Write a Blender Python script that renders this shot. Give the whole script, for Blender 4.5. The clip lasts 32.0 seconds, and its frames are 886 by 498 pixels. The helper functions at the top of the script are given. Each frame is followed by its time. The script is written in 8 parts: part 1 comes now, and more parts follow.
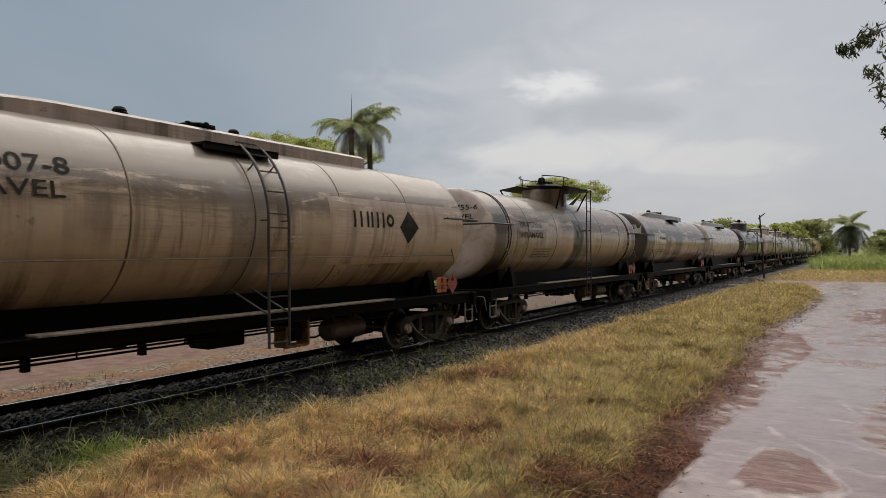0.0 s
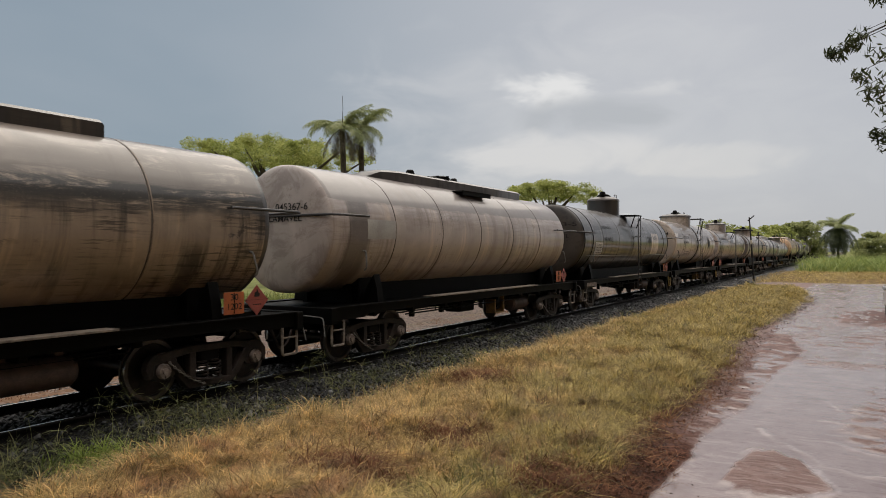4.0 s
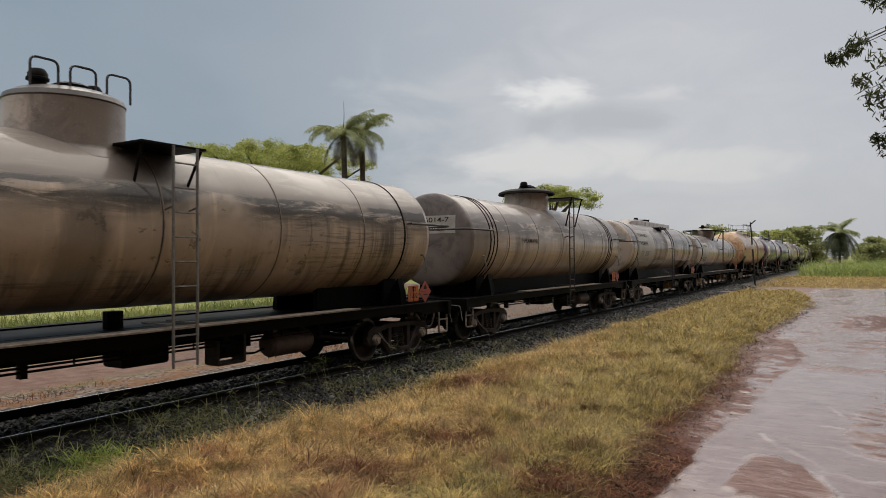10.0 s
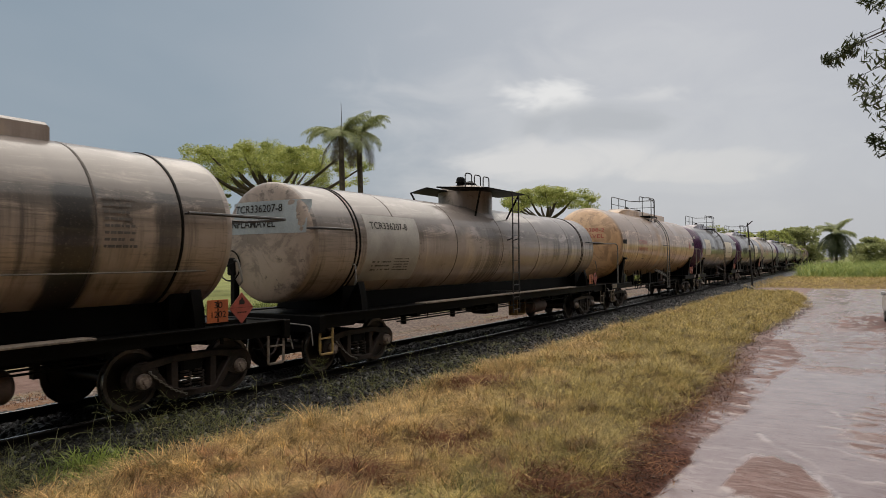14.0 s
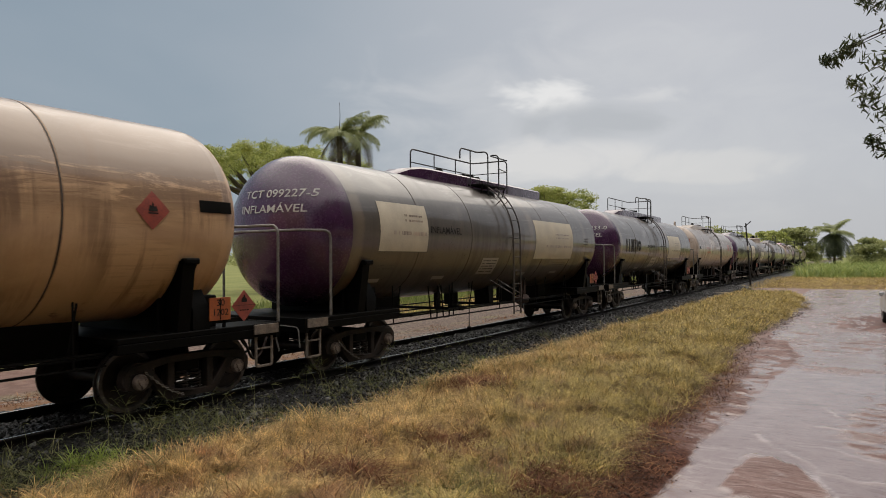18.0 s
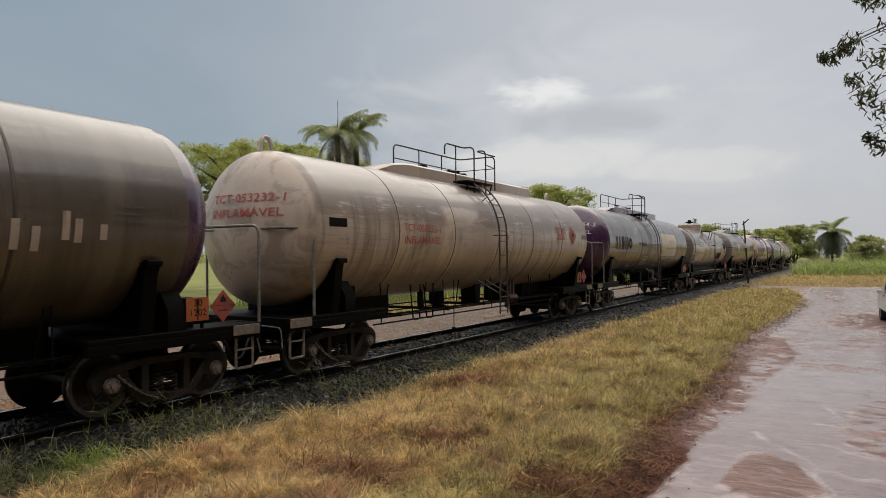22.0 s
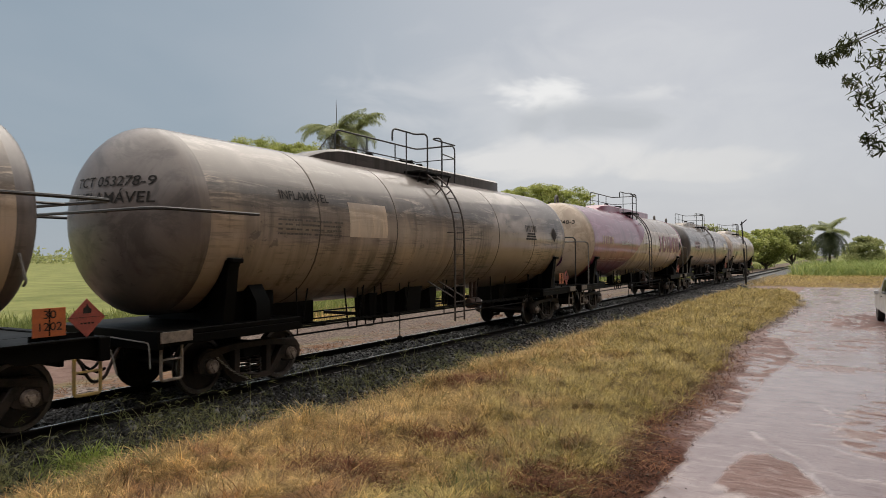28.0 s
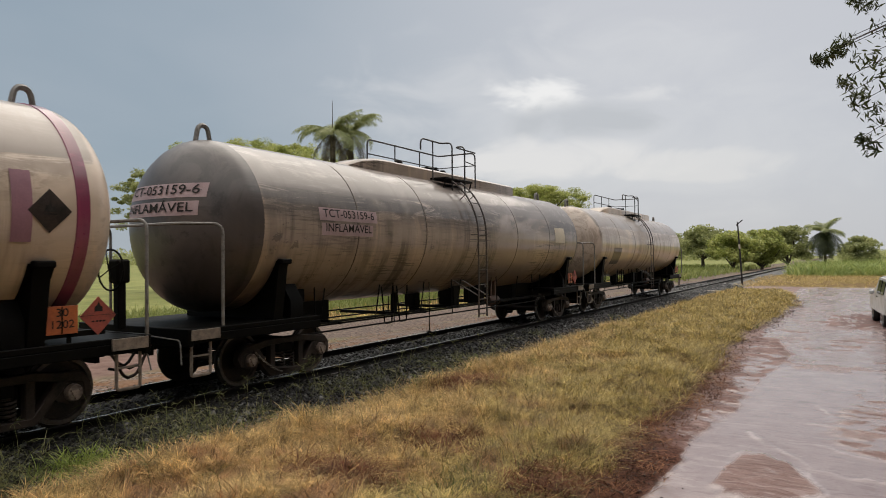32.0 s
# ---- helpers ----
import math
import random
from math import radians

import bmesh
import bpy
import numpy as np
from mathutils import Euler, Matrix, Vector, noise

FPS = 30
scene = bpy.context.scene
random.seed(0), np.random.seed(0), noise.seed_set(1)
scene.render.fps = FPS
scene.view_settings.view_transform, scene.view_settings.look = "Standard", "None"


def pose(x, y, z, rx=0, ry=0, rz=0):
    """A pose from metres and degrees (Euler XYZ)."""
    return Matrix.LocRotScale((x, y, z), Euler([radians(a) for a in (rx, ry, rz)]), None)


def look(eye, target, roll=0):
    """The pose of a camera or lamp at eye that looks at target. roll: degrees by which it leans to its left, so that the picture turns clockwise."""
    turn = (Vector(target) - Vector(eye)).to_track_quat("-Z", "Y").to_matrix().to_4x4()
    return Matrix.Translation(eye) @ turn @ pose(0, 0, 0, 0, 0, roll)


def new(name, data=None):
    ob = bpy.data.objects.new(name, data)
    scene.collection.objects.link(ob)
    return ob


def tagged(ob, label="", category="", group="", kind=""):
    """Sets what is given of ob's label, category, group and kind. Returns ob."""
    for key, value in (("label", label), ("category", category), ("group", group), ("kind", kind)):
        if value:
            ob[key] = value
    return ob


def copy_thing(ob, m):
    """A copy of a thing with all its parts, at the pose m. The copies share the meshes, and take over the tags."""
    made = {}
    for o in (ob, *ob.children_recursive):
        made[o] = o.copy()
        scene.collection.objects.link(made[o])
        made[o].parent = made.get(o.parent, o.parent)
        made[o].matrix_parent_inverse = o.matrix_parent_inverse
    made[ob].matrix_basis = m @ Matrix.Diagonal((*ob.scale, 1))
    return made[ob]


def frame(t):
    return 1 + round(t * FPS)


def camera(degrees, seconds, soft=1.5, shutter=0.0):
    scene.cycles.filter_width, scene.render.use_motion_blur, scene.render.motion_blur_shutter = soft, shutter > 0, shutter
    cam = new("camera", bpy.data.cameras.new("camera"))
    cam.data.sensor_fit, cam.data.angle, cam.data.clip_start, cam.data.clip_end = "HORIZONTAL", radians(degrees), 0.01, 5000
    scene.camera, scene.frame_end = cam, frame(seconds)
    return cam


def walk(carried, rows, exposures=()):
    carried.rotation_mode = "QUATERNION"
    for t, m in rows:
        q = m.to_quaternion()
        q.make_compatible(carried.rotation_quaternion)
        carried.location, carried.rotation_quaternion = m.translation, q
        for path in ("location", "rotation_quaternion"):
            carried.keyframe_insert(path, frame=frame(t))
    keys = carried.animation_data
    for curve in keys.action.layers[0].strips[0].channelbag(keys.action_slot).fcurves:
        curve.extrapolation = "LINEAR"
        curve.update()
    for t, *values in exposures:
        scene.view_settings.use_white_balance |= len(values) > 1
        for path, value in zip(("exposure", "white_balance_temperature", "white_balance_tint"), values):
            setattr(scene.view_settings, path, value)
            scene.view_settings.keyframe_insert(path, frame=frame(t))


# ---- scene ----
BEND = 0.0
# the camera: held by a standing person beside the line, panning a little
cam = camera(66, 32.0, soft=0.55, shutter=0.06)
EYE = (0.0, 0.0, 2.18)
TURNS = [
    (0.0, 31.772, 0.254, -0.326),
    (0.5, 31.672, 0.247, -0.303),
    (1.0, 31.596, 0.211, -0.258),
    (1.5, 31.537, 0.208, -0.247),
    (2.0, 31.275, 0.195, -0.232),
    (2.5, 31.122, 0.200, -0.247),
    (3.0, 31.073, 0.255, -0.357),
    (3.5, 31.082, 0.321, -0.326),
    (5.5, 30.887, 0.633, -0.224),
    (6.0, 30.916, 0.676, -0.155),
    (6.5, 30.963, 0.745, -0.099),
    (7.0, 30.952, 0.766, -0.063),
    (7.5, 30.957, 0.822, -0.152),
    (8.0, 30.976, 0.832, -0.191),
    (8.5, 30.994, 0.819, -0.202),
    (9.0, 31.072, 0.834, -0.226),
    (9.5, 31.116, 0.835, -0.224),
    (10.0, 31.140, 0.826, -0.330),
    (10.5, 31.146, 0.857, -0.388),
    (11.0, 31.178, 0.883, -0.400),
    (11.5, 31.135, 0.888, -0.336),
    (12.0, 31.084, 0.872, -0.392),
    (12.5, 31.045, 0.874, -0.425),
    (13.0, 31.026, 0.894, -0.470),
    (13.5, 30.980, 0.891, -0.461),
    (14.0, 30.939, 0.925, -0.443),
    (14.5, 30.945, 0.949, -0.446),
    (16.5, 30.891, 0.983, -0.370),
    (17.0, 30.869, 1.003, -0.363),
    (17.5, 30.842, 0.997, -0.420),
    (18.0, 30.814, 0.944, -0.405),
    (18.5, 30.797, 0.872, -0.342),
    (19.0, 30.753, 0.835, -0.354),
    (19.5, 30.731, 0.835, -0.401),
    (20.0, 30.717, 0.832, -0.417),
    (20.5, 30.677, 0.826, -0.450),
    (21.0, 30.670, 0.819, -0.455),
    (21.5, 30.674, 0.818, -0.482),
    (22.0, 30.668, 0.796, -0.487),
    (22.5, 30.701, 0.799, -0.445),
    (23.0, 30.692, 0.805, -0.460),
    (23.5, 30.727, 0.772, -0.400),
    (24.0, 30.754, 0.778, -0.329),
    (24.5, 30.763, 0.759, -0.233),
    (25.0, 30.754, 0.790, -0.255),
    (25.5, 30.704, 0.759, -0.204),
    (27.5, 30.593, 0.762, -0.269),
    (28.0, 30.518, 0.752, -0.322),
    (28.5, 30.446, 0.756, -0.336),
    (29.0, 30.377, 0.728, -0.409),
    (29.5, 30.372, 0.785, -0.392),
    (30.0, 30.296, 0.788, -0.495),
    (30.5, 30.269, 0.765, -0.503),
    (31.0, 30.277, 0.801, -0.515),
    (31.5, 30.232, 0.785, -0.545),
    (32.0, 30.231, 0.823, -0.450),
]


def view(yaw, up, roll):
    d = Vector((-math.sin(radians(yaw)) * math.cos(radians(up)), math.cos(radians(yaw)) * math.cos(radians(up)), math.sin(radians(up))))
    return look(EYE, Vector(EYE) + d * 10, roll)


walk(cam, [(t, view(yaw, up, roll)) for t, yaw, up, roll in TURNS], exposures=[(0.0, 0.0), (19.0, 0.04), (24.0, 0.10), (27.5, 0.12), (28.2, 0.14), (29.0, 0.02), (30.0, 0.14), (31.0, 0.0), (32.0, 0.16)])

# ---- sky and sun ----
SUN_AZ, SUN_EL = -22.0, 52.0
world = bpy.data.worlds.new("sky")
scene.world = world
world.use_nodes = True


def mathn(tree, op, a, b=None, c=None, clamp=False):
    n = tree.nodes.new("ShaderNodeMath")
    n.operation = op
    n.use_clamp = clamp
    for i, v in enumerate((a, b, c)):
        if v is None:
            continue
        if isinstance(v, (int, float)):
            n.inputs[i].default_value = v
        else:
            tree.links.new(v, n.inputs[i])
    return n.outputs[0]


def mixc(tree, fac, a, b, blend="MIX"):
    n = tree.nodes.new("ShaderNodeMix")
    n.data_type = "RGBA"
    n.blend_type = blend
    for sock, v in ((n.inputs[0], fac), (n.inputs[6], a), (n.inputs[7], b)):
        if isinstance(v, (int, float)):
            sock.default_value = v
        elif isinstance(v, tuple):
            sock.default_value = (*v[:3], 1.0)
        else:
            tree.links.new(v, sock)
    return n.outputs[2]


def ramp(tree, fac, lo, hi):
    n = tree.nodes.new("ShaderNodeMapRange")
    n.interpolation_type = "SMOOTHSTEP"
    n.inputs[1].default_value, n.inputs[2].default_value = lo, hi
    tree.links.new(fac, n.inputs[0])
    return n.outputs[0]


def noisen(tree, vec, scale, detail=4.0, rough=0.55, dist=0.0, stretch=None):
    if stretch is not None:
        m = tree.nodes.new("ShaderNodeMapping")
        m.inputs["Scale"].default_value = stretch
        tree.links.new(vec, m.inputs["Vector"])
        vec = m.outputs[0]
    n = tree.nodes.new("ShaderNodeTexNoise")
    n.inputs["Scale"].default_value = scale
    n.inputs["Detail"].default_value = detail
    n.inputs["Roughness"].default_value = rough
    n.inputs["Distortion"].default_value = dist
    tree.links.new(vec, n.inputs["Vector"])
    return n.outputs["Fac"]


def build_sky():
    t = world.node_tree
    bg = t.nodes["Background"]
    co = t.nodes.new("ShaderNodeTexCoord")
    d = co.outputs["Generated"]
    sep = t.nodes.new("ShaderNodeSeparateXYZ")
    t.links.new(d, sep.inputs[0])
    x, y, z = sep.outputs
    sky = t.nodes.new("ShaderNodeTexSky")
    sky.sky_type = "NISHITA"
    sky.sun_disc = False
    sky.sun_elevation, sky.sun_rotation = radians(SUN_EL), radians(SUN_AZ)
    sky.dust_density = 3.0
    clear = mixc(t, 1.0, sky.outputs[0], (0.10, 0.10, 0.10), "MULTIPLY")
    # overcast: blue-grey to the west, paler towards the east and overhead
    east = ramp(t, mathn(t, "ADD", mathn(t, "MULTIPLY", x, 0.80), mathn(t, "MULTIPLY", y, 0.55)), -0.35, 0.42)
    veil = mixc(t, east, (0.250, 0.315, 0.375), (0.49, 0.505, 0.54))
    big = noisen(t, d, 1.6, 4.0, 0.5, 0.3, (1.0, 1.0, 2.6))
    veil = mixc(t, mathn(t, "MULTIPLY", ramp(t, big, 0.38, 0.72), 0.22), veil, (0.52, 0.53, 0.56))
    soft = noisen(t, d, 6.0, 4.5, 0.55, 0.5, (1.0, 1.0, 2.2))

    def cloud(bearing, rise, wide, tall, ragged):
        """How far a direction lies inside a cloud's ragged outline."""
        a_, e_ = radians(bearing), radians(rise)
        side = (math.cos(a_), -math.sin(a_), 0.0)
        upw = (-math.sin(a_) * math.sin(e_), -math.cos(a_) * math.sin(e_), math.cos(e_))
        front = (math.sin(a_) * math.cos(e_), math.cos(a_) * math.cos(e_), math.sin(e_))
        got = []
        for axis_ in (side, upw, front):
            n = t.nodes.new("ShaderNodeVectorMath")
            n.operation = "DOT_PRODUCT"
            t.links.new(d, n.inputs[0])
            n.inputs[1].default_value = axis_
            got.append(n.outputs["Value"])
        r = mathn(t, "ADD", mathn(t, "POWER", mathn(t, "DIVIDE", got[0], math.sin(radians(wide))), 2.0), mathn(t, "POWER", mathn(t, "DIVIDE", got[1], math.sin(radians(tall))), 2.0))
        r = mathn(t, "ADD", r, mathn(t, "MULTIPLY", mathn(t, "SUBTRACT", soft, 0.5), ragged))
        return mathn(t, "MULTIPLY", ramp(t, r, 1.5, -0.1), ramp(t, got[2], 0.0, 0.2))
    for bearing, rise, wide, tall, ragged, col, amount in (
            (-18.0, 9.5, 17.0, 9.0, 4.0, (0.58, 0.59, 0.605), 0.6),
            (-21.5, 13.4, 4.4, 1.5, 8.0, (0.84, 0.83, 0.81), 0.75),
            (-14.0, 13.0, 3.6, 0.9, 8.0, (0.66, 0.66, 0.66), 0.7),
            (-17.5, 11.3, 7.0, 1.7, 6.0, (0.42, 0.44, 0.465), 0.75),
            (-20.5, 8.2, 9.0, 1.7, 6.0, (0.69, 0.68, 0.67), 0.8),
            (-11.0, 7.4, 6.0, 1.2, 8.0, (0.64, 0.635, 0.63), 0.7)):
        veil = mixc(t, mathn(t, "MULTIPLY", cloud(bearing, rise, wide, tall, ragged), amount), veil, col)
    haze = ramp(t, z, 0.10, -0.02)
    veil = mixc(t, mathn(t, "MULTIPLY", haze, 0.35), veil, (0.50, 0.52, 0.54))
    # bright thin cloud high overhead, dull cloud low behind
    veil = mixc(t, ramp(t, mathn(t, "SUBTRACT", mathn(t, "MULTIPLY", x, 0.75), mathn(t, "MULTIPLY", y, 0.75)), -0.25, 0.60), veil, (0.30, 0.305, 0.32))
    veil = mixc(t, ramp(t, z, 0.40, 0.78), veil, (1.78, 1.70, 1.60))
    out = mixc(t, 0.92, clear, veil)
    t.links.new(out, bg.inputs["Color"])
    bg.inputs["Strength"].default_value = 1.0


build_sky()
sun_data = bpy.data.lights.new("sun", "SUN")
sun_data.energy, sun_data.angle, sun_data.color = 1.1, radians(64), (1.0, 0.90, 0.76)
sun = new("sun", sun_data)
az, el = radians(SUN_AZ), radians(SUN_EL)
sun.matrix_basis = look((0, 0, 60), (-math.sin(az) * math.cos(el), -math.cos(az) * math.cos(el), 60 - math.sin(el)))

# ---- materials ----


def material(name):
    m = bpy.data.materials.new(name)
    m.use_nodes = True
    return m, m.node_tree, m.node_tree.nodes["Principled BSDF"]


def bump(t, bsdf, height, strength, distance):
    b = t.nodes.new("ShaderNodeBump")
    b.inputs["Strength"].default_value, b.inputs["Distance"].default_value = strength, distance
    t.links.new(height, b.inputs["Height"])
    t.links.new(b.outputs[0], bsdf.inputs["Normal"])


def coords(t, which="Object"):
    return t.nodes.new("ShaderNodeTexCoord").outputs[which]


def plain(name, col, dark=None, scale=6.0, rough=0.6, metal=0.0, relief=0.2, depth=0.004, spread=0.5, grain=40.0, spec=0.5):
    """A worn surface: two scales of variation and a fine relief."""
    m, t, b = material(name)
    v = coords(t)
    dark = dark or tuple(c * 0.45 for c in col)
    n1 = noisen(t, v, scale, 5.0, 0.6)
    n2 = noisen(t, v, grain, 3.0, 0.6)
    f = ramp(t, mathn(t, "ADD", mathn(t, "MULTIPLY", n1, 0.7), mathn(t, "MULTIPLY", n2, 0.3)), 0.5 - spread * 0.4, 0.5 + spread * 0.4)
    t.links.new(mixc(t, f, dark, col), b.inputs["Base Color"])
    r = t.nodes.new("ShaderNodeMapRange")
    r.inputs[3].default_value, r.inputs[4].default_value = max(0.05, rough - 0.12), min(1.0, rough + 0.12)
    t.links.new(n1, r.inputs[0])
    t.links.new(r.outputs[0], b.inputs["Roughness"])
    b.inputs["Metallic"].default_value = metal
    b.inputs["Specular IOR Level"].default_value = spec
    bump(t, b, n2, relief, depth)
    return m


def tank_paint(name, col, grime, worn, amount=0.5, rough=0.34, seed=0.0, scratch=0.5, metal=0.5, sky_wash=0.8, stripes=(), soot=0.5, level=0.42, crown=(0.112, 0.102, 0.101), drip=None):
    """Old wet aluminium paint on a tank. Its crown is plain rain-washed paint with the sky's reflection put into the
    tone; below that lie a smeared belt of soot, long runs of dirt, broad faded patches, scratches, and stripes of spilt
    load across the barrel: (from, to, colour, strength)."""
    m, t, b = material(name)
    raw = coords(t)
    mp = t.nodes.new("ShaderNodeMapping")
    mp.inputs["Location"].default_value = (seed, seed * 3.1, seed * 1.7)
    t.links.new(raw, mp.inputs[0])
    v = mp.outputs[0]
    wide = noisen(t, v, 1.0, 4.0, 0.55, 0.6, (0.5, 0.30, 0.5))
    broad = noisen(t, v, 1.0, 7.0, 0.62, 0.8, (0.9, 0.55, 0.9))
    runs = noisen(t, v, 1.0, 7.0, 0.70, 0.35, (0.5, 2.4, 0.13))
    pale = noisen(t, v, 1.0, 6.0, 0.66, 0.5, (0.35, 1.3, 0.16))
    smear = noisen(t, v, 1.0, 9.0, 0.74, 0.7, (1.8, 0.62, 4.2))
    fine = noisen(t, v, 1.0, 5.0, 0.68, 0.2, (9.0, 1.1, 22.0))
    grain = noisen(t, v, 24.0, 5.0, 0.7)
    sepn = t.nodes.new("ShaderNodeSeparateXYZ")
    t.links.new(coords(t, "Normal"), sepn.inputs[0])
    sepv = t.nodes.new("ShaderNodeSeparateXYZ")
    t.links.new(raw, sepv.inputs[0])
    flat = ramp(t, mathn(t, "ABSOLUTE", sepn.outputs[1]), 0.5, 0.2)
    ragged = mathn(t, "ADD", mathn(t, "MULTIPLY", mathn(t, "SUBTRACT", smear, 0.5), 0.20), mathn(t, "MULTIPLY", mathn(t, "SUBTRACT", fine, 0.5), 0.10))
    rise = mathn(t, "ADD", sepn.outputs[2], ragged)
    c = mixc(t, mathn(t, "MULTIPLY", ramp(t, broad, 0.36, 0.66), 0.75), col, worn)
    calm = mathn(t, "ADD", 0.2, mathn(t, "MULTIPLY", flat, 0.8))
    c = mixc(t, mathn(t, "MULTIPLY", ramp(t, pale, 0.54, 0.62), mathn(t, "MULTIPLY", calm, 0.55)), c, drip or (min(1, col[0] * 1.40), min(1, col[1] * 1.32), min(1, col[2] * 1.18)))
    g = mathn(t, "MULTIPLY", mathn(t, "MULTIPLY", ramp(t, runs, 0.47, 0.62), ramp(t, wide, 0.36, 0.60)), 0.48 + 0.45 * amount)
    g = mathn(t, "MULTIPLY", g, calm)
    c = mixc(t, g, c, grime)
    s = mathn(t, "MULTIPLY", mathn(t, "MULTIPLY", ramp(t, fine, 0.51, 0.60), ramp(t, wide, 0.44, 0.58)), scratch)
    s = mathn(t, "MULTIPLY", s, flat)
    c = mixc(t, s, c, grime)
    blotch = noisen(t, v, 1.3, 9.0, 0.72, 0.9)
    blotch = mathn(t, "MULTIPLY", ramp(t, blotch, 0.48, 0.60), mathn(t, "MULTIPLY", mathn(t, "SUBTRACT", 1.0, flat), 0.30 + 0.3 * amount))
    c = mixc(t, blotch, c, grime)
    chips = noisen(t, v, 3.2, 9.0, 0.72, 0.3, (1.0, 0.8, 1.0))
    chips = mathn(t, "MULTIPLY", ramp(t, chips, 0.585, 0.625), ramp(t, noisen(t, v, 0.45, 3.0, 0.5), 0.46, 0.58))
    c = mixc(t, mathn(t, "MULTIPLY", chips, 0.30 + 0.5 * amount if sky_wash else 0.25), c, grime)
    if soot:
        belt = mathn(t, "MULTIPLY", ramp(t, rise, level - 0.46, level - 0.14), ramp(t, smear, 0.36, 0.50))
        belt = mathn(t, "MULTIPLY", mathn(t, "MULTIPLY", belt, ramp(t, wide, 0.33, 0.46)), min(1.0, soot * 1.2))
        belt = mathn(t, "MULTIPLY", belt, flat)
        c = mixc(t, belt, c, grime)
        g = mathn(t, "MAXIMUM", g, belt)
    for y0, y1, spilt, strength in stripes:
        y = mathn(t, "ADD", sepv.outputs[1], mathn(t, "MULTIPLY", mathn(t, "SUBTRACT", broad, 0.5), 0.5))
        y = mathn(t, "ADD", y, mathn(t, "MULTIPLY", mathn(t, "SUBTRACT", runs, 0.5), 0.45))
        k = mathn(t, "MULTIPLY", mathn(t, "MULTIPLY", ramp(t, y, y0 - 0.10, y0 + 0.10), ramp(t, y, y1 + 0.10, y1 - 0.10)), strength)
        c = mixc(t, k, c, spilt)
    c = mixc(t, mathn(t, "MULTIPLY", ramp(t, grain, 0.54, 0.70), 0.28), c, worn)
    # crown tone: the mirrored sky painted in, together with rain-washed paint
    if sky_wash:
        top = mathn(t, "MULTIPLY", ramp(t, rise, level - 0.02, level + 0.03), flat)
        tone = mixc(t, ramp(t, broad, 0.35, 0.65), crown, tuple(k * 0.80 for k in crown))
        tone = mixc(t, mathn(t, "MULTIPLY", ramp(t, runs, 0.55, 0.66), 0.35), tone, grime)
        c = mixc(t, mathn(t, "MULTIPLY", top, min(1.0, sky_wash + 0.15)), c, mixc(t, 0.22, tone, col))
    c = mixc(t, 1.0, c, (1.06, 0.99, 0.94), "MULTIPLY")
    t.links.new(c, b.inputs["Base Color"])
    r = mathn(t, "ADD", mathn(t, "MULTIPLY", g, 0.22), mathn(t, "ADD", mathn(t, "MULTIPLY", grain, 0.20), rough - 0.10))
    t.links.new(r, b.inputs["Roughness"])
    t.links.new(mathn(t, "MULTIPLY", mathn(t, "SUBTRACT", 1.0, mathn(t, "MULTIPLY", g, 0.8)), metal * 0.06), b.inputs["Metallic"])
    b.inputs["Specular IOR Level"].default_value = 0.5
    barrel = ramp(t, mathn(t, "ABSOLUTE", sepn.outputs[1]), 0.35, 0.12)
    t.links.new(mathn(t, "ADD", 0.14 if sky_wash else 0.50, mathn(t, "MULTIPLY", barrel, 0.46 if sky_wash else 0.25)), b.inputs["Coat Weight"])
    b.inputs["Coat Roughness"].default_value = 0.07
    dent = noisen(t, v, 0.9, 2.0, 0.5)
    bump(t, b, mathn(t, "ADD", dent, mathn(t, "ADD", mathn(t, "MULTIPLY", grain, 0.02), mathn(t, "MULTIPLY", smear, 0.05))), 0.28, 0.05)
    return m


def tinted(name, cols, rough=0.7, trans=0.0, scale=0.35, spec=0.5):
    """Foliage or blades: each piece takes its own tint between three colours, shifted patch by patch."""
    m, t, b = material(name)
    g = t.nodes.new("ShaderNodeNewGeometry")
    patch = noisen(t, coords(t), scale, 3.0, 0.6)
    f = mathn(t, "ADD", mathn(t, "MULTIPLY", g.outputs["Random Per Island"], 0.5), mathn(t, "MULTIPLY", ramp(t, patch, 0.3, 0.7), 0.5))
    c = mixc(t, ramp(t, f, 0.1, 0.5), cols[0], cols[1])
    c = mixc(t, ramp(t, f, 0.55, 0.95), c, cols[2])
    t.links.new(c, b.inputs["Base Color"])
    b.inputs["Roughness"].default_value = rough
    b.inputs["Specular IOR Level"].default_value = spec
    if trans:
        b.inputs["Transmission Weight"].default_value = 0.0
        tr = t.nodes.new("ShaderNodeBsdfTranslucent")
        t.links.new(c, tr.inputs["Color"])
        mx = t.nodes.new("ShaderNodeMixShader")
        mx.inputs[0].default_value = trans
        t.links.new(b.outputs[0], mx.inputs[1])
        t.links.new(tr.outputs[0], mx.inputs[2])
        t.links.new(mx.outputs[0], t.nodes["Material Output"].inputs["Surface"])
    return m


M_BLACK = plain("sooty_steel", (0.0075, 0.0062, 0.0055), (0.0018, 0.0016, 0.0015), 3.0, 0.6, spec=0.10)
M_SILL = plain("black_frame_paint", (0.0045, 0.004, 0.0036), (0.0012, 0.0011, 0.001), 2.0, 0.55, spec=0.07)
M_RUST = plain("rusty_casting", (0.048, 0.033, 0.027), (0.007, 0.006, 0.0055), 4.0, 0.6, spec=0.25)
M_WHEEL = plain("wheel_steel", (0.045, 0.030, 0.024), (0.005, 0.004, 0.0035), 3.0, 0.5, 0.2, spec=0.3)
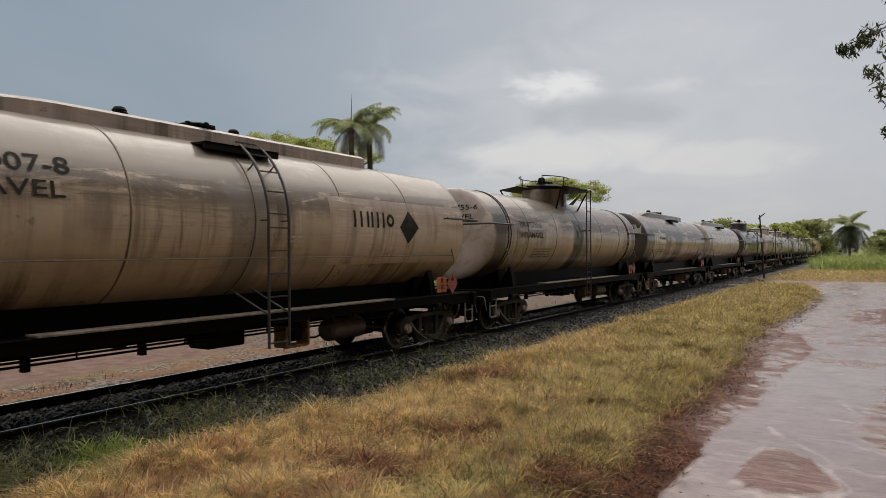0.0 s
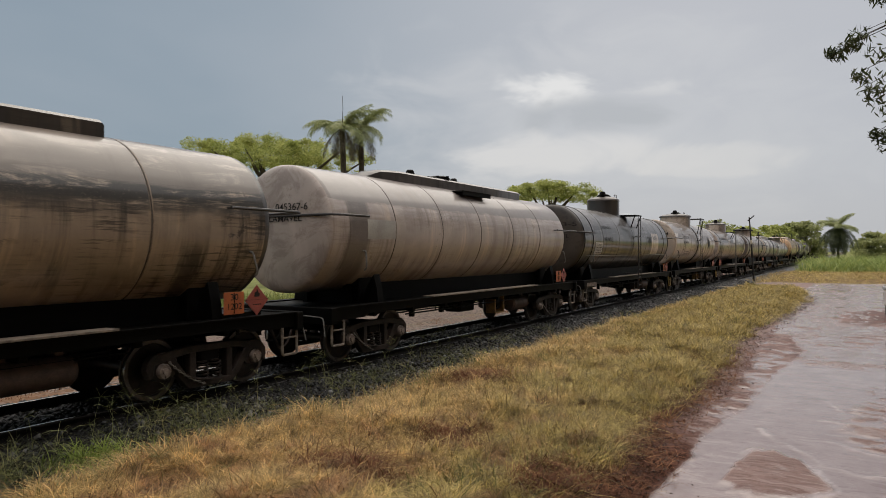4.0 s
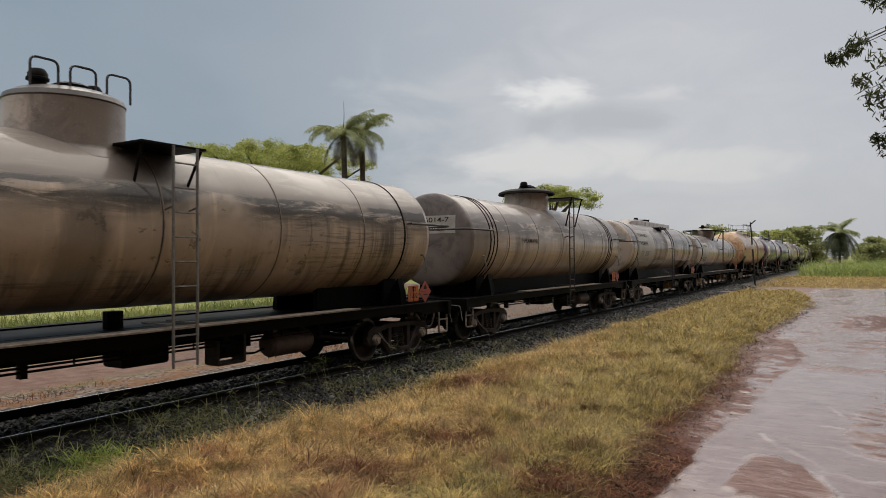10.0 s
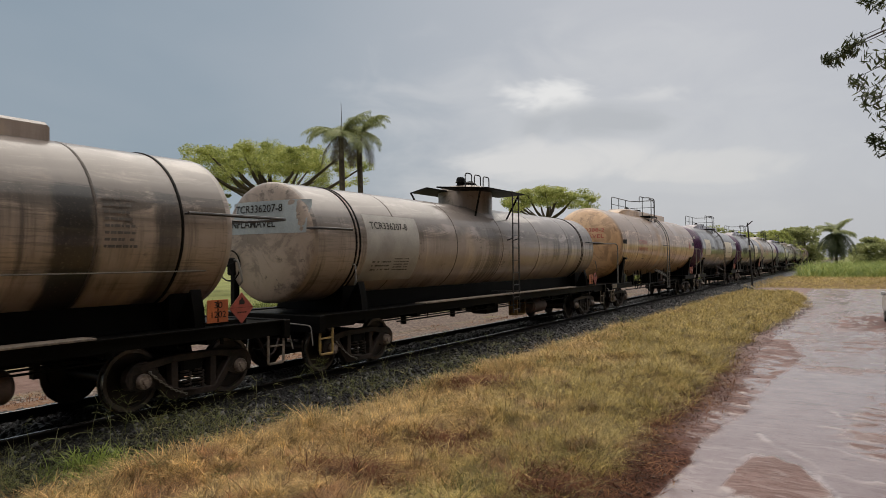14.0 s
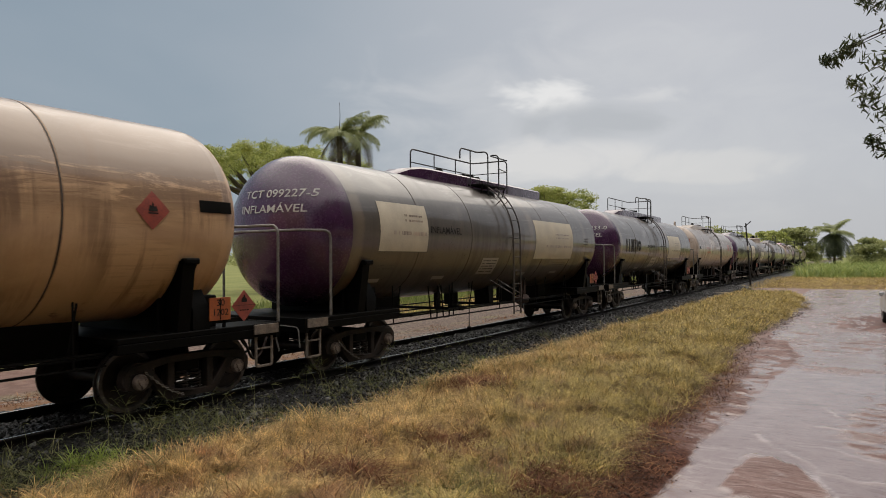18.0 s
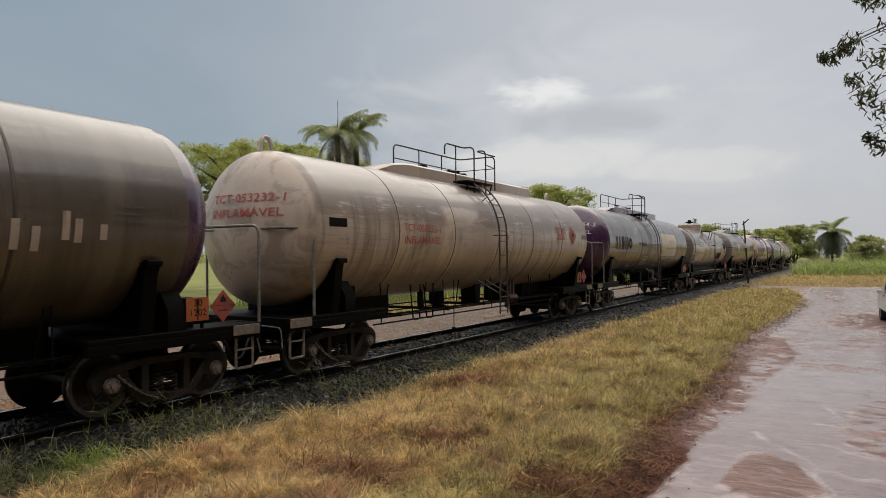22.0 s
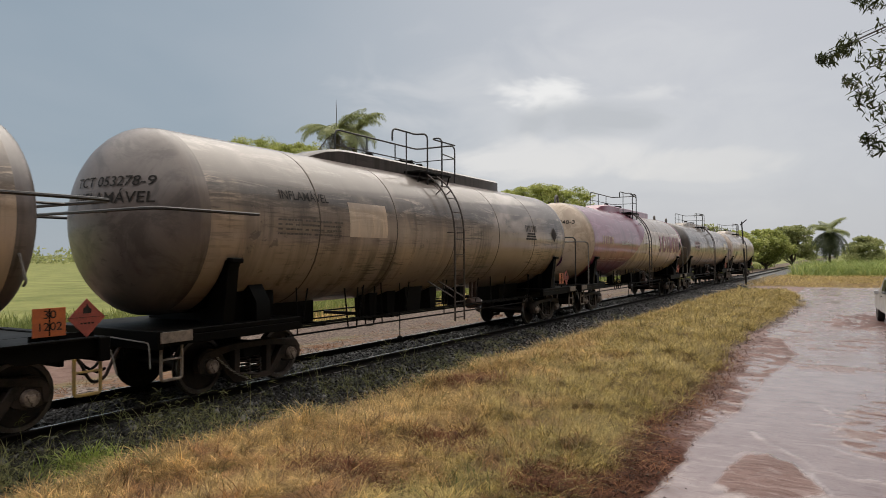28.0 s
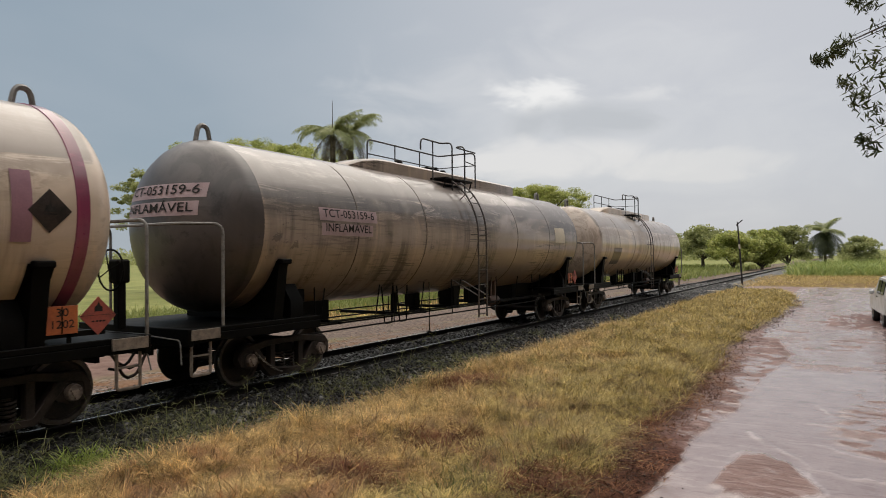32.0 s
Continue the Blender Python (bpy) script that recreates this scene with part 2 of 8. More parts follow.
M_TREAD = plain("polished_tread", (0.35, 0.34, 0.33), (0.2, 0.19, 0.18), 8.0, 0.3, 0.9)
M_CAP = plain("pale_axle_cap", (0.30, 0.235, 0.20), (0.08, 0.055, 0.045), 12.0, 0.5)
M_PIPE = plain("grey_handrail_steel", (0.20, 0.19, 0.18), (0.09, 0.08, 0.07), 9.0, 0.45)
M_LADDER = plain("rusty_ladder_steel", (0.085, 0.066, 0.058), (0.03, 0.024, 0.022), 7.0, 0.5)
M_PIPE_DARK = plain("dark_handrail_steel", (0.045, 0.040, 0.042), (0.02, 0.02, 0.02), 9.0, 0.45)
M_ORANGE = plain("orange_plate", (0.50, 0.135, 0.035), (0.30, 0.075, 0.03), 5.0, 0.5)
M_RED = plain("faded_red_plate", (0.40, 0.085, 0.060), (0.22, 0.055, 0.045), 5.0, 0.5)
M_REDTXT = plain("red_lettering", (0.45, 0.07, 0.05), (0.30, 0.09, 0.07), 9.0, 0.5)
M_BLKTXT = plain("black_lettering", (0.014, 0.013, 0.013), (0.035, 0.032, 0.030), 7.0, 0.6, spec=0.12)
M_PRINT = plain("faded_small_print", (0.085, 0.076, 0.070), (0.14, 0.125, 0.115), 7.0, 0.6, spec=0.2)
M_WHTTXT = plain("white_lettering", (0.62, 0.60, 0.58), (0.34, 0.32, 0.31), 9.0, 0.5)
M_CREAM = plain("cream_panel_paint", (0.62, 0.55, 0.43), (0.46, 0.40, 0.31), 1.6, 0.45)
M_PALE = plain("pale_panel_paint", (0.44, 0.42, 0.39), (0.27, 0.25, 0.23), 1.6, 0.45)
M_YELLOW = plain("worn_yellow_step", (0.42, 0.27, 0.07), (0.22, 0.16, 0.08), 9.0, 0.55)
M_STEP = plain("pale_step_steel", (0.27, 0.215, 0.175), (0.09, 0.072, 0.06), 9.0, 0.55)
M_RAIL = plain("rail_side_rust", (0.014, 0.010, 0.009), (0.004, 0.0035, 0.003), 4.0, 0.6, spec=0.12)
# pale grey with the wet rail foot's gleam painted in
M_FOOT_SHEEN = plain("rail_foot_sheen", (0.20, 0.185, 0.175), (0.07, 0.06, 0.055), 1.2, 0.3)
M_RAILTOP = plain("polished_rail_head", (0.42, 0.40, 0.39), (0.30, 0.28, 0.27), 6.0, 0.22, 0.9)
M_SLEEPER = plain("wet_sleeper", (0.030, 0.025, 0.022), (0.008, 0.007, 0.0065), 4.0, 0.6, spec=0.25)
M_WOODPLANK = plain("pale_plank", (0.42, 0.37, 0.28), (0.25, 0.21, 0.15), 5.0, 0.7)
M_BARK = plain("bark", (0.11, 0.085, 0.065), (0.04, 0.032, 0.026), 6.0, 0.9, relief=0.6, depth=0.02)
M_POLE = plain("dark_post", (0.028, 0.024, 0.022), (0.014, 0.012, 0.012), 6.0, 0.8)
M_WHITE = plain("white_car_paint", (0.52, 0.53, 0.54), (0.44, 0.44, 0.44), 2.0, 0.22)
M_GLASSD = plain("dark_car_glass", (0.015, 0.017, 0.02), (0.01, 0.011, 0.012), 2.0, 0.08, relief=0.0)
M_TYRE = plain("tyre_rubber", (0.022, 0.021, 0.021), (0.012, 0.012, 0.012), 12.0, 0.8)
M_RIM = plain("alloy_rim", (0.40, 0.40, 0.40), (0.2, 0.2, 0.2), 9.0, 0.35, 0.8)
M_TAIL = plain("red_tail_lamp", (0.30, 0.02, 0.02), (0.18, 0.012, 0.012), 9.0, 0.2)
M_PURPLE = tank_paint("purple_paint", (0.050, 0.016, 0.060), (0.026, 0.012, 0.028), (0.075, 0.030, 0.085), 0.3, 0.26, 3.0, 0.2, sky_wash=0.0)
M_MAGENTA = tank_paint("magenta_paint", (0.19, 0.032, 0.085), (0.11, 0.030, 0.055), (0.27, 0.075, 0.14), 0.4, 0.30, 5.0, 0.3, sky_wash=0.0)


def verge_straw(name, straw, olive, brown, spread=0.5):
    """Dry grass: pale, straw and brown strands, with broad olive patches and russet ones."""
    m, t, b = material(name)
    g = t.nodes.new("ShaderNodeNewGeometry")
    pos = g.outputs["Position"]
    one = g.outputs["Random Per Island"]
    sep = t.nodes.new("ShaderNodeSeparateXYZ")
    t.links.new(pos, sep.inputs[0])
    big = noisen(t, pos, 0.55, 4.0, 0.6, 0.4)
    mid = noisen(t, pos, 1.5, 3.0, 0.6, 0.3)
    c = mixc(t, ramp(t, one, 0.15, 0.95), tuple(k * 0.55 for k in straw), tuple(min(1.0, k * 1.45) for k in straw))
    o = mixc(t, ramp(t, one, 0.1, 0.95), tuple(k * 0.55 for k in olive), tuple(k * 1.6 for k in olive))
    east = mathn(t, "MULTIPLY", mathn(t, "ADD", sep.outputs[0], 4.9), 0.075)
    north = mathn(t, "MULTIPLY", mathn(t, "MINIMUM", mathn(t, "SUBTRACT", sep.outputs[1], 9.0), 20.0), 0.010)
    c = mixc(t, mathn(t, "MULTIPLY", ramp(t, mathn(t, "ADD", mathn(t, "ADD", big, east), north), 0.43, 0.61), 0.85), c, o)
    r = mixc(t, ramp(t, one, 0.1, 0.95), tuple(k * 0.5 for k in brown), tuple(k * 1.5 for k in brown))
    c = mixc(t, mathn(t, "MULTIPLY", ramp(t, mathn(t, "SUBTRACT", mid, mathn(t, "MULTIPLY", north, 1.5)), 0.53, 0.70), 0.8), c, r)
    clump = noisen(t, pos, 4.5, 3.0, 0.6, 0.3)
    shade = t.nodes.new("ShaderNodeMapRange")
    shade.inputs[1].default_value, shade.inputs[2].default_value = 0.35, 0.65
    shade.inputs[3].default_value, shade.inputs[4].default_value = 0.50, 1.40
    t.links.new(clump, shade.inputs[0])
    c = mixc(t, 1.0, c, shade.outputs[0], "MULTIPLY")
    t.links.new(c, b.inputs["Base Color"])
    b.inputs["Roughness"].default_value = 0.6
    b.inputs["Specular IOR Level"].default_value = 0.3
    tr = t.nodes.new("ShaderNodeBsdfTranslucent")
    t.links.new(c, tr.inputs["Color"])
    mx = t.nodes.new("ShaderNodeMixShader")
    mx.inputs[0].default_value = 0.3
    t.links.new(b.outputs[0], mx.inputs[1])
    t.links.new(tr.outputs[0], mx.inputs[2])
    t.links.new(mx.outputs[0], t.nodes["Material Output"].inputs["Surface"])
    return m


M_GRASS = verge_straw("dry_grass", (0.54, 0.375, 0.158), (0.365, 0.288, 0.097), (0.35, 0.18, 0.088))
M_CROSSG = verge_straw("crossing_straw", (0.50, 0.345, 0.145), (0.42, 0.33, 0.12), (0.38, 0.23, 0.11))
M_FRESH = tinted("fresh_grass", ((0.11, 0.155, 0.030), (0.26, 0.34, 0.07), (0.44, 0.48, 0.14)), 0.55, 0.3, 0.8, 0.3)
M_DEAD = tinted("dead_grass", ((0.032, 0.013, 0.008), (0.150, 0.064, 0.033), (0.38, 0.195, 0.10)), 0.7, 0.15, 2.5, 0.12)
M_ROT = tinted("rotted_grass", ((0.030, 0.011, 0.006), (0.155, 0.062, 0.030), (0.36, 0.175, 0.082)), 0.7, 0.15, 2.5, 0.12)
M_GREENG = tinted("green_grass", ((0.055, 0.075, 0.018), (0.105, 0.130, 0.032), (0.20, 0.205, 0.066)), 0.6, 0.3, 0.8, 0.2)
M_FIELD = tinted("field_green", ((0.11, 0.14, 0.04), (0.20, 0.23, 0.065), (0.36, 0.36, 0.13)), 0.6, 0.35, 0.25, 0.3)
M_WEED = tinted("ballast_weed", ((0.07, 0.085, 0.030), (0.22, 0.23, 0.090), (0.46, 0.41, 0.22)), 0.6, 0.3, 1.2, 0.3)
M_LEAF = tinted("tree_leaves", ((0.20, 0.225, 0.10), (0.34, 0.36, 0.155), (0.48, 0.48, 0.23)), 0.55, 0.5, 0.5, 0.3)
M_LEAFY = tinted("yellow_green_leaves", ((0.20, 0.235, 0.065), (0.39, 0.42, 0.13), (0.60, 0.58, 0.23)), 0.55, 0.4, 0.5, 0.3)
M_LEAFD = tinted("drooping_leaves", ((0.03, 0.042, 0.016), (0.06, 0.075, 0.028), (0.12, 0.135, 0.05)), 0.5, 0.25, 0.8, 0.4)
M_FROND = tinted("palm_fronds", ((0.15, 0.18, 0.07), (0.30, 0.33, 0.13), (0.48, 0.48, 0.22)), 0.45, 0.4, 0.8, 0.4)
M_HUSK = tinted("dry_fronds", ((0.07, 0.06, 0.042), (0.13, 0.11, 0.075), (0.22, 0.19, 0.13)), 0.7, 0.2, 1.0, 0.3)


def broken_stone(name):
    """Wet broken stone: mostly near black, a few pale pieces."""
    m, t, b = material(name)
    g = t.nodes.new("ShaderNodeNewGeometry")
    one = g.outputs["Random Per Island"]
    c = mixc(t, ramp(t, one, 0.15, 0.95), (0.0022, 0.0020, 0.0020), (0.022, 0.021, 0.022))
    c = mixc(t, ramp(t, one, 0.88, 1.0), c, (0.22, 0.215, 0.22))
    grit = noisen(t, g.outputs["Position"], 60.0, 3.0, 0.6)
    c = mixc(t, mathn(t, "MULTIPLY", grit, 0.5), c, (0.006, 0.005, 0.005))
    t.links.new(c, b.inputs["Base Color"])
    b.inputs["Roughness"].default_value = 0.42
    b.inputs["Specular IOR Level"].default_value = 0.22
    return m


M_STONE = broken_stone("dark_ballast_stone")
M_CLOD = tinted("red_earth_clods", ((0.03, 0.013, 0.010), (0.06, 0.028, 0.021), (0.11, 0.058, 0.046)), 0.45, 0.0, 3.0)
M_CHAIN = plain("worn_chain_steel", (0.30, 0.27, 0.24), (0.10, 0.08, 0.065), 14.0, 0.5)
M_HOSE = plain("air_hose_rubber", (0.035, 0.014, 0.010), (0.01, 0.006, 0.005), 10.0, 0.6)
M_SEAM = plain("dark_weld_seam", (0.13, 0.108, 0.095), (0.045, 0.036, 0.030), 1.5, 0.6, spec=0.3)
M_RIMFACE = plain("worn_wheel_rim", (0.15, 0.125, 0.11), (0.05, 0.038, 0.032), 5.0, 0.45, 0.2)
M_RESERVOIR = plain("rusty_reservoir_paint", (0.12, 0.075, 0.062), (0.05, 0.033, 0.028), 3.0, 0.6, spec=0.3)
M_OCHRE = plain("ochre_box_paint", (0.30, 0.17, 0.05), (0.10, 0.06, 0.03), 6.0, 0.6, spec=0.3)
M_CANE = tinted("lush_cane", ((0.10, 0.15, 0.04), (0.25, 0.31, 0.085), (0.52, 0.52, 0.20)), 0.6, 0.4, 0.9, 0.3)

# ---- mesh helpers ----


def finish(name, bm, mats, parent=None, label="", smooth=True, angle=35):
    me = bpy.data.meshes.new(name)
    bm.normal_update()
    bm.to_mesh(me)
    bm.free()
    for m in mats if isinstance(mats, (list, tuple)) else (mats,):
        me.materials.append(m)
    if smooth:
        me.shade_smooth()
        me.set_sharp_from_angle(angle=radians(angle))
    ob = new(name, me)
    ob.parent = parent
    if label:
        tagged(ob, label)
    return ob


def part(name, bm, mat, parent, label="", smooth=True):
    return finish(name, bm, mat, parent, label, smooth)


def share(name, mesh, parent, m=None):
    ob = new(name, mesh)
    ob.parent = parent
    if m is not None:
        ob.matrix_basis = m
    return ob


def box(bm, x0, x1, y0, y1, z0, z1, bev=0.0, mi=0):
    vs = [bm.verts.new((x, y, z)) for x in (x0, x1) for y in (y0, y1) for z in (z0, z1)]
    fs = [bm.faces.new([vs[i] for i in q]) for q in ((0, 1, 3, 2), (4, 6, 7, 5), (0, 4, 5, 1), (2, 3, 7, 6), (0, 2, 6, 4), (1, 5, 7, 3))]
    for f in fs:
        f.material_index = mi
    if bev:
        es = list({e for f in fs for e in f.edges})
        bmesh.ops.bevel(bm, geom=es, offset=bev, segments=1, affect="EDGES")
    return bm


def prism(bm, pts, axis, d0, d1, mi=0):
    """A flat outline of (u, v) pushed from d0 to d1 along an axis: 'x' takes (y, z), 'y' takes (x, z), 'z' takes (x, y)."""
    place = {"x": lambda u, v, d: (d, u, v), "y": lambda u, v, d: (u, d, v), "z": lambda u, v, d: (u, v, d)}[axis]
    a = [bm.verts.new(place(u, v, d0)) for u, v in pts]
    b = [bm.verts.new(place(u, v, d1)) for u, v in pts]
    n = len(pts)
    fs = [bm.faces.new(a[::-1]), bm.faces.new(b)]
    for i in range(n):
        fs.append(bm.faces.new((a[i], a[(i + 1) % n], b[(i + 1) % n], b[i])))
    for f in fs:
        f.material_index = mi
    bmesh.ops.recalc_face_normals(bm, faces=fs)
    return bm


def tube(bm, pts, r, seg=7, cap=True, mi=0):
    pts = [Vector(p) for p in pts]
    rings = []
    for i, p in enumerate(pts):
        d = (pts[min(i + 1, len(pts) - 1)] - pts[max(i - 1, 0)]).normalized()
        s = d.orthogonal().normalized() if i == 0 else (s - d * s.dot(d)).normalized()
        w = d.cross(s)
        rr = r[i] if isinstance(r, (list, tuple)) else r
        rings.append([bm.verts.new(p + (s * math.cos(2 * math.pi * k / seg) + w * math.sin(2 * math.pi * k / seg)) * rr) for k in range(seg)])
    fs = []
    for a, b in zip(rings, rings[1:]):
        fs += [bm.faces.new((a[k], a[(k + 1) % seg], b[(k + 1) % seg], b[k])) for k in range(seg)]
    if cap:
        fs += [bm.faces.new(rings[0][::-1]), bm.faces.new(rings[-1])]
    for f in fs:
        f.material_index = mi
    return bm


def bent(pts, r=0.12, n=4):
    """A way through the points with its inner corners rounded."""
    pts = [Vector(p) for p in pts]
    out = [pts[0]]
    for a, b, c in zip(pts, pts[1:], pts[2:]):
        p, q = b + (a - b).normalized() * min(r, (a - b).length / 2), b + (c - b).normalized() * min(r, (c - b).length / 2)
        out += [(p * (1 - s) + b * s) * (1 - s) + (b * (1 - s) + q * s) * s for s in [i / n for i in range(n + 1)]]
    return out + [pts[-1]]


def spun(bm, prof, seg=40, axis="y", cx=0.0, cy=0.0, cz=0.0, mi=0):
    """A profile of (radius, along) turned about an axis through (cx, cy, cz)."""
    rings = []
    for r, d in prof:
        if r < 1e-5:
            rings.append([bm.verts.new((cx, cy + d, cz) if axis == "y" else (cx, cy, cz + d) if axis == "z" else (cx + d, cy, cz))])
            continue
        ring = []
        for k in range(seg):
            a = 2 * math.pi * k / seg
            c, s = r * math.cos(a), r * math.sin(a)
            ring.append(bm.verts.new((cx + c, cy + d, cz + s) if axis == "y" else (cx + c, cy + s, cz + d) if axis == "z" else (cx + d, cy + c, cz + s)))
        rings.append(ring)
    fs = []
    for a, b in zip(rings, rings[1:]):
        for k in range(seg):
            k2 = (k + 1) % seg
            if len(a) == 1 and len(b) == 1:
                continue
            if len(a) == 1:
                fs.append(bm.faces.new((a[0], b[k2], b[k])))
            elif len(b) == 1:
                fs.append(bm.faces.new((a[k], a[k2], b[0])))
            else:
                fs.append(bm.faces.new((a[k], a[k2], b[k2], b[k])))
    for f in fs:
        f.material_index = mi
    bmesh.ops.recalc_face_normals(bm, faces=fs)
    return bm


def from_arrays(name, verts, faces, mat, smooth=False):
    """One mesh from numpy arrays of corners and of equal-sided faces."""
    me = bpy.data.meshes.new(name)
    nv, nf, k = len(verts), len(faces), faces.shape[1]
    me.vertices.add(nv)
    me.vertices.foreach_set("co", np.asarray(verts, np.float32).ravel())
    me.loops.add(nf * k)
    me.loops.foreach_set("vertex_index", np.asarray(faces, np.int32).ravel())
    me.polygons.add(nf)
    me.polygons.foreach_set("loop_start", np.arange(0, nf * k, k, dtype=np.int32))
    me.polygons.foreach_set("loop_total", np.full(nf, k, np.int32))
    me.materials.append(mat)
    me.update(calc_edges=True)
    if smooth:
        me.shade_smooth()
    return me


def lattice(ix, iy, seed):
    h = (ix * 374761393 + iy * 668265263 + seed * 974711) & 0x7FFFFFFF
    h = ((h ^ (h >> 13)) * 1274126177) & 0x7FFFFFFF
    return ((h ^ (h >> 16)) & 0xFFFF) / 65535.0


def vnoise(x, y, seed=0, octaves=4, gain=0.5):
    x, y = np.asarray(x, float), np.asarray(y, float)
    total, amp, norm = np.zeros_like(x), 1.0, 0.0
    for o in range(octaves):
        ix, iy = np.floor(x).astype(np.int64), np.floor(y).astype(np.int64)
        fx, fy = x - ix, y - iy
        fx, fy = fx * fx * (3 - 2 * fx), fy * fy * (3 - 2 * fy)
        s = seed + o * 17
        a, b, c, d = lattice(ix, iy, s), lattice(ix + 1, iy, s), lattice(ix, iy + 1, s), lattice(ix + 1, iy + 1, s)
        total += amp * ((a * (1 - fx) + b * fx) * (1 - fy) + (c * (1 - fx) + d * fx) * fy)
        norm += amp
        amp *= gain
        x, y = x * 2.03 + 5.1, y * 2.03 + 1.7
    return total / norm


def step(a, b, x):
    s = np.clip((x - a) / (b - a), 0, 1)
    return s * s * (3 - 2 * s)


# ---- the lie of the land ----
XN, GAUGE = -9.04, 1.6            # middle of the near rail; rail to rail
XC = XN - GAUGE / 2               # middle of the track


def bend(y):
    """How far the line swings to the west, far off."""
    y = np.asarray(y, float)
    return -BEND * np.where(y > 45, np.where(y < 110, (y - 45) ** 2 / 130.0, 32.5 + (y - 110) * 1.0), 0.0)


def verge_edge(y):
    """The east edge of the grass verge."""
    line = np.interp(y, (4.0, 8.0, 10.7, 13.0, 16.5, 22.5, 28.8, 39.0, 46.0, 51.0), (-2.5, -2.55, -2.72, -2.62, -2.70, -2.82, -2.62, -2.28, -2.45, -3.1))
    return line + 0.30 * (vnoise(y * 0.55, y * 0 + 3, 5) - 0.5) + 0.34 * (vnoise(y * 1.9, y * 0, 9) - 0.5)


def near_line(x, y, way):
    """How far a place lies from a line of several stretches."""
    best = np.full_like(x, 99.0)
    for (ax, ay), (bx, by) in zip(way, way[1:]):
        q = np.clip(((x - ax) * (bx - ax) + (y - ay) * (by - ay)) / ((bx - ax) ** 2 + (by - ay) ** 2), 0, 1)
        best = np.minimum(best, np.hypot(x - ax - q * (bx - ax), y - ay - q * (by - ay)))
    return best


def masks(x, y):
    n = vnoise(x * 0.6, y * 0.6, 3) - 0.5
    n2 = vnoise(x * 2.5, y * 2.5, 4) - 0.5
    ve = verge_edge(y)
    # the muddy road east of the verge, and the crossing road at the verge's far end
    mud = step(-0.25, 0.25, x - ve + 0.5 * n2) * step(64.5, 62.0, y + 2.0 * n) * step(9.5, 7.0, x + 2 * n)
    cross = step(51.5, 53.5, y + 1.5 * n + 0.12 * (x + 6)) * step(64.5, 62.5, y + 1.5 * n) * step(-8.3, -7.4, x) * step(60, 40, x)
    mud = np.maximum(mud, cross)
    # running water: a silty sheet that winds down the middle of the road
    edge = np.interp(y, (4.0, 7.2, 9.0, 9.8, 11.2, 12.4, 15.5, 17.7, 20.0, 23.0, 25.6, 33.0, 47.0), (-1.95, -1.86, -1.81, -1.87, -1.74, -1.56, -1.53, -1.30, -1.15, -1.7, -2.3, -2.6, -2.8))
    crisp = vnoise(x * 4.4 - y * 0.5, y * 2.6, 35, 4) - 0.5
    warp = 1.3 * (vnoise(x * 0.5, y * 0.35, 37, 3) - 0.5)
    tract = vnoise(x * 2.4 - y * 0.5 + warp * 2, y * 0.8, 33, 4) - 0.5
    wet = step(-0.05, 0.05, x - edge + 0.26 * crisp + 0.16 * tract)
    # a bar of brown sand, and brown ground combed by rills to the east of it
    xb, yb = x + 0.82 + 0.22 * (y - 8.7), y - 8.75
    bar = 1.0 - np.hypot(xb / (0.62 - 0.30 * yb).clip(0.10, 1.0), yb / 1.15) - 0.9 * tract - 0.35 * crisp
    bank_ = np.minimum(x + 0.22 - 0.10 * (y - 12.5) + 0.5 * tract, np.minimum(y - 9.7 + 0.3 * tract, 15.6 - y + 1.5 * tract))
    comb = vnoise(x * 0.9 + y * 0.3 + warp, y * 5.5 + x * 1.4, 39, 4)
    rills = 0.72 * step(0.0, 0.5, bank_) * step(0.34, 0.56, comb)
    streak = vnoise(x * 0.75 + warp, y * 1.6 + x * 0.5, 43, 5)
    far = 0.65 * step(14.5, 19.0, y) * step(0.57, 0.64, streak) + 0.9 * step(26, 29, y + 2 * n) * step(37, 33, y) * step(-1.0, -0.2, x + 0.5 * tract) * step(0.40, 0.46, streak)
    dry_ = np.maximum(0.8 * step(-0.08, 0.30, bar), np.maximum(rills, np.clip(far, 0, 1)))
    wet = wet * (1 - dry_)
    pools = step(0.50, 0.54, vnoise(x * 1.6, y * 2.6, 45, 4)) * step(0.45, 0.75, x - ve) * step(8.5, 11, y)
    wet = np.maximum(wet, 0.85 * pools) * mud
    # pale rims of silt along the flow
    rim = np.exp(-((bar - 0.03) / 0.05) ** 2) * step(0.35, 0.55, vnoise(x * 2.1, y * 2.1, 47, 2))
    for way in (((-1.2, 10.9), (-1.07, 10.6), (-0.32, 9.3), (0.39, 9.17), (1.6, 9.35)), ((-0.38, 9.15), (-0.19, 8.2), (0.05, 7.0)), ((-0.45, 12.0), (0.5, 11.46), (1.6, 11.2)), ((-0.30, 10.6), (0.3, 10.15), (1.4, 10.1)), ((-0.45, 13.3), (-0.1, 12.6), (0.7, 12.4))):
        d = near_line(x + 0.10 * tract, y + 0.5 * tract, way)
        rim = np.maximum(rim, np.exp(-(d / 0.035) ** 2) * (0.4 + 0.6 * step(0.4, 0.6, vnoise(x * 3.1, y * 3.1, 48, 2))))
    dirt = step(-18.7 + 1.0 * n, -18.0 + 1.0 * n, x) * step(-13.9 + 1.2 * n, -14.7 + 1.2 * n, x)
    gravel = step(-15.0, -14.0, x + 0.9 * n) * step(-7.0, -7.5, x + 0.5 * n2)
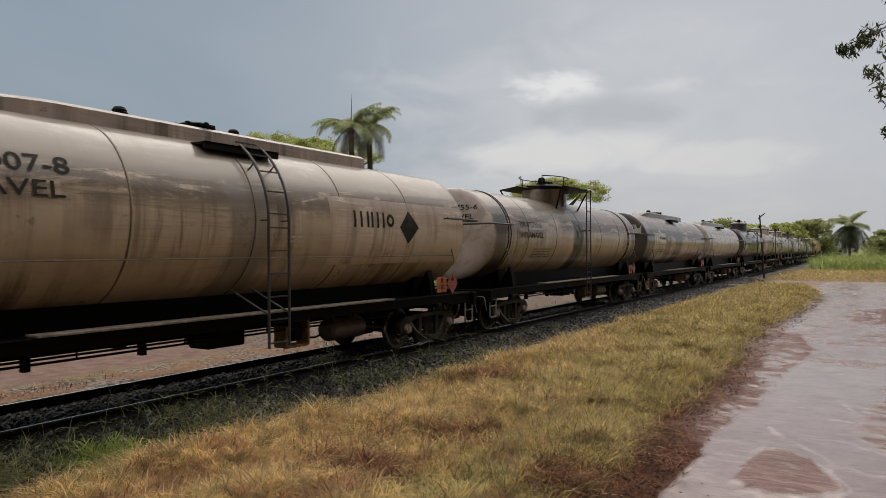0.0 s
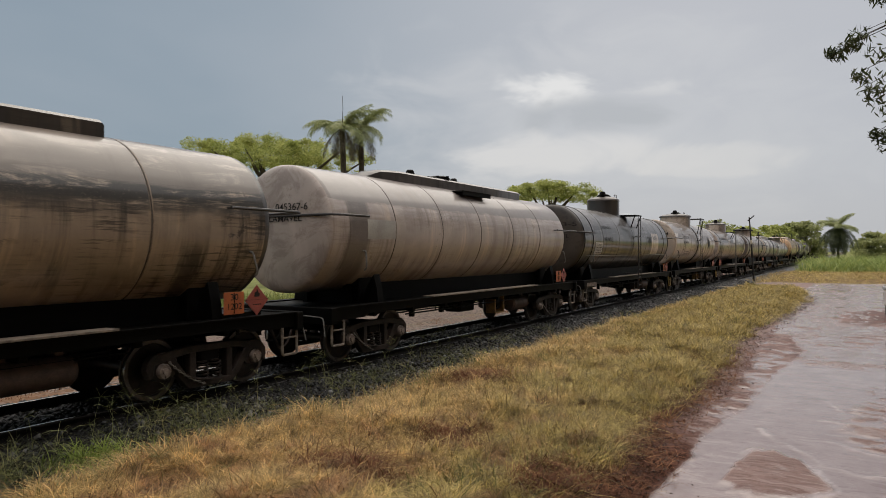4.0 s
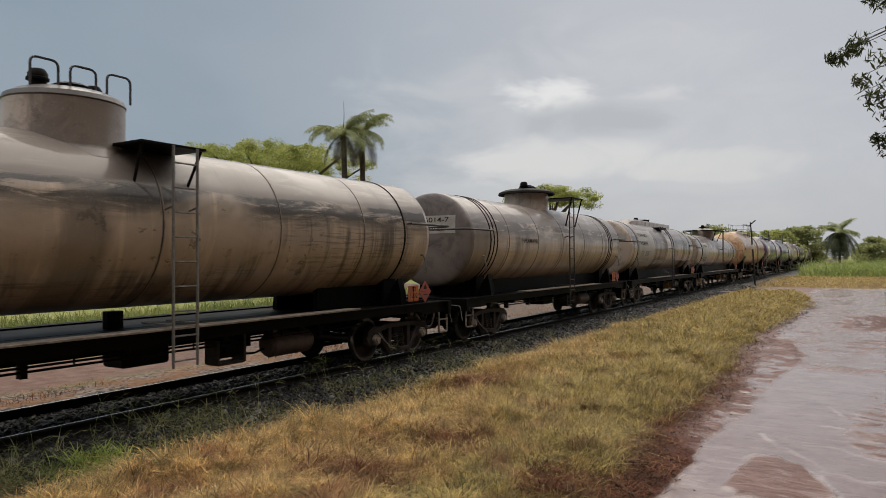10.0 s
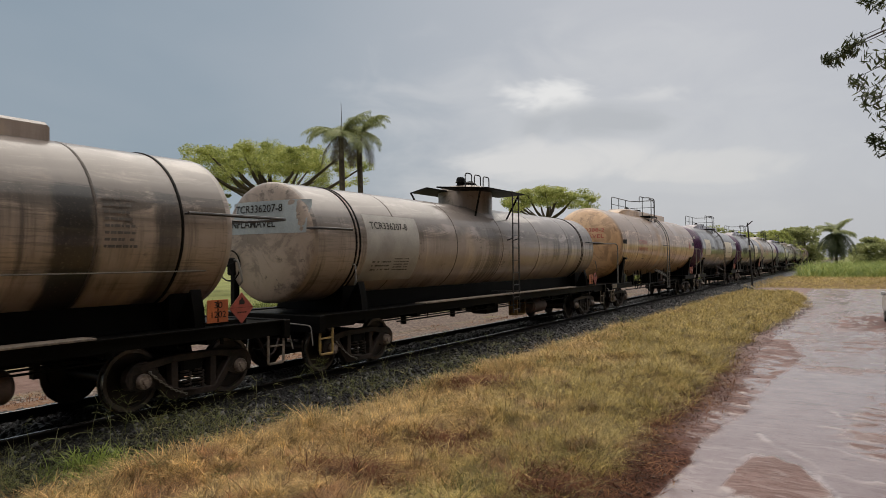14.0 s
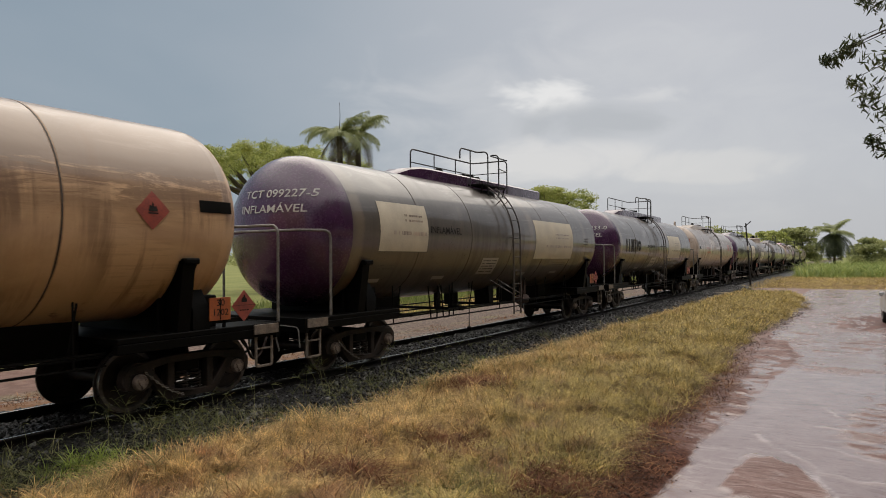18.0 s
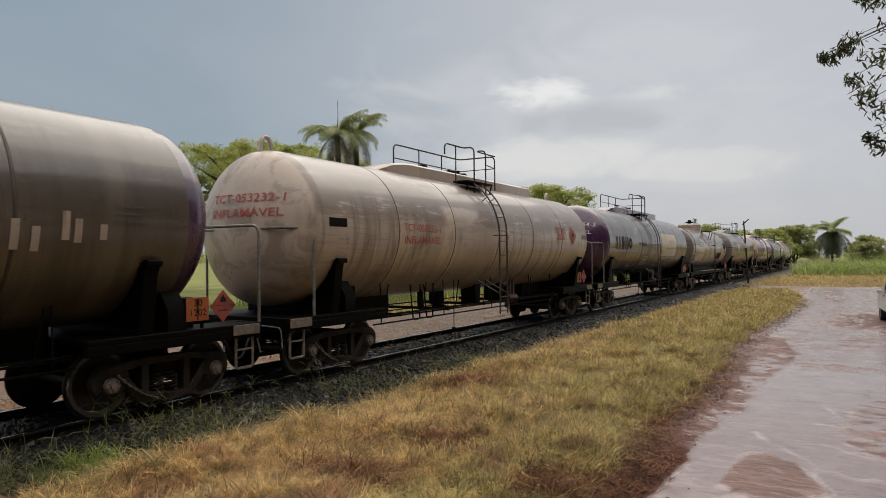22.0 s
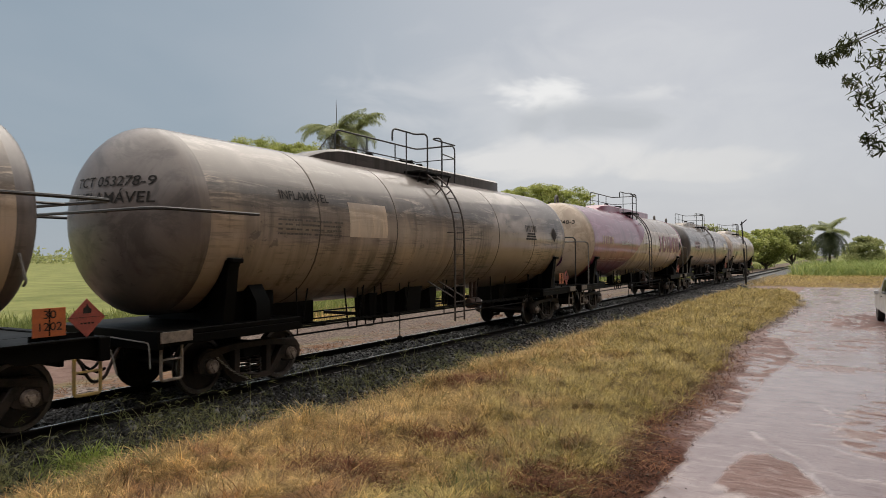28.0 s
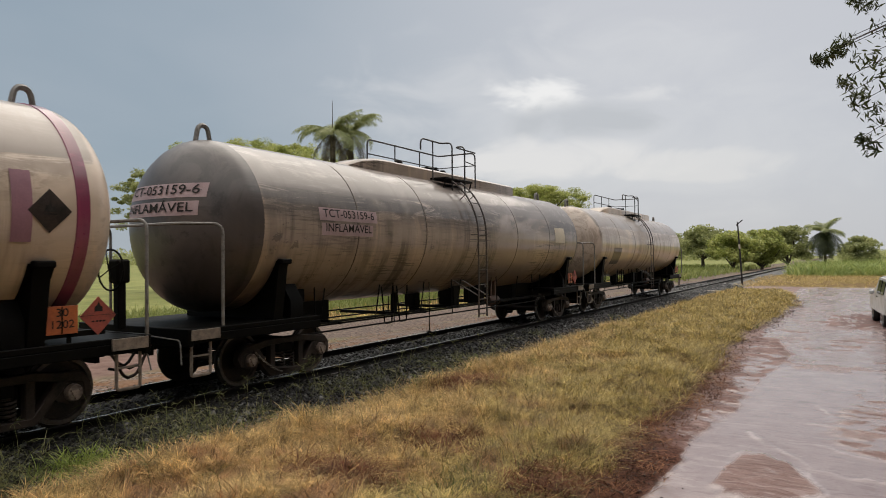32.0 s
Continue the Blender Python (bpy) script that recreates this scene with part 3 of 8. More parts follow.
    dirt = np.maximum(dirt, step(52, 54, y) * step(63, 61, y) * step(-12.0, -12.8, x) * step(-60, -40, x))
    dry = step(-8.2, -7.6, x) * (1 - mud) * step(150, 90, y)
    # churned mud: the far road, the strip beside the water
    churn = np.maximum((0.30 + 0.45 * step(26, 29, y) * step(38, 34, y) * step(-0.9, 0.3, x)) * step(15, 22, y), 0.8 * step(0.3, 0.6, x - ve) * step(0.15, -0.05, x - edge) * step(8, 10, y)) * mud
    litter = np.maximum(step(0.70, 0.30, x - ve + 0.5 * n2 + 0.35 * step(9, 14, y)) * step(26, 14, y), step(0.10, -0.06, x - edge + 0.3 * n2) * step(11.0, 8.6, y + 2 * n2)) * mud
    return mud, wet * (1 - litter), dirt, gravel, dry, churn, litter, rim * mud * (1 - litter)


def height(x, y):
    mud, wet, dirt, gravel, dry, churn, litter, rim = masks(x, y)
    ve = verge_edge(y)
    z = np.full_like(x, -0.36)
    bank = step(0.18, -0.75, x - ve) * step(-13.5, -11.6, x) * step(56, 50, y)
    z = z + 0.20 * bank * step(-7.4, -6.4, x)
    hummock = vnoise(x * 1.15, y * 0.95, 8, 3) - 0.5
    z = z + (0.42 * hummock + 0.16 * (vnoise(x * 3.3, y * 3.3, 10, 2) - 0.5)) * dry * step(0.05, -0.7, x - ve) * step(-7.5, -6.7, x) * step(53, 48, y)
    ruts = 0.035 * np.sin(x * 3.7 + 1.2 * vnoise(x * 0.4, y * 0.25, 12) * 6) * vnoise(x * 0.5, y * 0.3, 14)
    z = z + mud * (0.070 * (vnoise(x * 1.6, y * 0.7, 11, 5) - 0.5) + 0.050 * (vnoise(x * 5.0, y * 7.0, 16, 3) - 0.5) + ruts * 0.8) * (1 - wet)
    z = z - 0.025 * wet + 0.012 * rim + wet * 0.006 * (vnoise(x * 2.2, y * 1.2, 15) - 0.5)
    z = z + 0.05 * np.exp(-((x - ve - 0.25) / 0.3) ** 2) * mud * step(20, 10, y) * (vnoise(x * 5, y * 5, 29, 3) - 0.35) * 2 + litter * 0.09 * (vnoise(x * 9, y * 9, 28, 3) - 0.5)
    z = z - 0.12 * step(-12.6, -14.0, x) + 0.05 * (vnoise(x * 0.3, y * 0.3, 18) - 0.5) * (1 - mud)
    z = z + 0.10 * step(66, 74, y) * step(-8.5, -5, x) * step(110, 90, y) * step(30, 12, x)
    far = np.hypot(x, y)
    z = z + 9.0 * step(250, 1500, far) * (0.15 + 0.85 * step(-0.1, 0.5, x / np.maximum(far, 1))) + 1.5 * step(120, 400, far) * (vnoise(x * 0.006, y * 0.006, 51) - 0.4)
    lane = step(3.3, 2.7, abs(x - (XC + bend(y))))
    return z * (1 - lane) + np.minimum(z, -0.42) * lane


def build_ground():
    def spread(a, b, s0, g):
        out, s = [a], s0
        while out[-1] < b:
            out.append(out[-1] + s)
            s *= g
        return out
    left = [-v for v in spread(22, 2500, 0.6, 1.11)][::-1]
    xs = np.array(left[:-1] + list(np.arange(-22, -8.5, 0.3)) + list(np.arange(-8.5, -3.2, 0.12)) + list(np.arange(-3.2, 1.4, 0.040)) + spread(1.4, 2500, 0.06, 1.06))
    ys = np.array([-v for v in spread(-3.0, 1500, 0.5, 1.15)][::-1] + list(np.arange(3.06, 6.6, 0.10)) + list(np.arange(6.6, 13.0, 0.05)) + spread(13.0, 2600, 0.06, 1.016))
    gx, gy = np.meshgrid(xs, ys)
    x, y = gx.ravel(), gy.ravel()
    z = height(x, y)
    nx, ny = len(xs), len(ys)
    i = (np.arange(ny - 1)[:, None] * nx + np.arange(nx - 1)[None, :]).ravel()
    faces = np.stack([i, i + 1, i + nx + 1, i + nx], 1)
    m, t, b = material("ground_soil")
    co = t.nodes.new("ShaderNodeNewGeometry").outputs["Position"]

    def attr(n):
        a = t.nodes.new("ShaderNodeAttribute")
        a.attribute_name = n
        return a.outputs["Fac"]
    mud, wet, dirt, gravel, dry, churn, litter, rim = (attr(n) for n in ("mud", "wet", "dirt", "gravel", "dry", "churn", "litter", "rim"))
    big, mid, fine = noisen(t, co, 0.25, 5.0), noisen(t, co, 2.2, 5.0, 0.65), noisen(t, co, 22.0, 4.0, 0.65)
    green = mixc(t, ramp(t, big, 0.3, 0.7), (0.13, 0.15, 0.05), (0.23, 0.24, 0.085))
    green = mixc(t, mathn(t, "MULTIPLY", ramp(t, mid, 0.45, 0.7), 0.4), green, (0.30, 0.25, 0.10))
    drycol = mixc(t, ramp(t, mid, 0.35, 0.65), (0.075, 0.045, 0.020), (0.26, 0.175, 0.075))
    dirtcol = mixc(t, ramp(t, mid, 0.3, 0.7), (0.125, 0.078, 0.064), (0.195, 0.130, 0.110))
    dirtcol = mixc(t, mathn(t, "MULTIPLY", ramp(t, fine, 0.5, 0.7), 0.4), dirtcol, (0.16, 0.092, 0.072))
    sepg = t.nodes.new("ShaderNodeSeparateXYZ")
    t.links.new(co, sepg.inputs[0])
    pebble = t.nodes.new("ShaderNodeTexVoronoi")
    pebble.inputs["Scale"].default_value = 16.0
    t.links.new(co, pebble.inputs["Vector"])
    stone = mixc(t, ramp(t, pebble.outputs["Color"], 0.2, 0.8), (0.040, 0.031, 0.026), (0.25, 0.205, 0.18))
    leaves = noisen(t, co, 1.1, 7.0, 0.7, 0.8)
    stone = mixc(t, mathn(t, "MULTIPLY", ramp(t, leaves, 0.44, 0.55), 0.75), stone, (0.19, 0.098, 0.048))
    shingle = mixc(t, ramp(t, pebble.outputs["Color"], 0.15, 0.85), (0.050, 0.038, 0.032), (0.19, 0.150, 0.128))
    dirtcol = mixc(t, mathn(t, "MULTIPLY", ramp(t, sepg.outputs[1], 11.0, 16.0), 0.85), dirtcol, shingle)
    stone = mixc(t, mathn(t, "MULTIPLY", ramp(t, sepg.outputs[1], 13.0, 22.0), 0.70), stone, shingle)
    earth = mixc(t, ramp(t, mid, 0.35, 0.7), (0.075, 0.034, 0.028), (0.190, 0.100, 0.085))
    earth = mixc(t, mathn(t, "MULTIPLY", ramp(t, fine, 0.5, 0.68), 0.5), earth, (0.05, 0.03, 0.026))
    silt = mixc(t, ramp(t, mid, 0.3, 0.7), (0.220, 0.158, 0.152), (0.285, 0.218, 0.213))
    combed = noisen(t, co, 1.0, 7.0, 0.66, 1.3, (1.2, 7.5, 1.0))
    torn = noisen(t, co, 2.6, 8.0, 0.74, 1.2, (0.7, 1.3, 1.0))
    torn = mathn(t, "MULTIPLY", ramp(t, torn, 0.495, 0.53), churn)
    rut = noisen(t, co, 1.0, 7.0, 0.68, 1.0, (1.3, 0.34, 1.0))
    rut = mathn(t, "MULTIPLY", ramp(t, rut, 0.49, 0.54), mathn(t, "MULTIPLY", churn, ramp(t, sepg.outputs[1], 16.0, 24.0)))
    torn = mathn(t, "MAXIMUM", torn, mathn(t, "MULTIPLY", rut, 1.35, clamp=True))
    line = noisen(t, co, 1.0, 6.0, 0.62, 1.2, (1.5, 0.75, 1.0))
    line = mathn(t, "SUBTRACT", 1.0, ramp(t, mathn(t, "ABSOLUTE", mathn(t, "SUBTRACT", line, 0.5)), 0.003, 0.014))
    fray = noisen(t, co, 1.0, 8.0, 0.72, 0.9, (3.0, 3.4, 1.0))
    wet = mathn(t, "ADD", wet, mathn(t, "MULTIPLY", mathn(t, "SUBTRACT", fray, 0.5), 1.3))
    wet = mathn(t, "MULTIPLY", ramp(t, wet, 0.22, 0.78), mathn(t, "SUBTRACT", 1.0, torn))
    sheet = mixc(t, mathn(t, "MULTIPLY", line, 0.30), silt, (0.21, 0.14, 0.13))
    swirl = noisen(t, co, 1.0, 8.0, 0.72, 1.6, (0.8, 2.6, 1.0))
    sheet = mixc(t, mathn(t, "MULTIPLY", ramp(t, swirl, 0.54, 0.60), 0.42), sheet, (0.135, 0.080, 0.072))
    sheet = mixc(t, mathn(t, "MULTIPLY", ramp(t, swirl, 0.44, 0.39), 0.35), sheet, (0.40, 0.325, 0.315))
    sand = mixc(t, ramp(t, mid, 0.25, 0.75), (0.185, 0.112, 0.100), (0.25, 0.165, 0.150))
    sand = mixc(t, mathn(t, "MULTIPLY", ramp(t, combed, 0.52, 0.60), 0.55), sand, (0.100, 0.052, 0.044))
    sand = mixc(t, mathn(t, "MULTIPLY", ramp(t, combed, 0.46, 0.40), 0.55), sand, (0.36, 0.28, 0.27))
    sand = mixc(t, mathn(t, "MULTIPLY", ramp(t, fine, 0.58, 0.70), 0.5), sand, (0.07, 0.036, 0.03))
    sand = mixc(t, torn, mixc(t, litter, sand, earth), earth)
    mudcol = mixc(t, wet, sand, sheet)
    mudcol = mixc(t, mathn(t, "MULTIPLY", rim, 0.75), mudcol, (0.46, 0.385, 0.375))
    twigs = noisen(t, co, 1.0, 8.0, 0.75, 1.0, (5.0, 11.0, 1.0))
    mudcol = mixc(t, mathn(t, "MULTIPLY", ramp(t, twigs, 0.60, 0.66), mathn(t, "ADD", 0.15, mathn(t, "MULTIPLY", churn, 0.8))), mudcol, (0.030, 0.016, 0.014))
    trash = mixc(t, ramp(t, fine, 0.38, 0.62), (0.024, 0.010, 0.007), (0.125, 0.056, 0.038))
    mudcol = mixc(t, litter, mudcol, trash)
    c = mixc(t, dry, green, drycol)
    c = mixc(t, dirt, c, dirtcol)
    c = mixc(t, gravel, c, stone)
    c = mixc(t, mud, c, mudcol)
    t.links.new(c, b.inputs["Base Color"])
    rough_mud = mathn(t, "ADD", mathn(t, "MULTIPLY", mathn(t, "SUBTRACT", 1.0, wet), mathn(t, "ADD", 0.20, mathn(t, "MULTIPLY", mathn(t, "ADD", mid, litter), 0.5))), 0.07)
    r = mathn(t, "ADD", mathn(t, "MULTIPLY", mud, rough_mud), mathn(t, "MULTIPLY", mathn(t, "SUBTRACT", 1.0, mud), 0.9))
    t.links.new(r, b.inputs["Roughness"])
    t.links.new(mathn(t, "ADD", 0.10, mathn(t, "MULTIPLY", mathn(t, "MULTIPLY", mud, wet), 0.40)), b.inputs["Specular IOR Level"])
    ripple = noisen(t, co, 1.0, 6.0, 0.66, 0.8, (3.2, 2.2, 1.0))
    rills = noisen(t, co, 1.0, 5.0, 0.6, 1.4, (1.3, 6.5, 1.0))
    ripple = mathn(t, "ADD", ripple, mathn(t, "MULTIPLY", mathn(t, "MULTIPLY", rills, 0.8), ramp(t, noisen(t, co, 0.7, 3.0, 0.5, 0.5), 0.42, 0.62)))
    hh = mathn(t, "ADD", mathn(t, "MULTIPLY", mid, 0.35), mathn(t, "ADD", mathn(t, "MULTIPLY", fine, 0.3), mathn(t, "MULTIPLY", ripple, 0.5)))
    bp = t.nodes.new("ShaderNodeBump")
    bp.inputs["Distance"].default_value = 0.06
    t.links.new(mathn(t, "SUBTRACT", 0.80, mathn(t, "MULTIPLY", wet, 0.68)), bp.inputs["Strength"])
    t.links.new(hh, bp.inputs["Height"])
    t.links.new(bp.outputs[0], b.inputs["Normal"])
    me = from_arrays("ground", np.stack([x, y, z], 1), faces, m, True)
    for n, a in zip(("mud", "wet", "dirt", "gravel", "dry", "churn", "litter", "rim"), masks(x, y)):
        me.attributes.new(n, "FLOAT", "POINT").data.foreach_set("value", a.astype(np.float32))
    return tagged(new("ground", me), "wet red mud road, dry verge and green fields", "ground", kind="structure")


ground = build_ground()


def blades(n, xr, yr, hmin, hmax, width, lean, seed, keep=None, near=None, curl=0.6, tuft=0, lift=0.0, stiff=False):
    """Bent blades of grass standing on the ground: two corners low, two in the middle, one tip."""
    rng = np.random.default_rng(seed)
    y = yr[0] * (yr[1] / yr[0]) ** rng.random(n) if near else yr[0] + (yr[1] - yr[0]) * rng.random(n)
    x = xr[0] + (xr[1] - xr[0]) * rng.random(n)
    if keep is not None:
        k = keep(x, y) > rng.random(n)
        x, y = x[k], y[k]
    if tuft:
        k = rng.integers(0, max(1, len(x) // tuft), len(x))
        x, y = x[k] + rng.normal(size=len(x)) * tuft * 0.003, y[k] + rng.normal(size=len(x)) * tuft * 0.003
    n = len(x)
    bed = -0.185 - np.clip(x - XC - 1.45, 0, None) * 0.196
    z = np.maximum(height(x, y), np.where((x > XC) & (x < XC + 2.7), bed, -9.0)) - 0.01 + lift * rng.random(n)
    h = (hmin + (hmax - hmin) * rng.random(n) ** 1.5) * (0.65 + 0.7 * vnoise(x * 1.3, y * 1.3, 77, 2))
    a, tilt = rng.random(n) * 2 * np.pi, lean * (0.3 + rng.random(n))
    w = width * (0.6 + 0.8 * rng.random(n)) * (1.0 + np.maximum(y - 10, 0) * (0.05 if near else 0.0))
    b = a + np.pi / 2 + rng.normal(size=n) * 0.5
    sx, sy = np.cos(b) * w, np.sin(b) * w
    droop = curl * np.minimum(tilt, 1.3) * 0.55
    v = np.empty((n, 5 if stiff else 7, 3))
    knots = ((0.0, 1.0), (0.55, 0.85), (1.0, 0.0)) if stiff else ((0.0, 1.0), (0.45, 0.9), (0.78, 0.65), (1.0, 0.0))
    for k, (s, wide) in enumerate(knots):
        cx = x + np.cos(a) * tilt * h * s ** 1.6
        cy = y + np.sin(a) * tilt * h * s ** 1.6
        cz = z + h * (s - droop * s * s)
        if k < len(knots) - 1:
            v[:, 2 * k] = np.stack([cx - sx * wide, cy - sy * wide, cz], 1)
            v[:, 2 * k + 1] = np.stack([cx + sx * wide, cy + sy * wide, cz], 1)
        else:
            v[:, -1] = np.stack([cx, cy, cz], 1)
    o = np.arange(n)[:, None] * v.shape[1]
    strips = ([0, 1, 3], [0, 3, 2], [2, 3, 4]) if stiff else ([0, 1, 3], [0, 3, 2], [2, 3, 5], [2, 5, 4], [4, 5, 6])
    return v.reshape(-1, 3), np.concatenate([o + q for q in strips], 0)


def on_verge(x, y):
    ve = verge_edge(y)
    return step(0.22, -0.30, x - ve) * step(-7.35, -6.85, x + 0.9 * (vnoise(x, y, 41) - 0.5)) * step(53, 50.5, y) * (0.6 + 0.4 * step(0.35, 0.55, vnoise(x * 1.4, y * 1.4, 42)))


def stuff(name, verts, tri, mat, label, category):
    return tagged(new(name, from_arrays(name, verts, tri, mat)), label, category, kind="stuff")


def spots(x, y, *rest):
    """Where the dead clumps lie on the verge."""
    out = 0 * x
    for cx, cy, rx, ry in ((-4.40, 7.45, 0.42, 0.50), (-5.78, 10.95, 0.52, 0.62), (-4.66, 5.68, 0.60, 0.42), (-2.78, 6.75, 0.34, 0.60)):
        out = np.maximum(out, np.exp(-(((x - cx) / rx) ** 2 + ((y - cy) / ry) ** 2)))
    return np.clip(1.5 * out - 0.25 + 0.5 * (vnoise(x * 3, y * 3, 58, 2) - 0.5), 0, 1)


def green_patch(x, y):
    return np.exp(-(((x + 3.55) / 0.42) ** 2 + ((y - 6.25) / 0.50) ** 2))


v1, f1 = blades(190000, (-8.5, -2.1), (3.4, 53), 0.12, 0.36, 0.0040, 1.9, 1, lambda x, y: on_verge(x, y) * (1 - 0.95 * spots(x, y)) * (1 - 0.85 * green_patch(x, y)), True, 1.0, lift=0.06, stiff=True)
v2, f2 = blades(9000, (-8.5, -2.1), (-10.0, 3.4), 0.12, 0.42, 0.007, 1.9, 71, on_verge, False, 1.0, stiff=True)
v1, f1 = np.concatenate([v1, v2]), np.concatenate([f1, f2 + len(v1)])
stuff("verge_grass", v1, f1, M_GRASS, "dry straw-coloured grass matted over the trackside verge", "grass")
v1, f1 = blades(90000, (-8.5, -2.1), (3.4, 53), 0.20, 0.50, 0.0036, 1.3, 21, lambda x, y: on_verge(x, y) * (1 - spots(x, y)) * (1 - 0.8 * green_patch(x, y)), True, 0.95, tuft=44)
stuff("grass_tufts", v1, f1, M_GRASS, "taller bent tufts of straw-coloured grass on the verge", "grass")
v1, f1 = blades(34000, (-8.8, -2.1), (3.4, 53), 0.15, 0.44, 0.0034, 1.1, 2, lambda x, y: on_verge(x, y) * np.maximum(0.5 * step(0.52, 0.68, vnoise(x * 0.7, y * 0.7, 44)), np.maximum(green_patch(x, y), 0.8 * step(44, 50, y))), True, 0.9, tuft=12)
stuff("green_tufts", v1, f1, M_GREENG, "green tufts of fresh grass among the straw", "grass")
v1, f1 = blades(120000, (-6.6, -1.6), (3.4, 26), 0.05, 0.24, 0.0034, 2.2, 3, lambda x, y: np.maximum(step(0.62, 0.15, abs(x - verge_edge(y) - 0.18)) * step(24, 10, y) * 0.9, spots(x, y)), True, 1.0, stiff=True)
stuff("dead_stalks", v1, f1, M_DEAD, "brown dead stalks lying on the edge of the mud", "grass")
v1, f1 = blades(60000, (-6.4, -2.4), (4.9, 12), 0.10, 0.34, 0.0036, 2.0, 33, spots, False, 1.0, lift=0.12)
stuff("dead_clumps", v1, f1, M_ROT, "dark brown clumps of rotted grass on the verge", "grass")
v1, f1 = blades(34000, (-8.75, -6.4), (3.4, 30), 0.10, 0.46, 0.0024, 1.5, 4, lambda x, y: step(0.38, 0.60, vnoise(x * 1.1, y * 0.9, 46)) * step(32, 7, y) * step(-8.9, -7.6, x), True, 0.9, tuft=10)
stuff("ballast_weeds", v1, f1, M_WEED, "thin dull weeds growing out of the ballast edge", "grass")
v1, f1 = blades(12000, (-8.3, -6.6), (3.6, 34), 0.12, 0.34, 0.0036, 1.3, 15, lambda x, y: np.exp(-((x + 7.2 - 0.25 * vnoise(x * 0.5, y * 0.6, 53)) / 0.30) ** 2) * step(0.40, 0.66, vnoise(x * 0.8, y * 0.8, 52)), True, 0.85, tuft=9)
stuff("edge_grass", v1, f1, M_FRESH, "green grass growing along the foot of the ballast", "grass")
v1, f1 = blades(22000, (-8.6, -6.4), (3.8, 9.5), 0.20, 0.46, 0.0060, 1.0, 14, lambda x, y: np.exp(-(((x + 7.68) / 0.24) ** 2 + ((y - 4.8) / 0.38) ** 2)) + 0.10 * np.exp(-(((x + 7.2) / 0.3) ** 2 + ((y - 6.6) / 0.5) ** 2)), False, 0.8, tuft=9)
stuff("bright_tuft", v1, f1, M_FRESH, "broad-bladed bright green tufts beside the ballast", "grass")
v1, f1 = blades(9000, (-21.0, -18.2), (6, 110), 0.25, 0.7, 0.010, 1.0, 16, lambda x, y: step(-18.3, -18.9, x + 1.0 * (vnoise(x, y, 48) - 0.5)), True, stiff=True)
stuff("lane_straw", v1, f1, M_CROSSG, "straw-yellow grass along the far side of the dirt lane", "grass")
v1, f1 = blades(34000, (-27.0, -19.6), (6, 110), 0.35, 1.0, 0.014, 0.6, 5, lambda x, y: step(-19.6, -20.6, x + 1.2 * (vnoise(x, y, 48) - 0.5)), True, stiff=True)
stuff("tall_roadside_grass", v1, f1, M_FIELD, "tall yellow-green grass beyond the dirt lane", "grass")
v1, f1 = blades(9000, (-15.4, -11.8), (6, 60), 0.05, 0.18, 0.005, 1.5, 6, lambda x, y: step(0.50, 0.66, vnoise(x * 0.9, y * 0.6, 49)) * step(-11.6, -12.4, x) * step(-15.0, -13.8, x), True)
stuff("lane_edge_grass", v1, f1, M_DEAD, "short brown dry grass along the dirt lane", "grass")
v1, f1 = blades(22000, (-8.0, 14), (62.5, 100), 0.12, 0.40, 0.014, 1.4, 7, lambda x, y: 0.25 + 0.75 * step(0.35, 0.6, vnoise(x * 0.4, y * 0.25, 53)), stiff=True)
stuff("crossing_grass", v1, f1, M_CROSSG, "straw-yellow grass beyond the muddy crossing", "grass")
v1, f1 = blades(30000, (-8.0, 11), (92, 150), 0.5, 2.7, 0.035, 1.3, 8, lambda x, y: step(-6.5, -4.5, x + 2.5 * (vnoise(x * 0.5, y * 0.2, 50) - 0.5)) * step(91, 99, y + 8 * (vnoise(x * 0.35, y * 0.1, 54) - 0.5)), stiff=True)
stuff("cane_patch", v1, f1, M_CANE, "stand of lush green cane beside the line", "crop")
v1, f1 = blades(26000, (-60, -14.0), (70, 190), 0.5, 1.2, 0.07, 0.8, 9, lambda x, y: step(-14.0, -17.0, x - (bend(y))), stiff=True)
stuff("field_crop", v1, f1, M_FIELD, "bright green crop in the field across the track", "crop")


def seed_heads(n, seed):
    """Tall stems whose heads spread like fingers."""
    rng = random.Random(seed)
    bm = bmesh.new()
    for i in range(n):
        y = 4.2 * (15 / 4.2) ** rng.random()
        x = rng.uniform(-8.55, -6.9) if rng.random() < 0.75 else rng.uniform(-6.9, -4.5)
        z = max(float(height(np.array([x]), np.array([y]))[0]), -0.185 - max(0.0, x - XC - 1.45) * 0.196 if x < XC + 2.7 else -9.0)
        lx, ly, h = rng.uniform(-0.25, 0.25), rng.uniform(-0.25, 0.25), rng.uniform(0.35, 0.62)
        tip = Vector((x + lx, y + ly, z + h))
        tube(bm, [(x, y, z), (x + lx * 0.4, y + ly * 0.4, z + h * 0.6), tip], [0.003, 0.0026, 0.002], 3, False)
        for k in range(rng.randint(3, 6)):
            a, e = rng.uniform(0, 6.28), rng.uniform(-0.2, 0.9)
            d = Vector((math.cos(a) * math.cos(e), math.sin(a) * math.cos(e), math.sin(e))) * rng.uniform(0.10, 0.20)
            tube(bm, [tip, tip + d * 0.6 + Vector((0, 0, 0.02)), tip + d], [0.0022, 0.003, 0.0015], 3, False)
    ob = finish("seed_stems", bm, M_WEED, None, "", False)
    return tagged(ob, "tall thin weed stems with finger-like seed heads", "grass", kind="stuff")


seed_heads(120, 81)

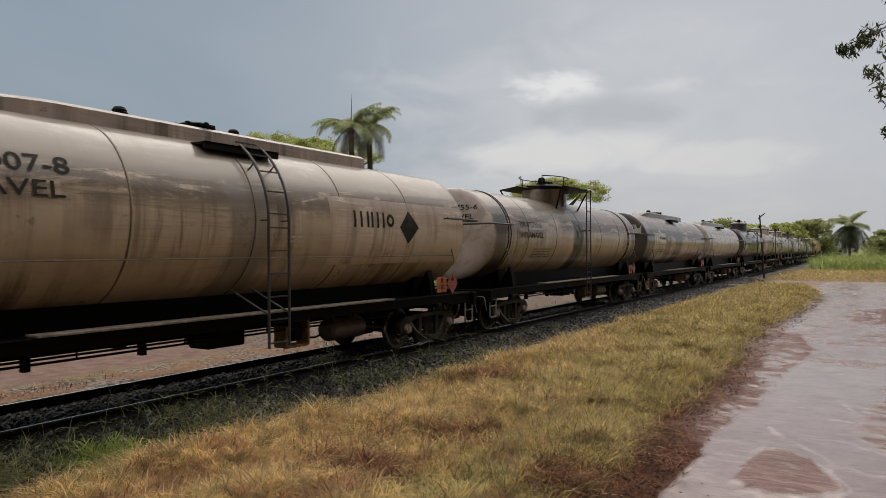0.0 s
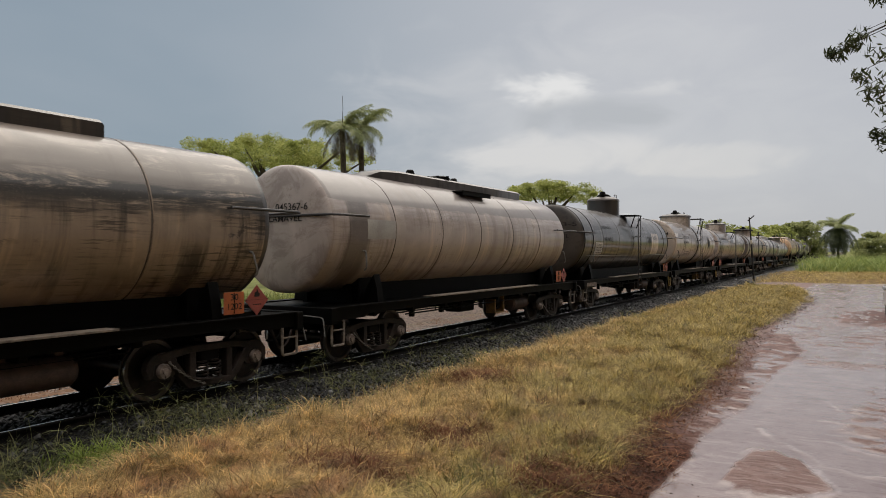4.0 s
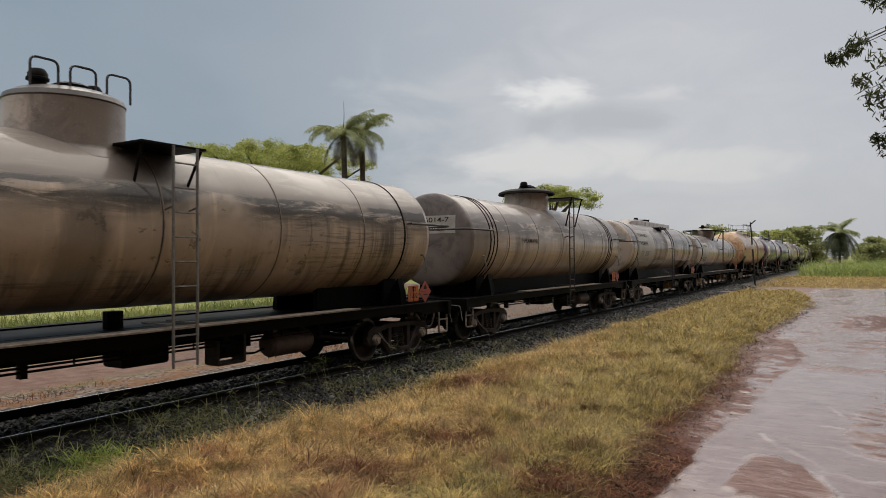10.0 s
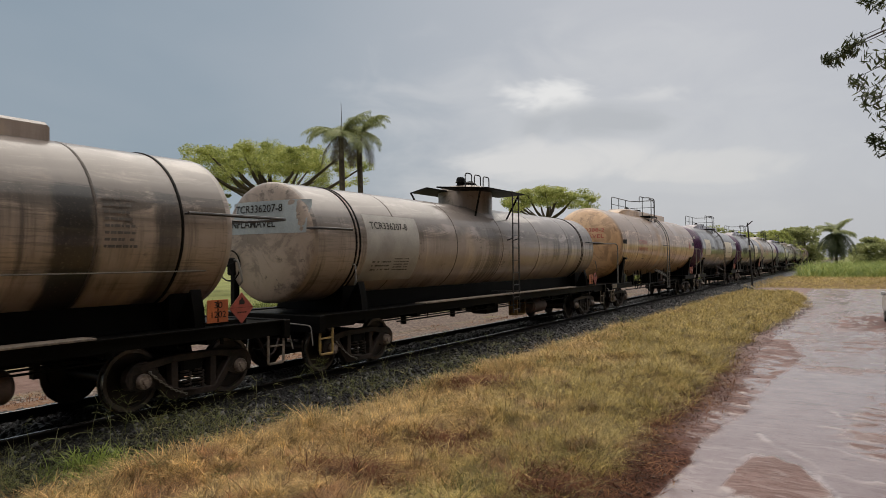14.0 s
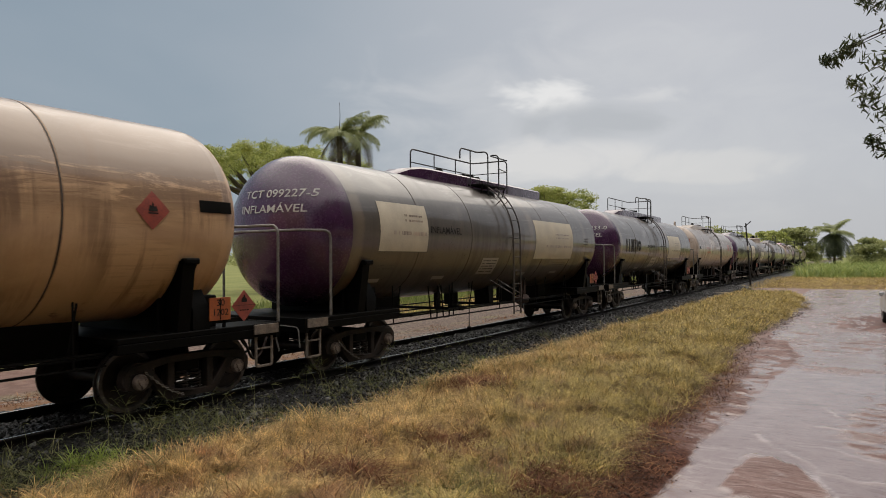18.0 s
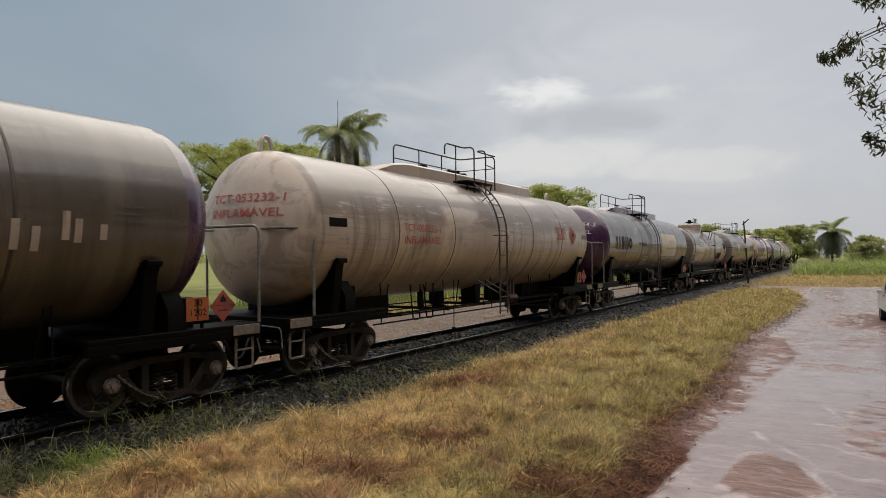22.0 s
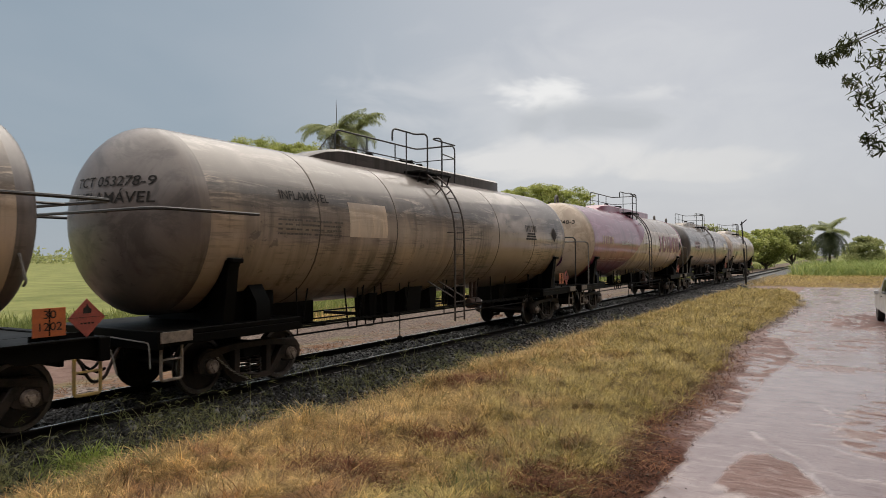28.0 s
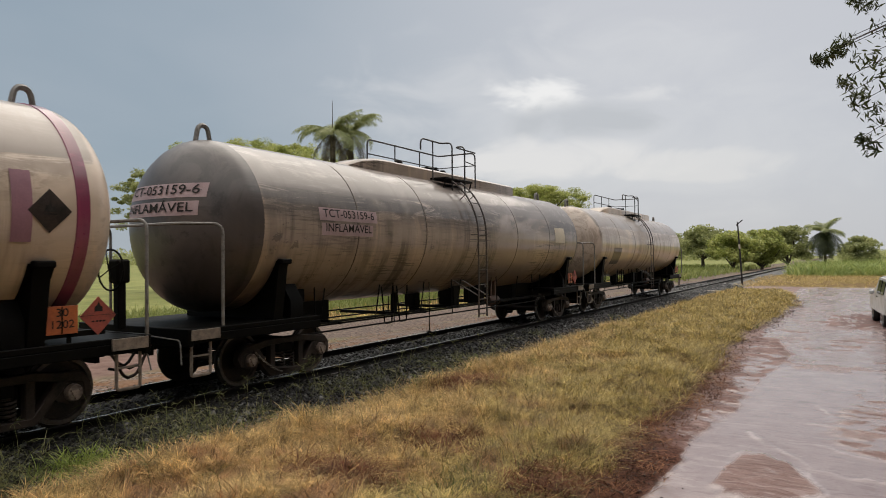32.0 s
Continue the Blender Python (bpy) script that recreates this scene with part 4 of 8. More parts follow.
# ---- the track ----


def ribbon(prof, ys, x0, mat, name, parent=None, closed=True):
    """An outline of (across, up) drawn along the line."""
    off = bend(ys)
    n, k = len(ys), len(prof)
    v = np.empty((n, k, 3))
    for j, (px, pz) in enumerate(prof):
        v[:, j, 0], v[:, j, 1], v[:, j, 2] = x0 + px + off, ys, pz
    i = np.arange(n - 1)[:, None] * k
    fs = [np.concatenate([i + j, i + (j + 1) % k, i + k + (j + 1) % k, i + k + j], 1) for j in range(k if closed else k - 1)]
    ob = new(name, from_arrays(name, v.reshape(-1, 3), np.concatenate(fs)[:, ::-1], mat))
    ob.parent = parent
    return ob


track = tagged(new("track"), "wet railway track on dark stone ballast", "railway track", kind="structure")
LINE = np.concatenate([np.arange(-340, 40, 4.0), np.arange(40, 160, 2.0), np.arange(160, 900, 10.0)])
m_bed, t_, b_ = material("ballast_bed")
vor = t_.nodes.new("ShaderNodeTexVoronoi")
vor.inputs["Scale"].default_value = 18.0
geo_ = t_.nodes.new("ShaderNodeNewGeometry")
t_.links.new(geo_.outputs["Position"], vor.inputs["Vector"])
t_.links.new(mixc(t_, ramp(t_, vor.outputs["Color"], 0.1, 0.9), (0.003, 0.0028, 0.0028), (0.014, 0.013, 0.013)), b_.inputs["Base Color"])
b_.inputs["Roughness"].default_value = 0.45
bump(t_, b_, vor.outputs["Distance"], 1.0, 0.05)
ribbon([(-2.35, -0.44), (-1.45, -0.185), (1.45, -0.185), (2.75, -0.44)], LINE, XC, m_bed, "ballast", track, False)
RAILP = [(0.036, 0.0), (0.036, -0.035), (0.010, -0.048), (0.009, -0.130), (0.030, -0.146), (0.068, -0.156), (0.068, -0.168), (-0.068, -0.168), (-0.068, -0.156), (-0.030, -0.146), (-0.009, -0.130), (-0.010, -0.048), (-0.036, -0.035), (-0.036, 0.0)]
for dx in (0.0, -GAUGE):
    rail = ribbon(RAILP, LINE, XN + dx, M_RAIL, "rail", track)
    tagged(rail, "dark rusty rail with a polished running surface")
    tread = ribbon([(-0.026, 0.0015), (0.026, 0.0015), (0.034, -0.006), (-0.034, -0.006)], LINE, XN + dx, M_RAILTOP, "running_surface", rail)
    # thin strip over the foot, its wet gleam put into the colour
    foot = ribbon([(0.032, -0.1445), (0.067, -0.1535), (0.067, -0.1555), (0.032, -0.1485)], LINE, XN + dx, M_FOOT_SHEEN, "foot_sheen", rail)
bm = box(bmesh.new(), -1.32, 1.32, -0.12, 0.12, -0.30, -0.168, 0.012)
sleeper = finish("sleeper", bm, M_SLEEPER, track)
bmp = bmesh.new()
for sx in (-GAUGE / 2, GAUGE / 2):
    box(bmp, sx - 0.17, sx + 0.17, -0.10, 0.10, -0.168, -0.157, 0.002)
    for q in (-0.09, 0.09):
        box(bmp, sx + q - 0.02, sx + q + 0.02, -0.05, 0.05, -0.158, -0.135, 0.004)
plates = finish("rail_plates", bmp, M_RUST, sleeper)
for i in range(150):
    y = -6 + i * 0.62
    s = sleeper if i == 0 else share("sleeper", sleeper.data, track)
    s.matrix_basis = pose(XC + float(bend(y)), y, 0.0, 0, 0, 0.5 * math.sin(i * 7.3))
    if i:
        share("rail_plates", plates.data, s)


def clods(n, seed):
    """Lumps of wet red earth and rubbish along the edge of the mud."""
    rng = np.random.default_rng(seed)
    y = 4.0 * (45 / 4.0) ** rng.random(n)
    x = verge_edge(y) + 0.18 + rng.normal(size=n) * 0.22
    far_ = rng.random(n) < 0.12
    x = np.where(far_ & (y < 20), x + rng.random(n) ** 2 * 0.7, x)
    return lumps(x, y, height(x, y), (0.004 + 0.022 * rng.random(n) ** 3) * (1 + np.maximum(y - 10, 0) * 0.02), rng)


def stones(n, seed):
    """Broken stone, each an uneven eight-sided lump."""
    rng = np.random.default_rng(seed)
    y = 4.0 * (62 / 4.0) ** rng.random(n)
    x = XC - 1.75 + 4.6 * rng.random(n)
    u = x - XC
    edge = 2.55 + 0.45 * (vnoise(y * 0.9, y * 0, 61) - 0.5)
    k = (u < edge) & (abs(u - GAUGE / 2) > 0.075) & (abs(u + GAUGE / 2) > 0.075)
    x, y, u = x[k], y[k], u[k]
    n = len(x)
    top = np.where(u > 1.45, -0.185 - (u - 1.45) * 0.19, np.where(u < -1.45, -0.185 - (-1.45 - u) * 0.28, -0.185))
    s = (0.032 + 0.046 * rng.random(n) ** 1.5) * (1 + np.maximum(y - 12, 0) * 0.02)
    return lumps(x + bend(y), y, top + s * 0.25, s, rng)


def lumps(x, y, top, s, rng):
    """Uneven eight-sided lumps at the places given."""
    n = len(x)
    base = np.array([(1, 0, 0), (-1, 0, 0), (0, 1, 0), (0, -1, 0), (0, 0, 0.8), (0, 0, -0.8)], float)
    v = base[None] * (0.65 + 0.7 * rng.random((n, 6, 1))) + 0.25 * (rng.random((n, 6, 3)) - 0.5)
    a = rng.random(n) * 6.28
    b = (rng.random(n) - 0.5) * 1.4
    c, sn = np.cos(a)[:, None], np.sin(a)[:, None]
    vx, vy, vz = v[..., 0] * c - v[..., 1] * sn, v[..., 0] * sn + v[..., 1] * c, v[..., 2]
    cb, sb = np.cos(b)[:, None], np.sin(b)[:, None]
    vy, vz = vy * cb - vz * sb, vy * sb + vz * cb
    v = np.stack([vx, vy, vz], 2) * s[:, None, None] + np.stack([x, y, top], 1)[:, None, :]
    tri = np.array([(0, 2, 4), (2, 1, 4), (1, 3, 4), (3, 0, 4), (2, 0, 5), (1, 2, 5), (3, 1, 5), (0, 3, 5)])
    return v.reshape(-1, 3), (np.arange(n)[:, None, None] * 6 + tri[None]).reshape(-1, 3)


v1, f1 = stones(58000, 7)
stuff("ballast_stones", v1, f1, M_STONE, "dark wet broken stone packed round the rails", "ballast")

v1, f1 = clods(9000, 8)
stuff("earth_clods", v1, f1, M_CLOD, "wet red clods and litter along the mud's edge", "earth")

# ---- plants and distance ----


def leaf_cloud(n, centres, radii, size, seed, narrow=0.45, droop=0.0):
    """Many small leaves scattered in uneven clumps."""
    rng = np.random.default_rng(seed)
    centres, radii = np.asarray(centres, float), np.asarray(radii, float)
    k = rng.integers(0, len(centres), n)
    d = rng.normal(size=(n, 3))
    d /= np.linalg.norm(d, axis=1)[:, None]
    p = centres[k] + d * radii[k] * (rng.random(n) ** 0.5)[:, None]
    a = rng.normal(size=(n, 3))
    a[:, 2] = a[:, 2] * 0.6 - droop
    a /= np.linalg.norm(a, axis=1)[:, None]
    b = np.cross(a, rng.normal(size=(n, 3)))
    b /= np.linalg.norm(b, axis=1)[:, None]
    s = size * (0.6 + 0.8 * rng.random(n))[:, None]
    v = np.stack([p - a * s, p + b * s * narrow, p + a * s, p - b * s * narrow], 1)
    q = np.arange(n)[:, None] * 4 + np.array([[0, 1, 2, 3]])
    return v.reshape(-1, 3), q


def limbs(bm, base, tips, r0, forks=3, rng=None):
    """A tapered trunk that forks into limbs towards the tips."""
    base = Vector(base)
    fork = base + Vector((0, 0, forks))
    tube(bm, [base, base + (fork - base) * 0.5 + Vector((0.06, -0.05, 0)), fork], [r0 * 1.25, r0, r0 * 0.85], 9)
    for tip in tips:
        tip = Vector(tip)
        mid = fork.lerp(tip, 0.5) + Vector((rng.uniform(-0.4, 0.4), rng.uniform(-0.4, 0.4), -0.1 * (tip - fork).length))
        tube(bm, [fork - Vector((0, 0, r0)), mid, tip], [r0 * 0.6, r0 * 0.35, r0 * 0.1], 6)


def tree(x, y, spread, top, thick, leaves, size, mat, label, seed, flat=0.45, trunk=None, clumps=34, group="trees behind the line"):
    """A tree with forked limbs and a crown of clumps."""
    rng = random.Random(seed)
    z0 = float(height(np.array([float(x)]), np.array([float(y)]))[0])
    ob = tagged(new("tree"), label, "tree", group)
    ob.matrix_basis = pose(x, y, z0 - 0.1)
    h = top - z0
    cs, rs = [], []
    for i in range(clumps):
        a, q = rng.uniform(0, 6.28), rng.random() ** 0.6
        r = spread * 0.5 * q * (0.85 + 0.15 * math.sin(3 * a))
        if clumps <= 90:
            lift_ = rng.random()
            r, zc = spread * 0.42 * q * math.sqrt(max(0.15, 1 - (1.5 * lift_ - 0.6) ** 2)), h - thick * (0.10 + 0.82 * (1 - lift_))
        else:
            zc = h - thick * (0.10 + 0.42 * q * q * flat + 0.48 * rng.random() ** 1.4)
        cs.append((r * math.cos(a), r * math.sin(a), zc))
        c = spread * (rng.uniform(0.35, 0.95) if clumps > 90 else rng.uniform(0.7, 1.4)) / math.sqrt(clumps)
        rs.append((c, c, c * rng.uniform(0.40, 0.65)))
    bm = bmesh.new()
    limbs(bm, (0, 0, 0), [c for c in cs[::9]], (trunk or 0.035 * h), max(0.8, h - thick * 1.05), rng)
    part("trunk", bm, M_BARK, ob)
    v, q = leaf_cloud(leaves, cs, rs, size, seed)
    crown = new("crown", from_arrays("crown", v, q, mat))
    crown.parent = ob
    return ob


def palm(x, y, top, spread, fronds, label, seed, skirt=False):
    rng = random.Random(seed)
    z0 = float(height(np.array([float(x)]), np.array([float(y)]))[0])
    ob = tagged(new("palm_tree"), label, "palm tree", "palms")
    ob.matrix_basis = pose(x, y, z0 - 0.1)
    h = top - z0 - spread * (0.36 if skirt else 0.28)
    bm = bmesh.new()
    tube(bm, [(0, 0, 0), (0.1, 0.05, h * 0.5), (0.0, 0.0, h)], [0.26, 0.19, 0.17], 10)
    part("trunk", bm, M_BARK, ob)
    if seed == 1:
        bm = bmesh.new()
        tube(bm, [(0, 0, h), (0.05, 0.0, h + spread * 0.3), (0.02, 0, h + spread * 0.50)], [0.03, 0.02, 0.010], 6)
        part("spear_leaf", bm, M_BARK, ob)
    for i in range(fronds + (44 if skirt else 6)):
        old = i >= fronds
        bm = bmesh.new()
        a = i * 2.399 + rng.uniform(-0.2, 0.2)
        up = -0.25 - (1.0 if skirt else 0.6) * rng.random() if old else 0.15 + 1.15 * ((i * 0.618) % 1.0)
        turn = rng.uniform(0.9, 1.2) if old else (rng.uniform(0.7, 1.3) if skirt else rng.uniform(1.0, 1.9))
        length = spread * (0.52 if skirt else 0.60) * rng.uniform(0.85, 1.1) * ((1.35 if skirt else 0.95) if old else 1.0)
        c, s = math.cos(a), math.sin(a)
        pts = [Vector((c * 0.08, s * 0.08, h))]
        for k in range(10):
            th = up - turn * (k / 9) ** 1.2
            th = max(th, -1.45)
            pts.append(pts[-1] + Vector((c * math.cos(th), s * math.cos(th), math.sin(th))) * length / 10)
        tube(bm, pts, [0.034 - 0.0028 * k for k in range(11)], 4)
        for k in range(50):
            q = 0.08 + 0.92 * k / 50
            i0 = min(int(q * 10), 9)
            p = pts[i0].lerp(pts[i0 + 1], q * 10 - i0)
            d = (pts[i0 + 1] - pts[i0]).normalized()
            side = Vector((-s, c, 0))
            ln = spread * 0.105 * (0.45 + 1.0 * math.sin(math.pi * min(1, q * 0.85 + 0.1)))
            for sg in (-1, 1):
                tip = p + side * sg * ln * rng.uniform(0.5, 0.85) + d * ln * 0.4 - Vector((0, 0, ln * rng.uniform(0.25, 0.8)))
                m_ = p.lerp(tip, 0.45) + side * sg * ln * 0.14 + Vector((0, 0, ln * 0.12))
                w = d * 0.014 * spread / 5
                vs = [bm.verts.new(p - w), bm.verts.new(p + w), bm.verts.new(m_ + w * 1.2), bm.verts.new(m_ - w * 1.2), bm.verts.new(tip)]
                bm.faces.new((vs[0], vs[1], vs[2], vs[3]))
                bm.faces.new((vs[3], vs[2], vs[4]))
        part("frond", bm, (M_LEAFD if skirt else M_HUSK) if old else M_FROND, ob, "", False)
    return ob


def at(azimuth, dist):
    a = radians(azimuth)
    return math.sin(a) * dist, math.cos(a) * dist


palm(*at(-39.4, 45), 11.7, 4.3, 30, "tall feathery palm rising behind the train", 1)
palm(*at(-37.9, 46.5), 12.0, 4.3, 30, "tall feathery palm with drooping fronds", 2)
palm(*at(-1.0, 135), 9.0, 6.8, 30, "bushy palm with a skirt of old fronds", 3, True)
tree(*at(-45.0, 62), 17.5, 12.9, 4.6, 60000, 0.085, M_LEAFY, "broad flat-topped tree with yellow-green leaves", 11, 0.7, clumps=190)
tree(*at(-52.5, 60), 9.0, 10.6, 6.0, 22000, 0.10, M_LEAF, "dense green tree behind the line", 12, 0.9, clumps=150)
tree(*at(-22.3, 90), 14.5, 11.9, 4.2, 34000, 0.11, M_LEAFY, "flat-topped tree with yellow-green leaves", 13, 0.55, clumps=110)
tree(*at(-9.4, 150), 11.0, 9.0, 6.6, 9000, 0.30, M_LEAF, "open-crowned green tree at the field edge", 14, 0.9, clumps=60)
tree(*at(-7.2, 142), 11.0, 7.4, 6.6, 9000, 0.30, M_LEAFY, "rounded green tree at the field edge", 15, 1.0, clumps=60)
tree(*at(-5.2, 148), 10.0, 7.8, 7.0, 9000, 0.30, M_LEAFY, "rounded green tree at the field edge", 16, 1.0, clumps=60)
tree(*at(-3.4, 175), 12.0, 9.4, 8.2, 10000, 0.32, M_LEAF, "large dense green tree", 17, 1.0, clumps=70)
tree(*at(1.15, 150), 8.0, 6.0, 5.4, 7000, 0.28, M_LEAF, "small green tree beside the palm", 18, 1.0, clumps=50)
tree(*at(-12.2, 170), 12.0, 8.4, 6.8, 8000, 0.32, M_LEAF, "dark green tree at the field edge", 19, 1.0, clumps=60)


def woods():
    """The distant woods all round, as uneven clumps of leaves."""
    rng = np.random.default_rng(91)
    cs, rs = [], []
    for i in range(420):
        a = radians(rng.uniform(-75, 14))
        d = rng.uniform(420, 620)
        x, y = math.sin(a) * d, math.cos(a) * d
        if abs(x - (XC + float(bend(y)))) < 14:
            continue
        z = float(height(np.array([x]), np.array([y]))[0])
        h = rng.uniform(5, 12) * (1.0 if a < radians(-6) else 0.6)
        cs.append((x, y, z + h * 0.45))
        rs.append((rng.uniform(7, 14), rng.uniform(7, 14), h * 0.55))
    v, q = leaf_cloud(26000, cs, rs, 1.1, 92, 0.6)
    tagged(new("far_woods", from_arrays("far_woods", v, q, M_LEAF)), "low hazy woods along the horizon", "woods", kind="stuff")


woods()


def near_tree():
    """The tree that stands east of the road and hangs a branch over it."""
    rng = random.Random(5)
    ob = tagged(new("tree"), "slender tree with long drooping leaves over the road", "tree", "trees by the road")
    x0, y0 = 5.6, 10.5
    z0 = float(height(np.array([x0]), np.array([y0]))[0])
    ob.matrix_basis = pose(x0, y0, z0 - 0.05)
    bm = bmesh.new()
    tube(bm, [(0, 0, 0), (-0.1, 0.05, 2.0), (-0.25, 0.1, 4.2), (-0.2, 0.1, 6.5), (0, 0.2, 9)], [0.24, 0.19, 0.15, 0.11, 0.04], 10)
    part("trunk", bm, M_BARK, ob)
    eye = Vector(EYE)
    cs, rs = [], []

    def spot(azimuth, elev, dist):
        a = radians(azimuth)
        return eye + Vector((math.sin(a) * dist, math.cos(a) * dist, math.tan(radians(elev)) * dist)) - Vector((x0, y0, z0 - 0.05))
    limb = bmesh.new()
    root = Vector((-0.2, 0.1, 6.2))
    for az_, el_, d, s in BRANCH:
        tip = spot(az_, el_, d)
        cs.append(tip)
        rs.append((s, s, s * 0.8))
        mid = root.lerp(tip, 0.6) + Vector((0, 0, 0.5))
        tube(limb, [root, root.lerp(mid, 0.5) + Vector((0, 0, 0.25)), mid, tip + Vector((0, 0, s * 0.4))], [0.035, 0.022, 0.013, 0.004], 5)
    for i in range(26):
        a, q = rng.uniform(0, 6.28), rng.random()
        c = Vector((2.2 * q * math.cos(a) + 0.8, 2.2 * q * math.sin(a) + 0.4, rng.uniform(5.5, 9.5)))
        tube(limb, [root + Vector((0, 0, rng.uniform(-0.5, 2))), root.lerp(c, 0.6) + Vector((0, 0, 0.3)), c], [0.03, 0.016, 0.005], 5)
        cs.append(c)
        rs.append((0.5, 0.5, 0.4))
    part("limb", limb, M_BARK, ob)
    nb = len(BRANCH)
    v1_, q1 = leaf_cloud(BR_LEAVES * nb, cs[:nb], rs[:nb], 0.062, 71, 0.22, 0.9)
    v2_, q2 = leaf_cloud(3000, cs[nb:], rs[nb:], 0.075, 72, 0.22, 0.9)
    crown = new("crown", from_arrays("crown", np.concatenate([v1_, v2_]), np.concatenate([q1, q2 + len(v1_)]), M_LEAFD))
    crown.parent = ob


# where the hanging sprays are: bearing, rise, distance and size
BRANCH = [(-1.3, 14.2, 12, 0.10), (-0.8, 14.1, 12, 0.16), (0.0, 14.6, 12, 0.17), (0.6, 15.0, 12, 0.2), (0.5, 12.4, 12, 0.15), (1.1, 11.4, 12, 0.22), (1.7, 10.6, 12, 0.24), (1.9, 13.6, 12, 0.25), (1.5, 8.2, 12, 0.13), (2.0, 7.6, 12, 0.17), (1.2, 17.9, 12, 0.16), (2.0, 17.4, 12, 0.2), (2.6, 12.4, 12, 0.3), (2.8, 9.5, 12, 0.3), (3.0, 15.5, 12, 0.3)]
BR_LEAVES = 70
near_tree()



def road_trees():
    """Tall trees in a row along the east side of the road, beside and behind the place where one stands to watch."""
    first = []
    for i, (x, y) in enumerate(((9.5, -30.0), (8.5, -20.5), (9.0, -11.0), (8.0, -1.5), (9.2, 8.0), (10.0, 17.5), (11.0, 27.0), (12.5, 37.0), (14.0, 48.0), (16.0, 60.0))):
        z0 = float(height(np.array([x]), np.array([y]))[0])
        if len(first) < 2:
            first.append(tree(x, y, 14.0, 19.5 - 0.8 * i, 16.5, 9000, 0.42, M_LEAFD, "tall dense dark green tree along the road", 101 + i, 0.4, 0.3, 80, "trees by the road"))
        else:
            copy_thing(first[i % 2], pose(x, y, z0 - 0.1, 0, 0, 67.0 * i))


road_trees()

# the leaning signal post by the crossing, a plank, a parked car
zp = float(height(np.array([-7.6]), np.array([66.0]))[0])
post = tagged(new("sign_post"), "thin dark leaning post with a small cross-arm", "post")
post.matrix_basis = pose(-7.6, 66.0, zp - 0.1)
bm = bmesh.new()
tube(bm, [(0, 0, 0), (-0.16, 0.0, 3.0), (-0.34, 0.0, 5.8)], [0.085, 0.070, 0.055], 8)
part("shaft", bm, M_POLE, post)
bm = bmesh.new()
box(bm, -0.50, 0.22, -0.02, 0.02, 5.57, 5.66, 0.01)
bmesh.ops.rotate(bm, verts=bm.verts, cent=(-0.3, 0, 5.6), matrix=Matrix.Rotation(radians(-42), 3, "Y"))
part("arm", bm, M_POLE, post)
part("white_band", spun(bmesh.new(), [(0.07, -0.2), (0.080, -0.19), (0.077, 0.19), (0.066, 0.2)], 10, "z", -0.20, 0, 3.6), M_CREAM, post)
plank = finish("plank", box(bmesh.new(), -1.1, 1.1, -0.14, 0.14, 0.0, 0.06, 0.01), M_WOODPLANK)
plank.matrix_basis = pose(-7.72, 50.2, float(height(np.array([-7.72]), np.array([50.2]))[0]) + 0.20, 0, 0, 20)
tagged(plank, "pale wooden plank lying at the ballast edge", "plank")


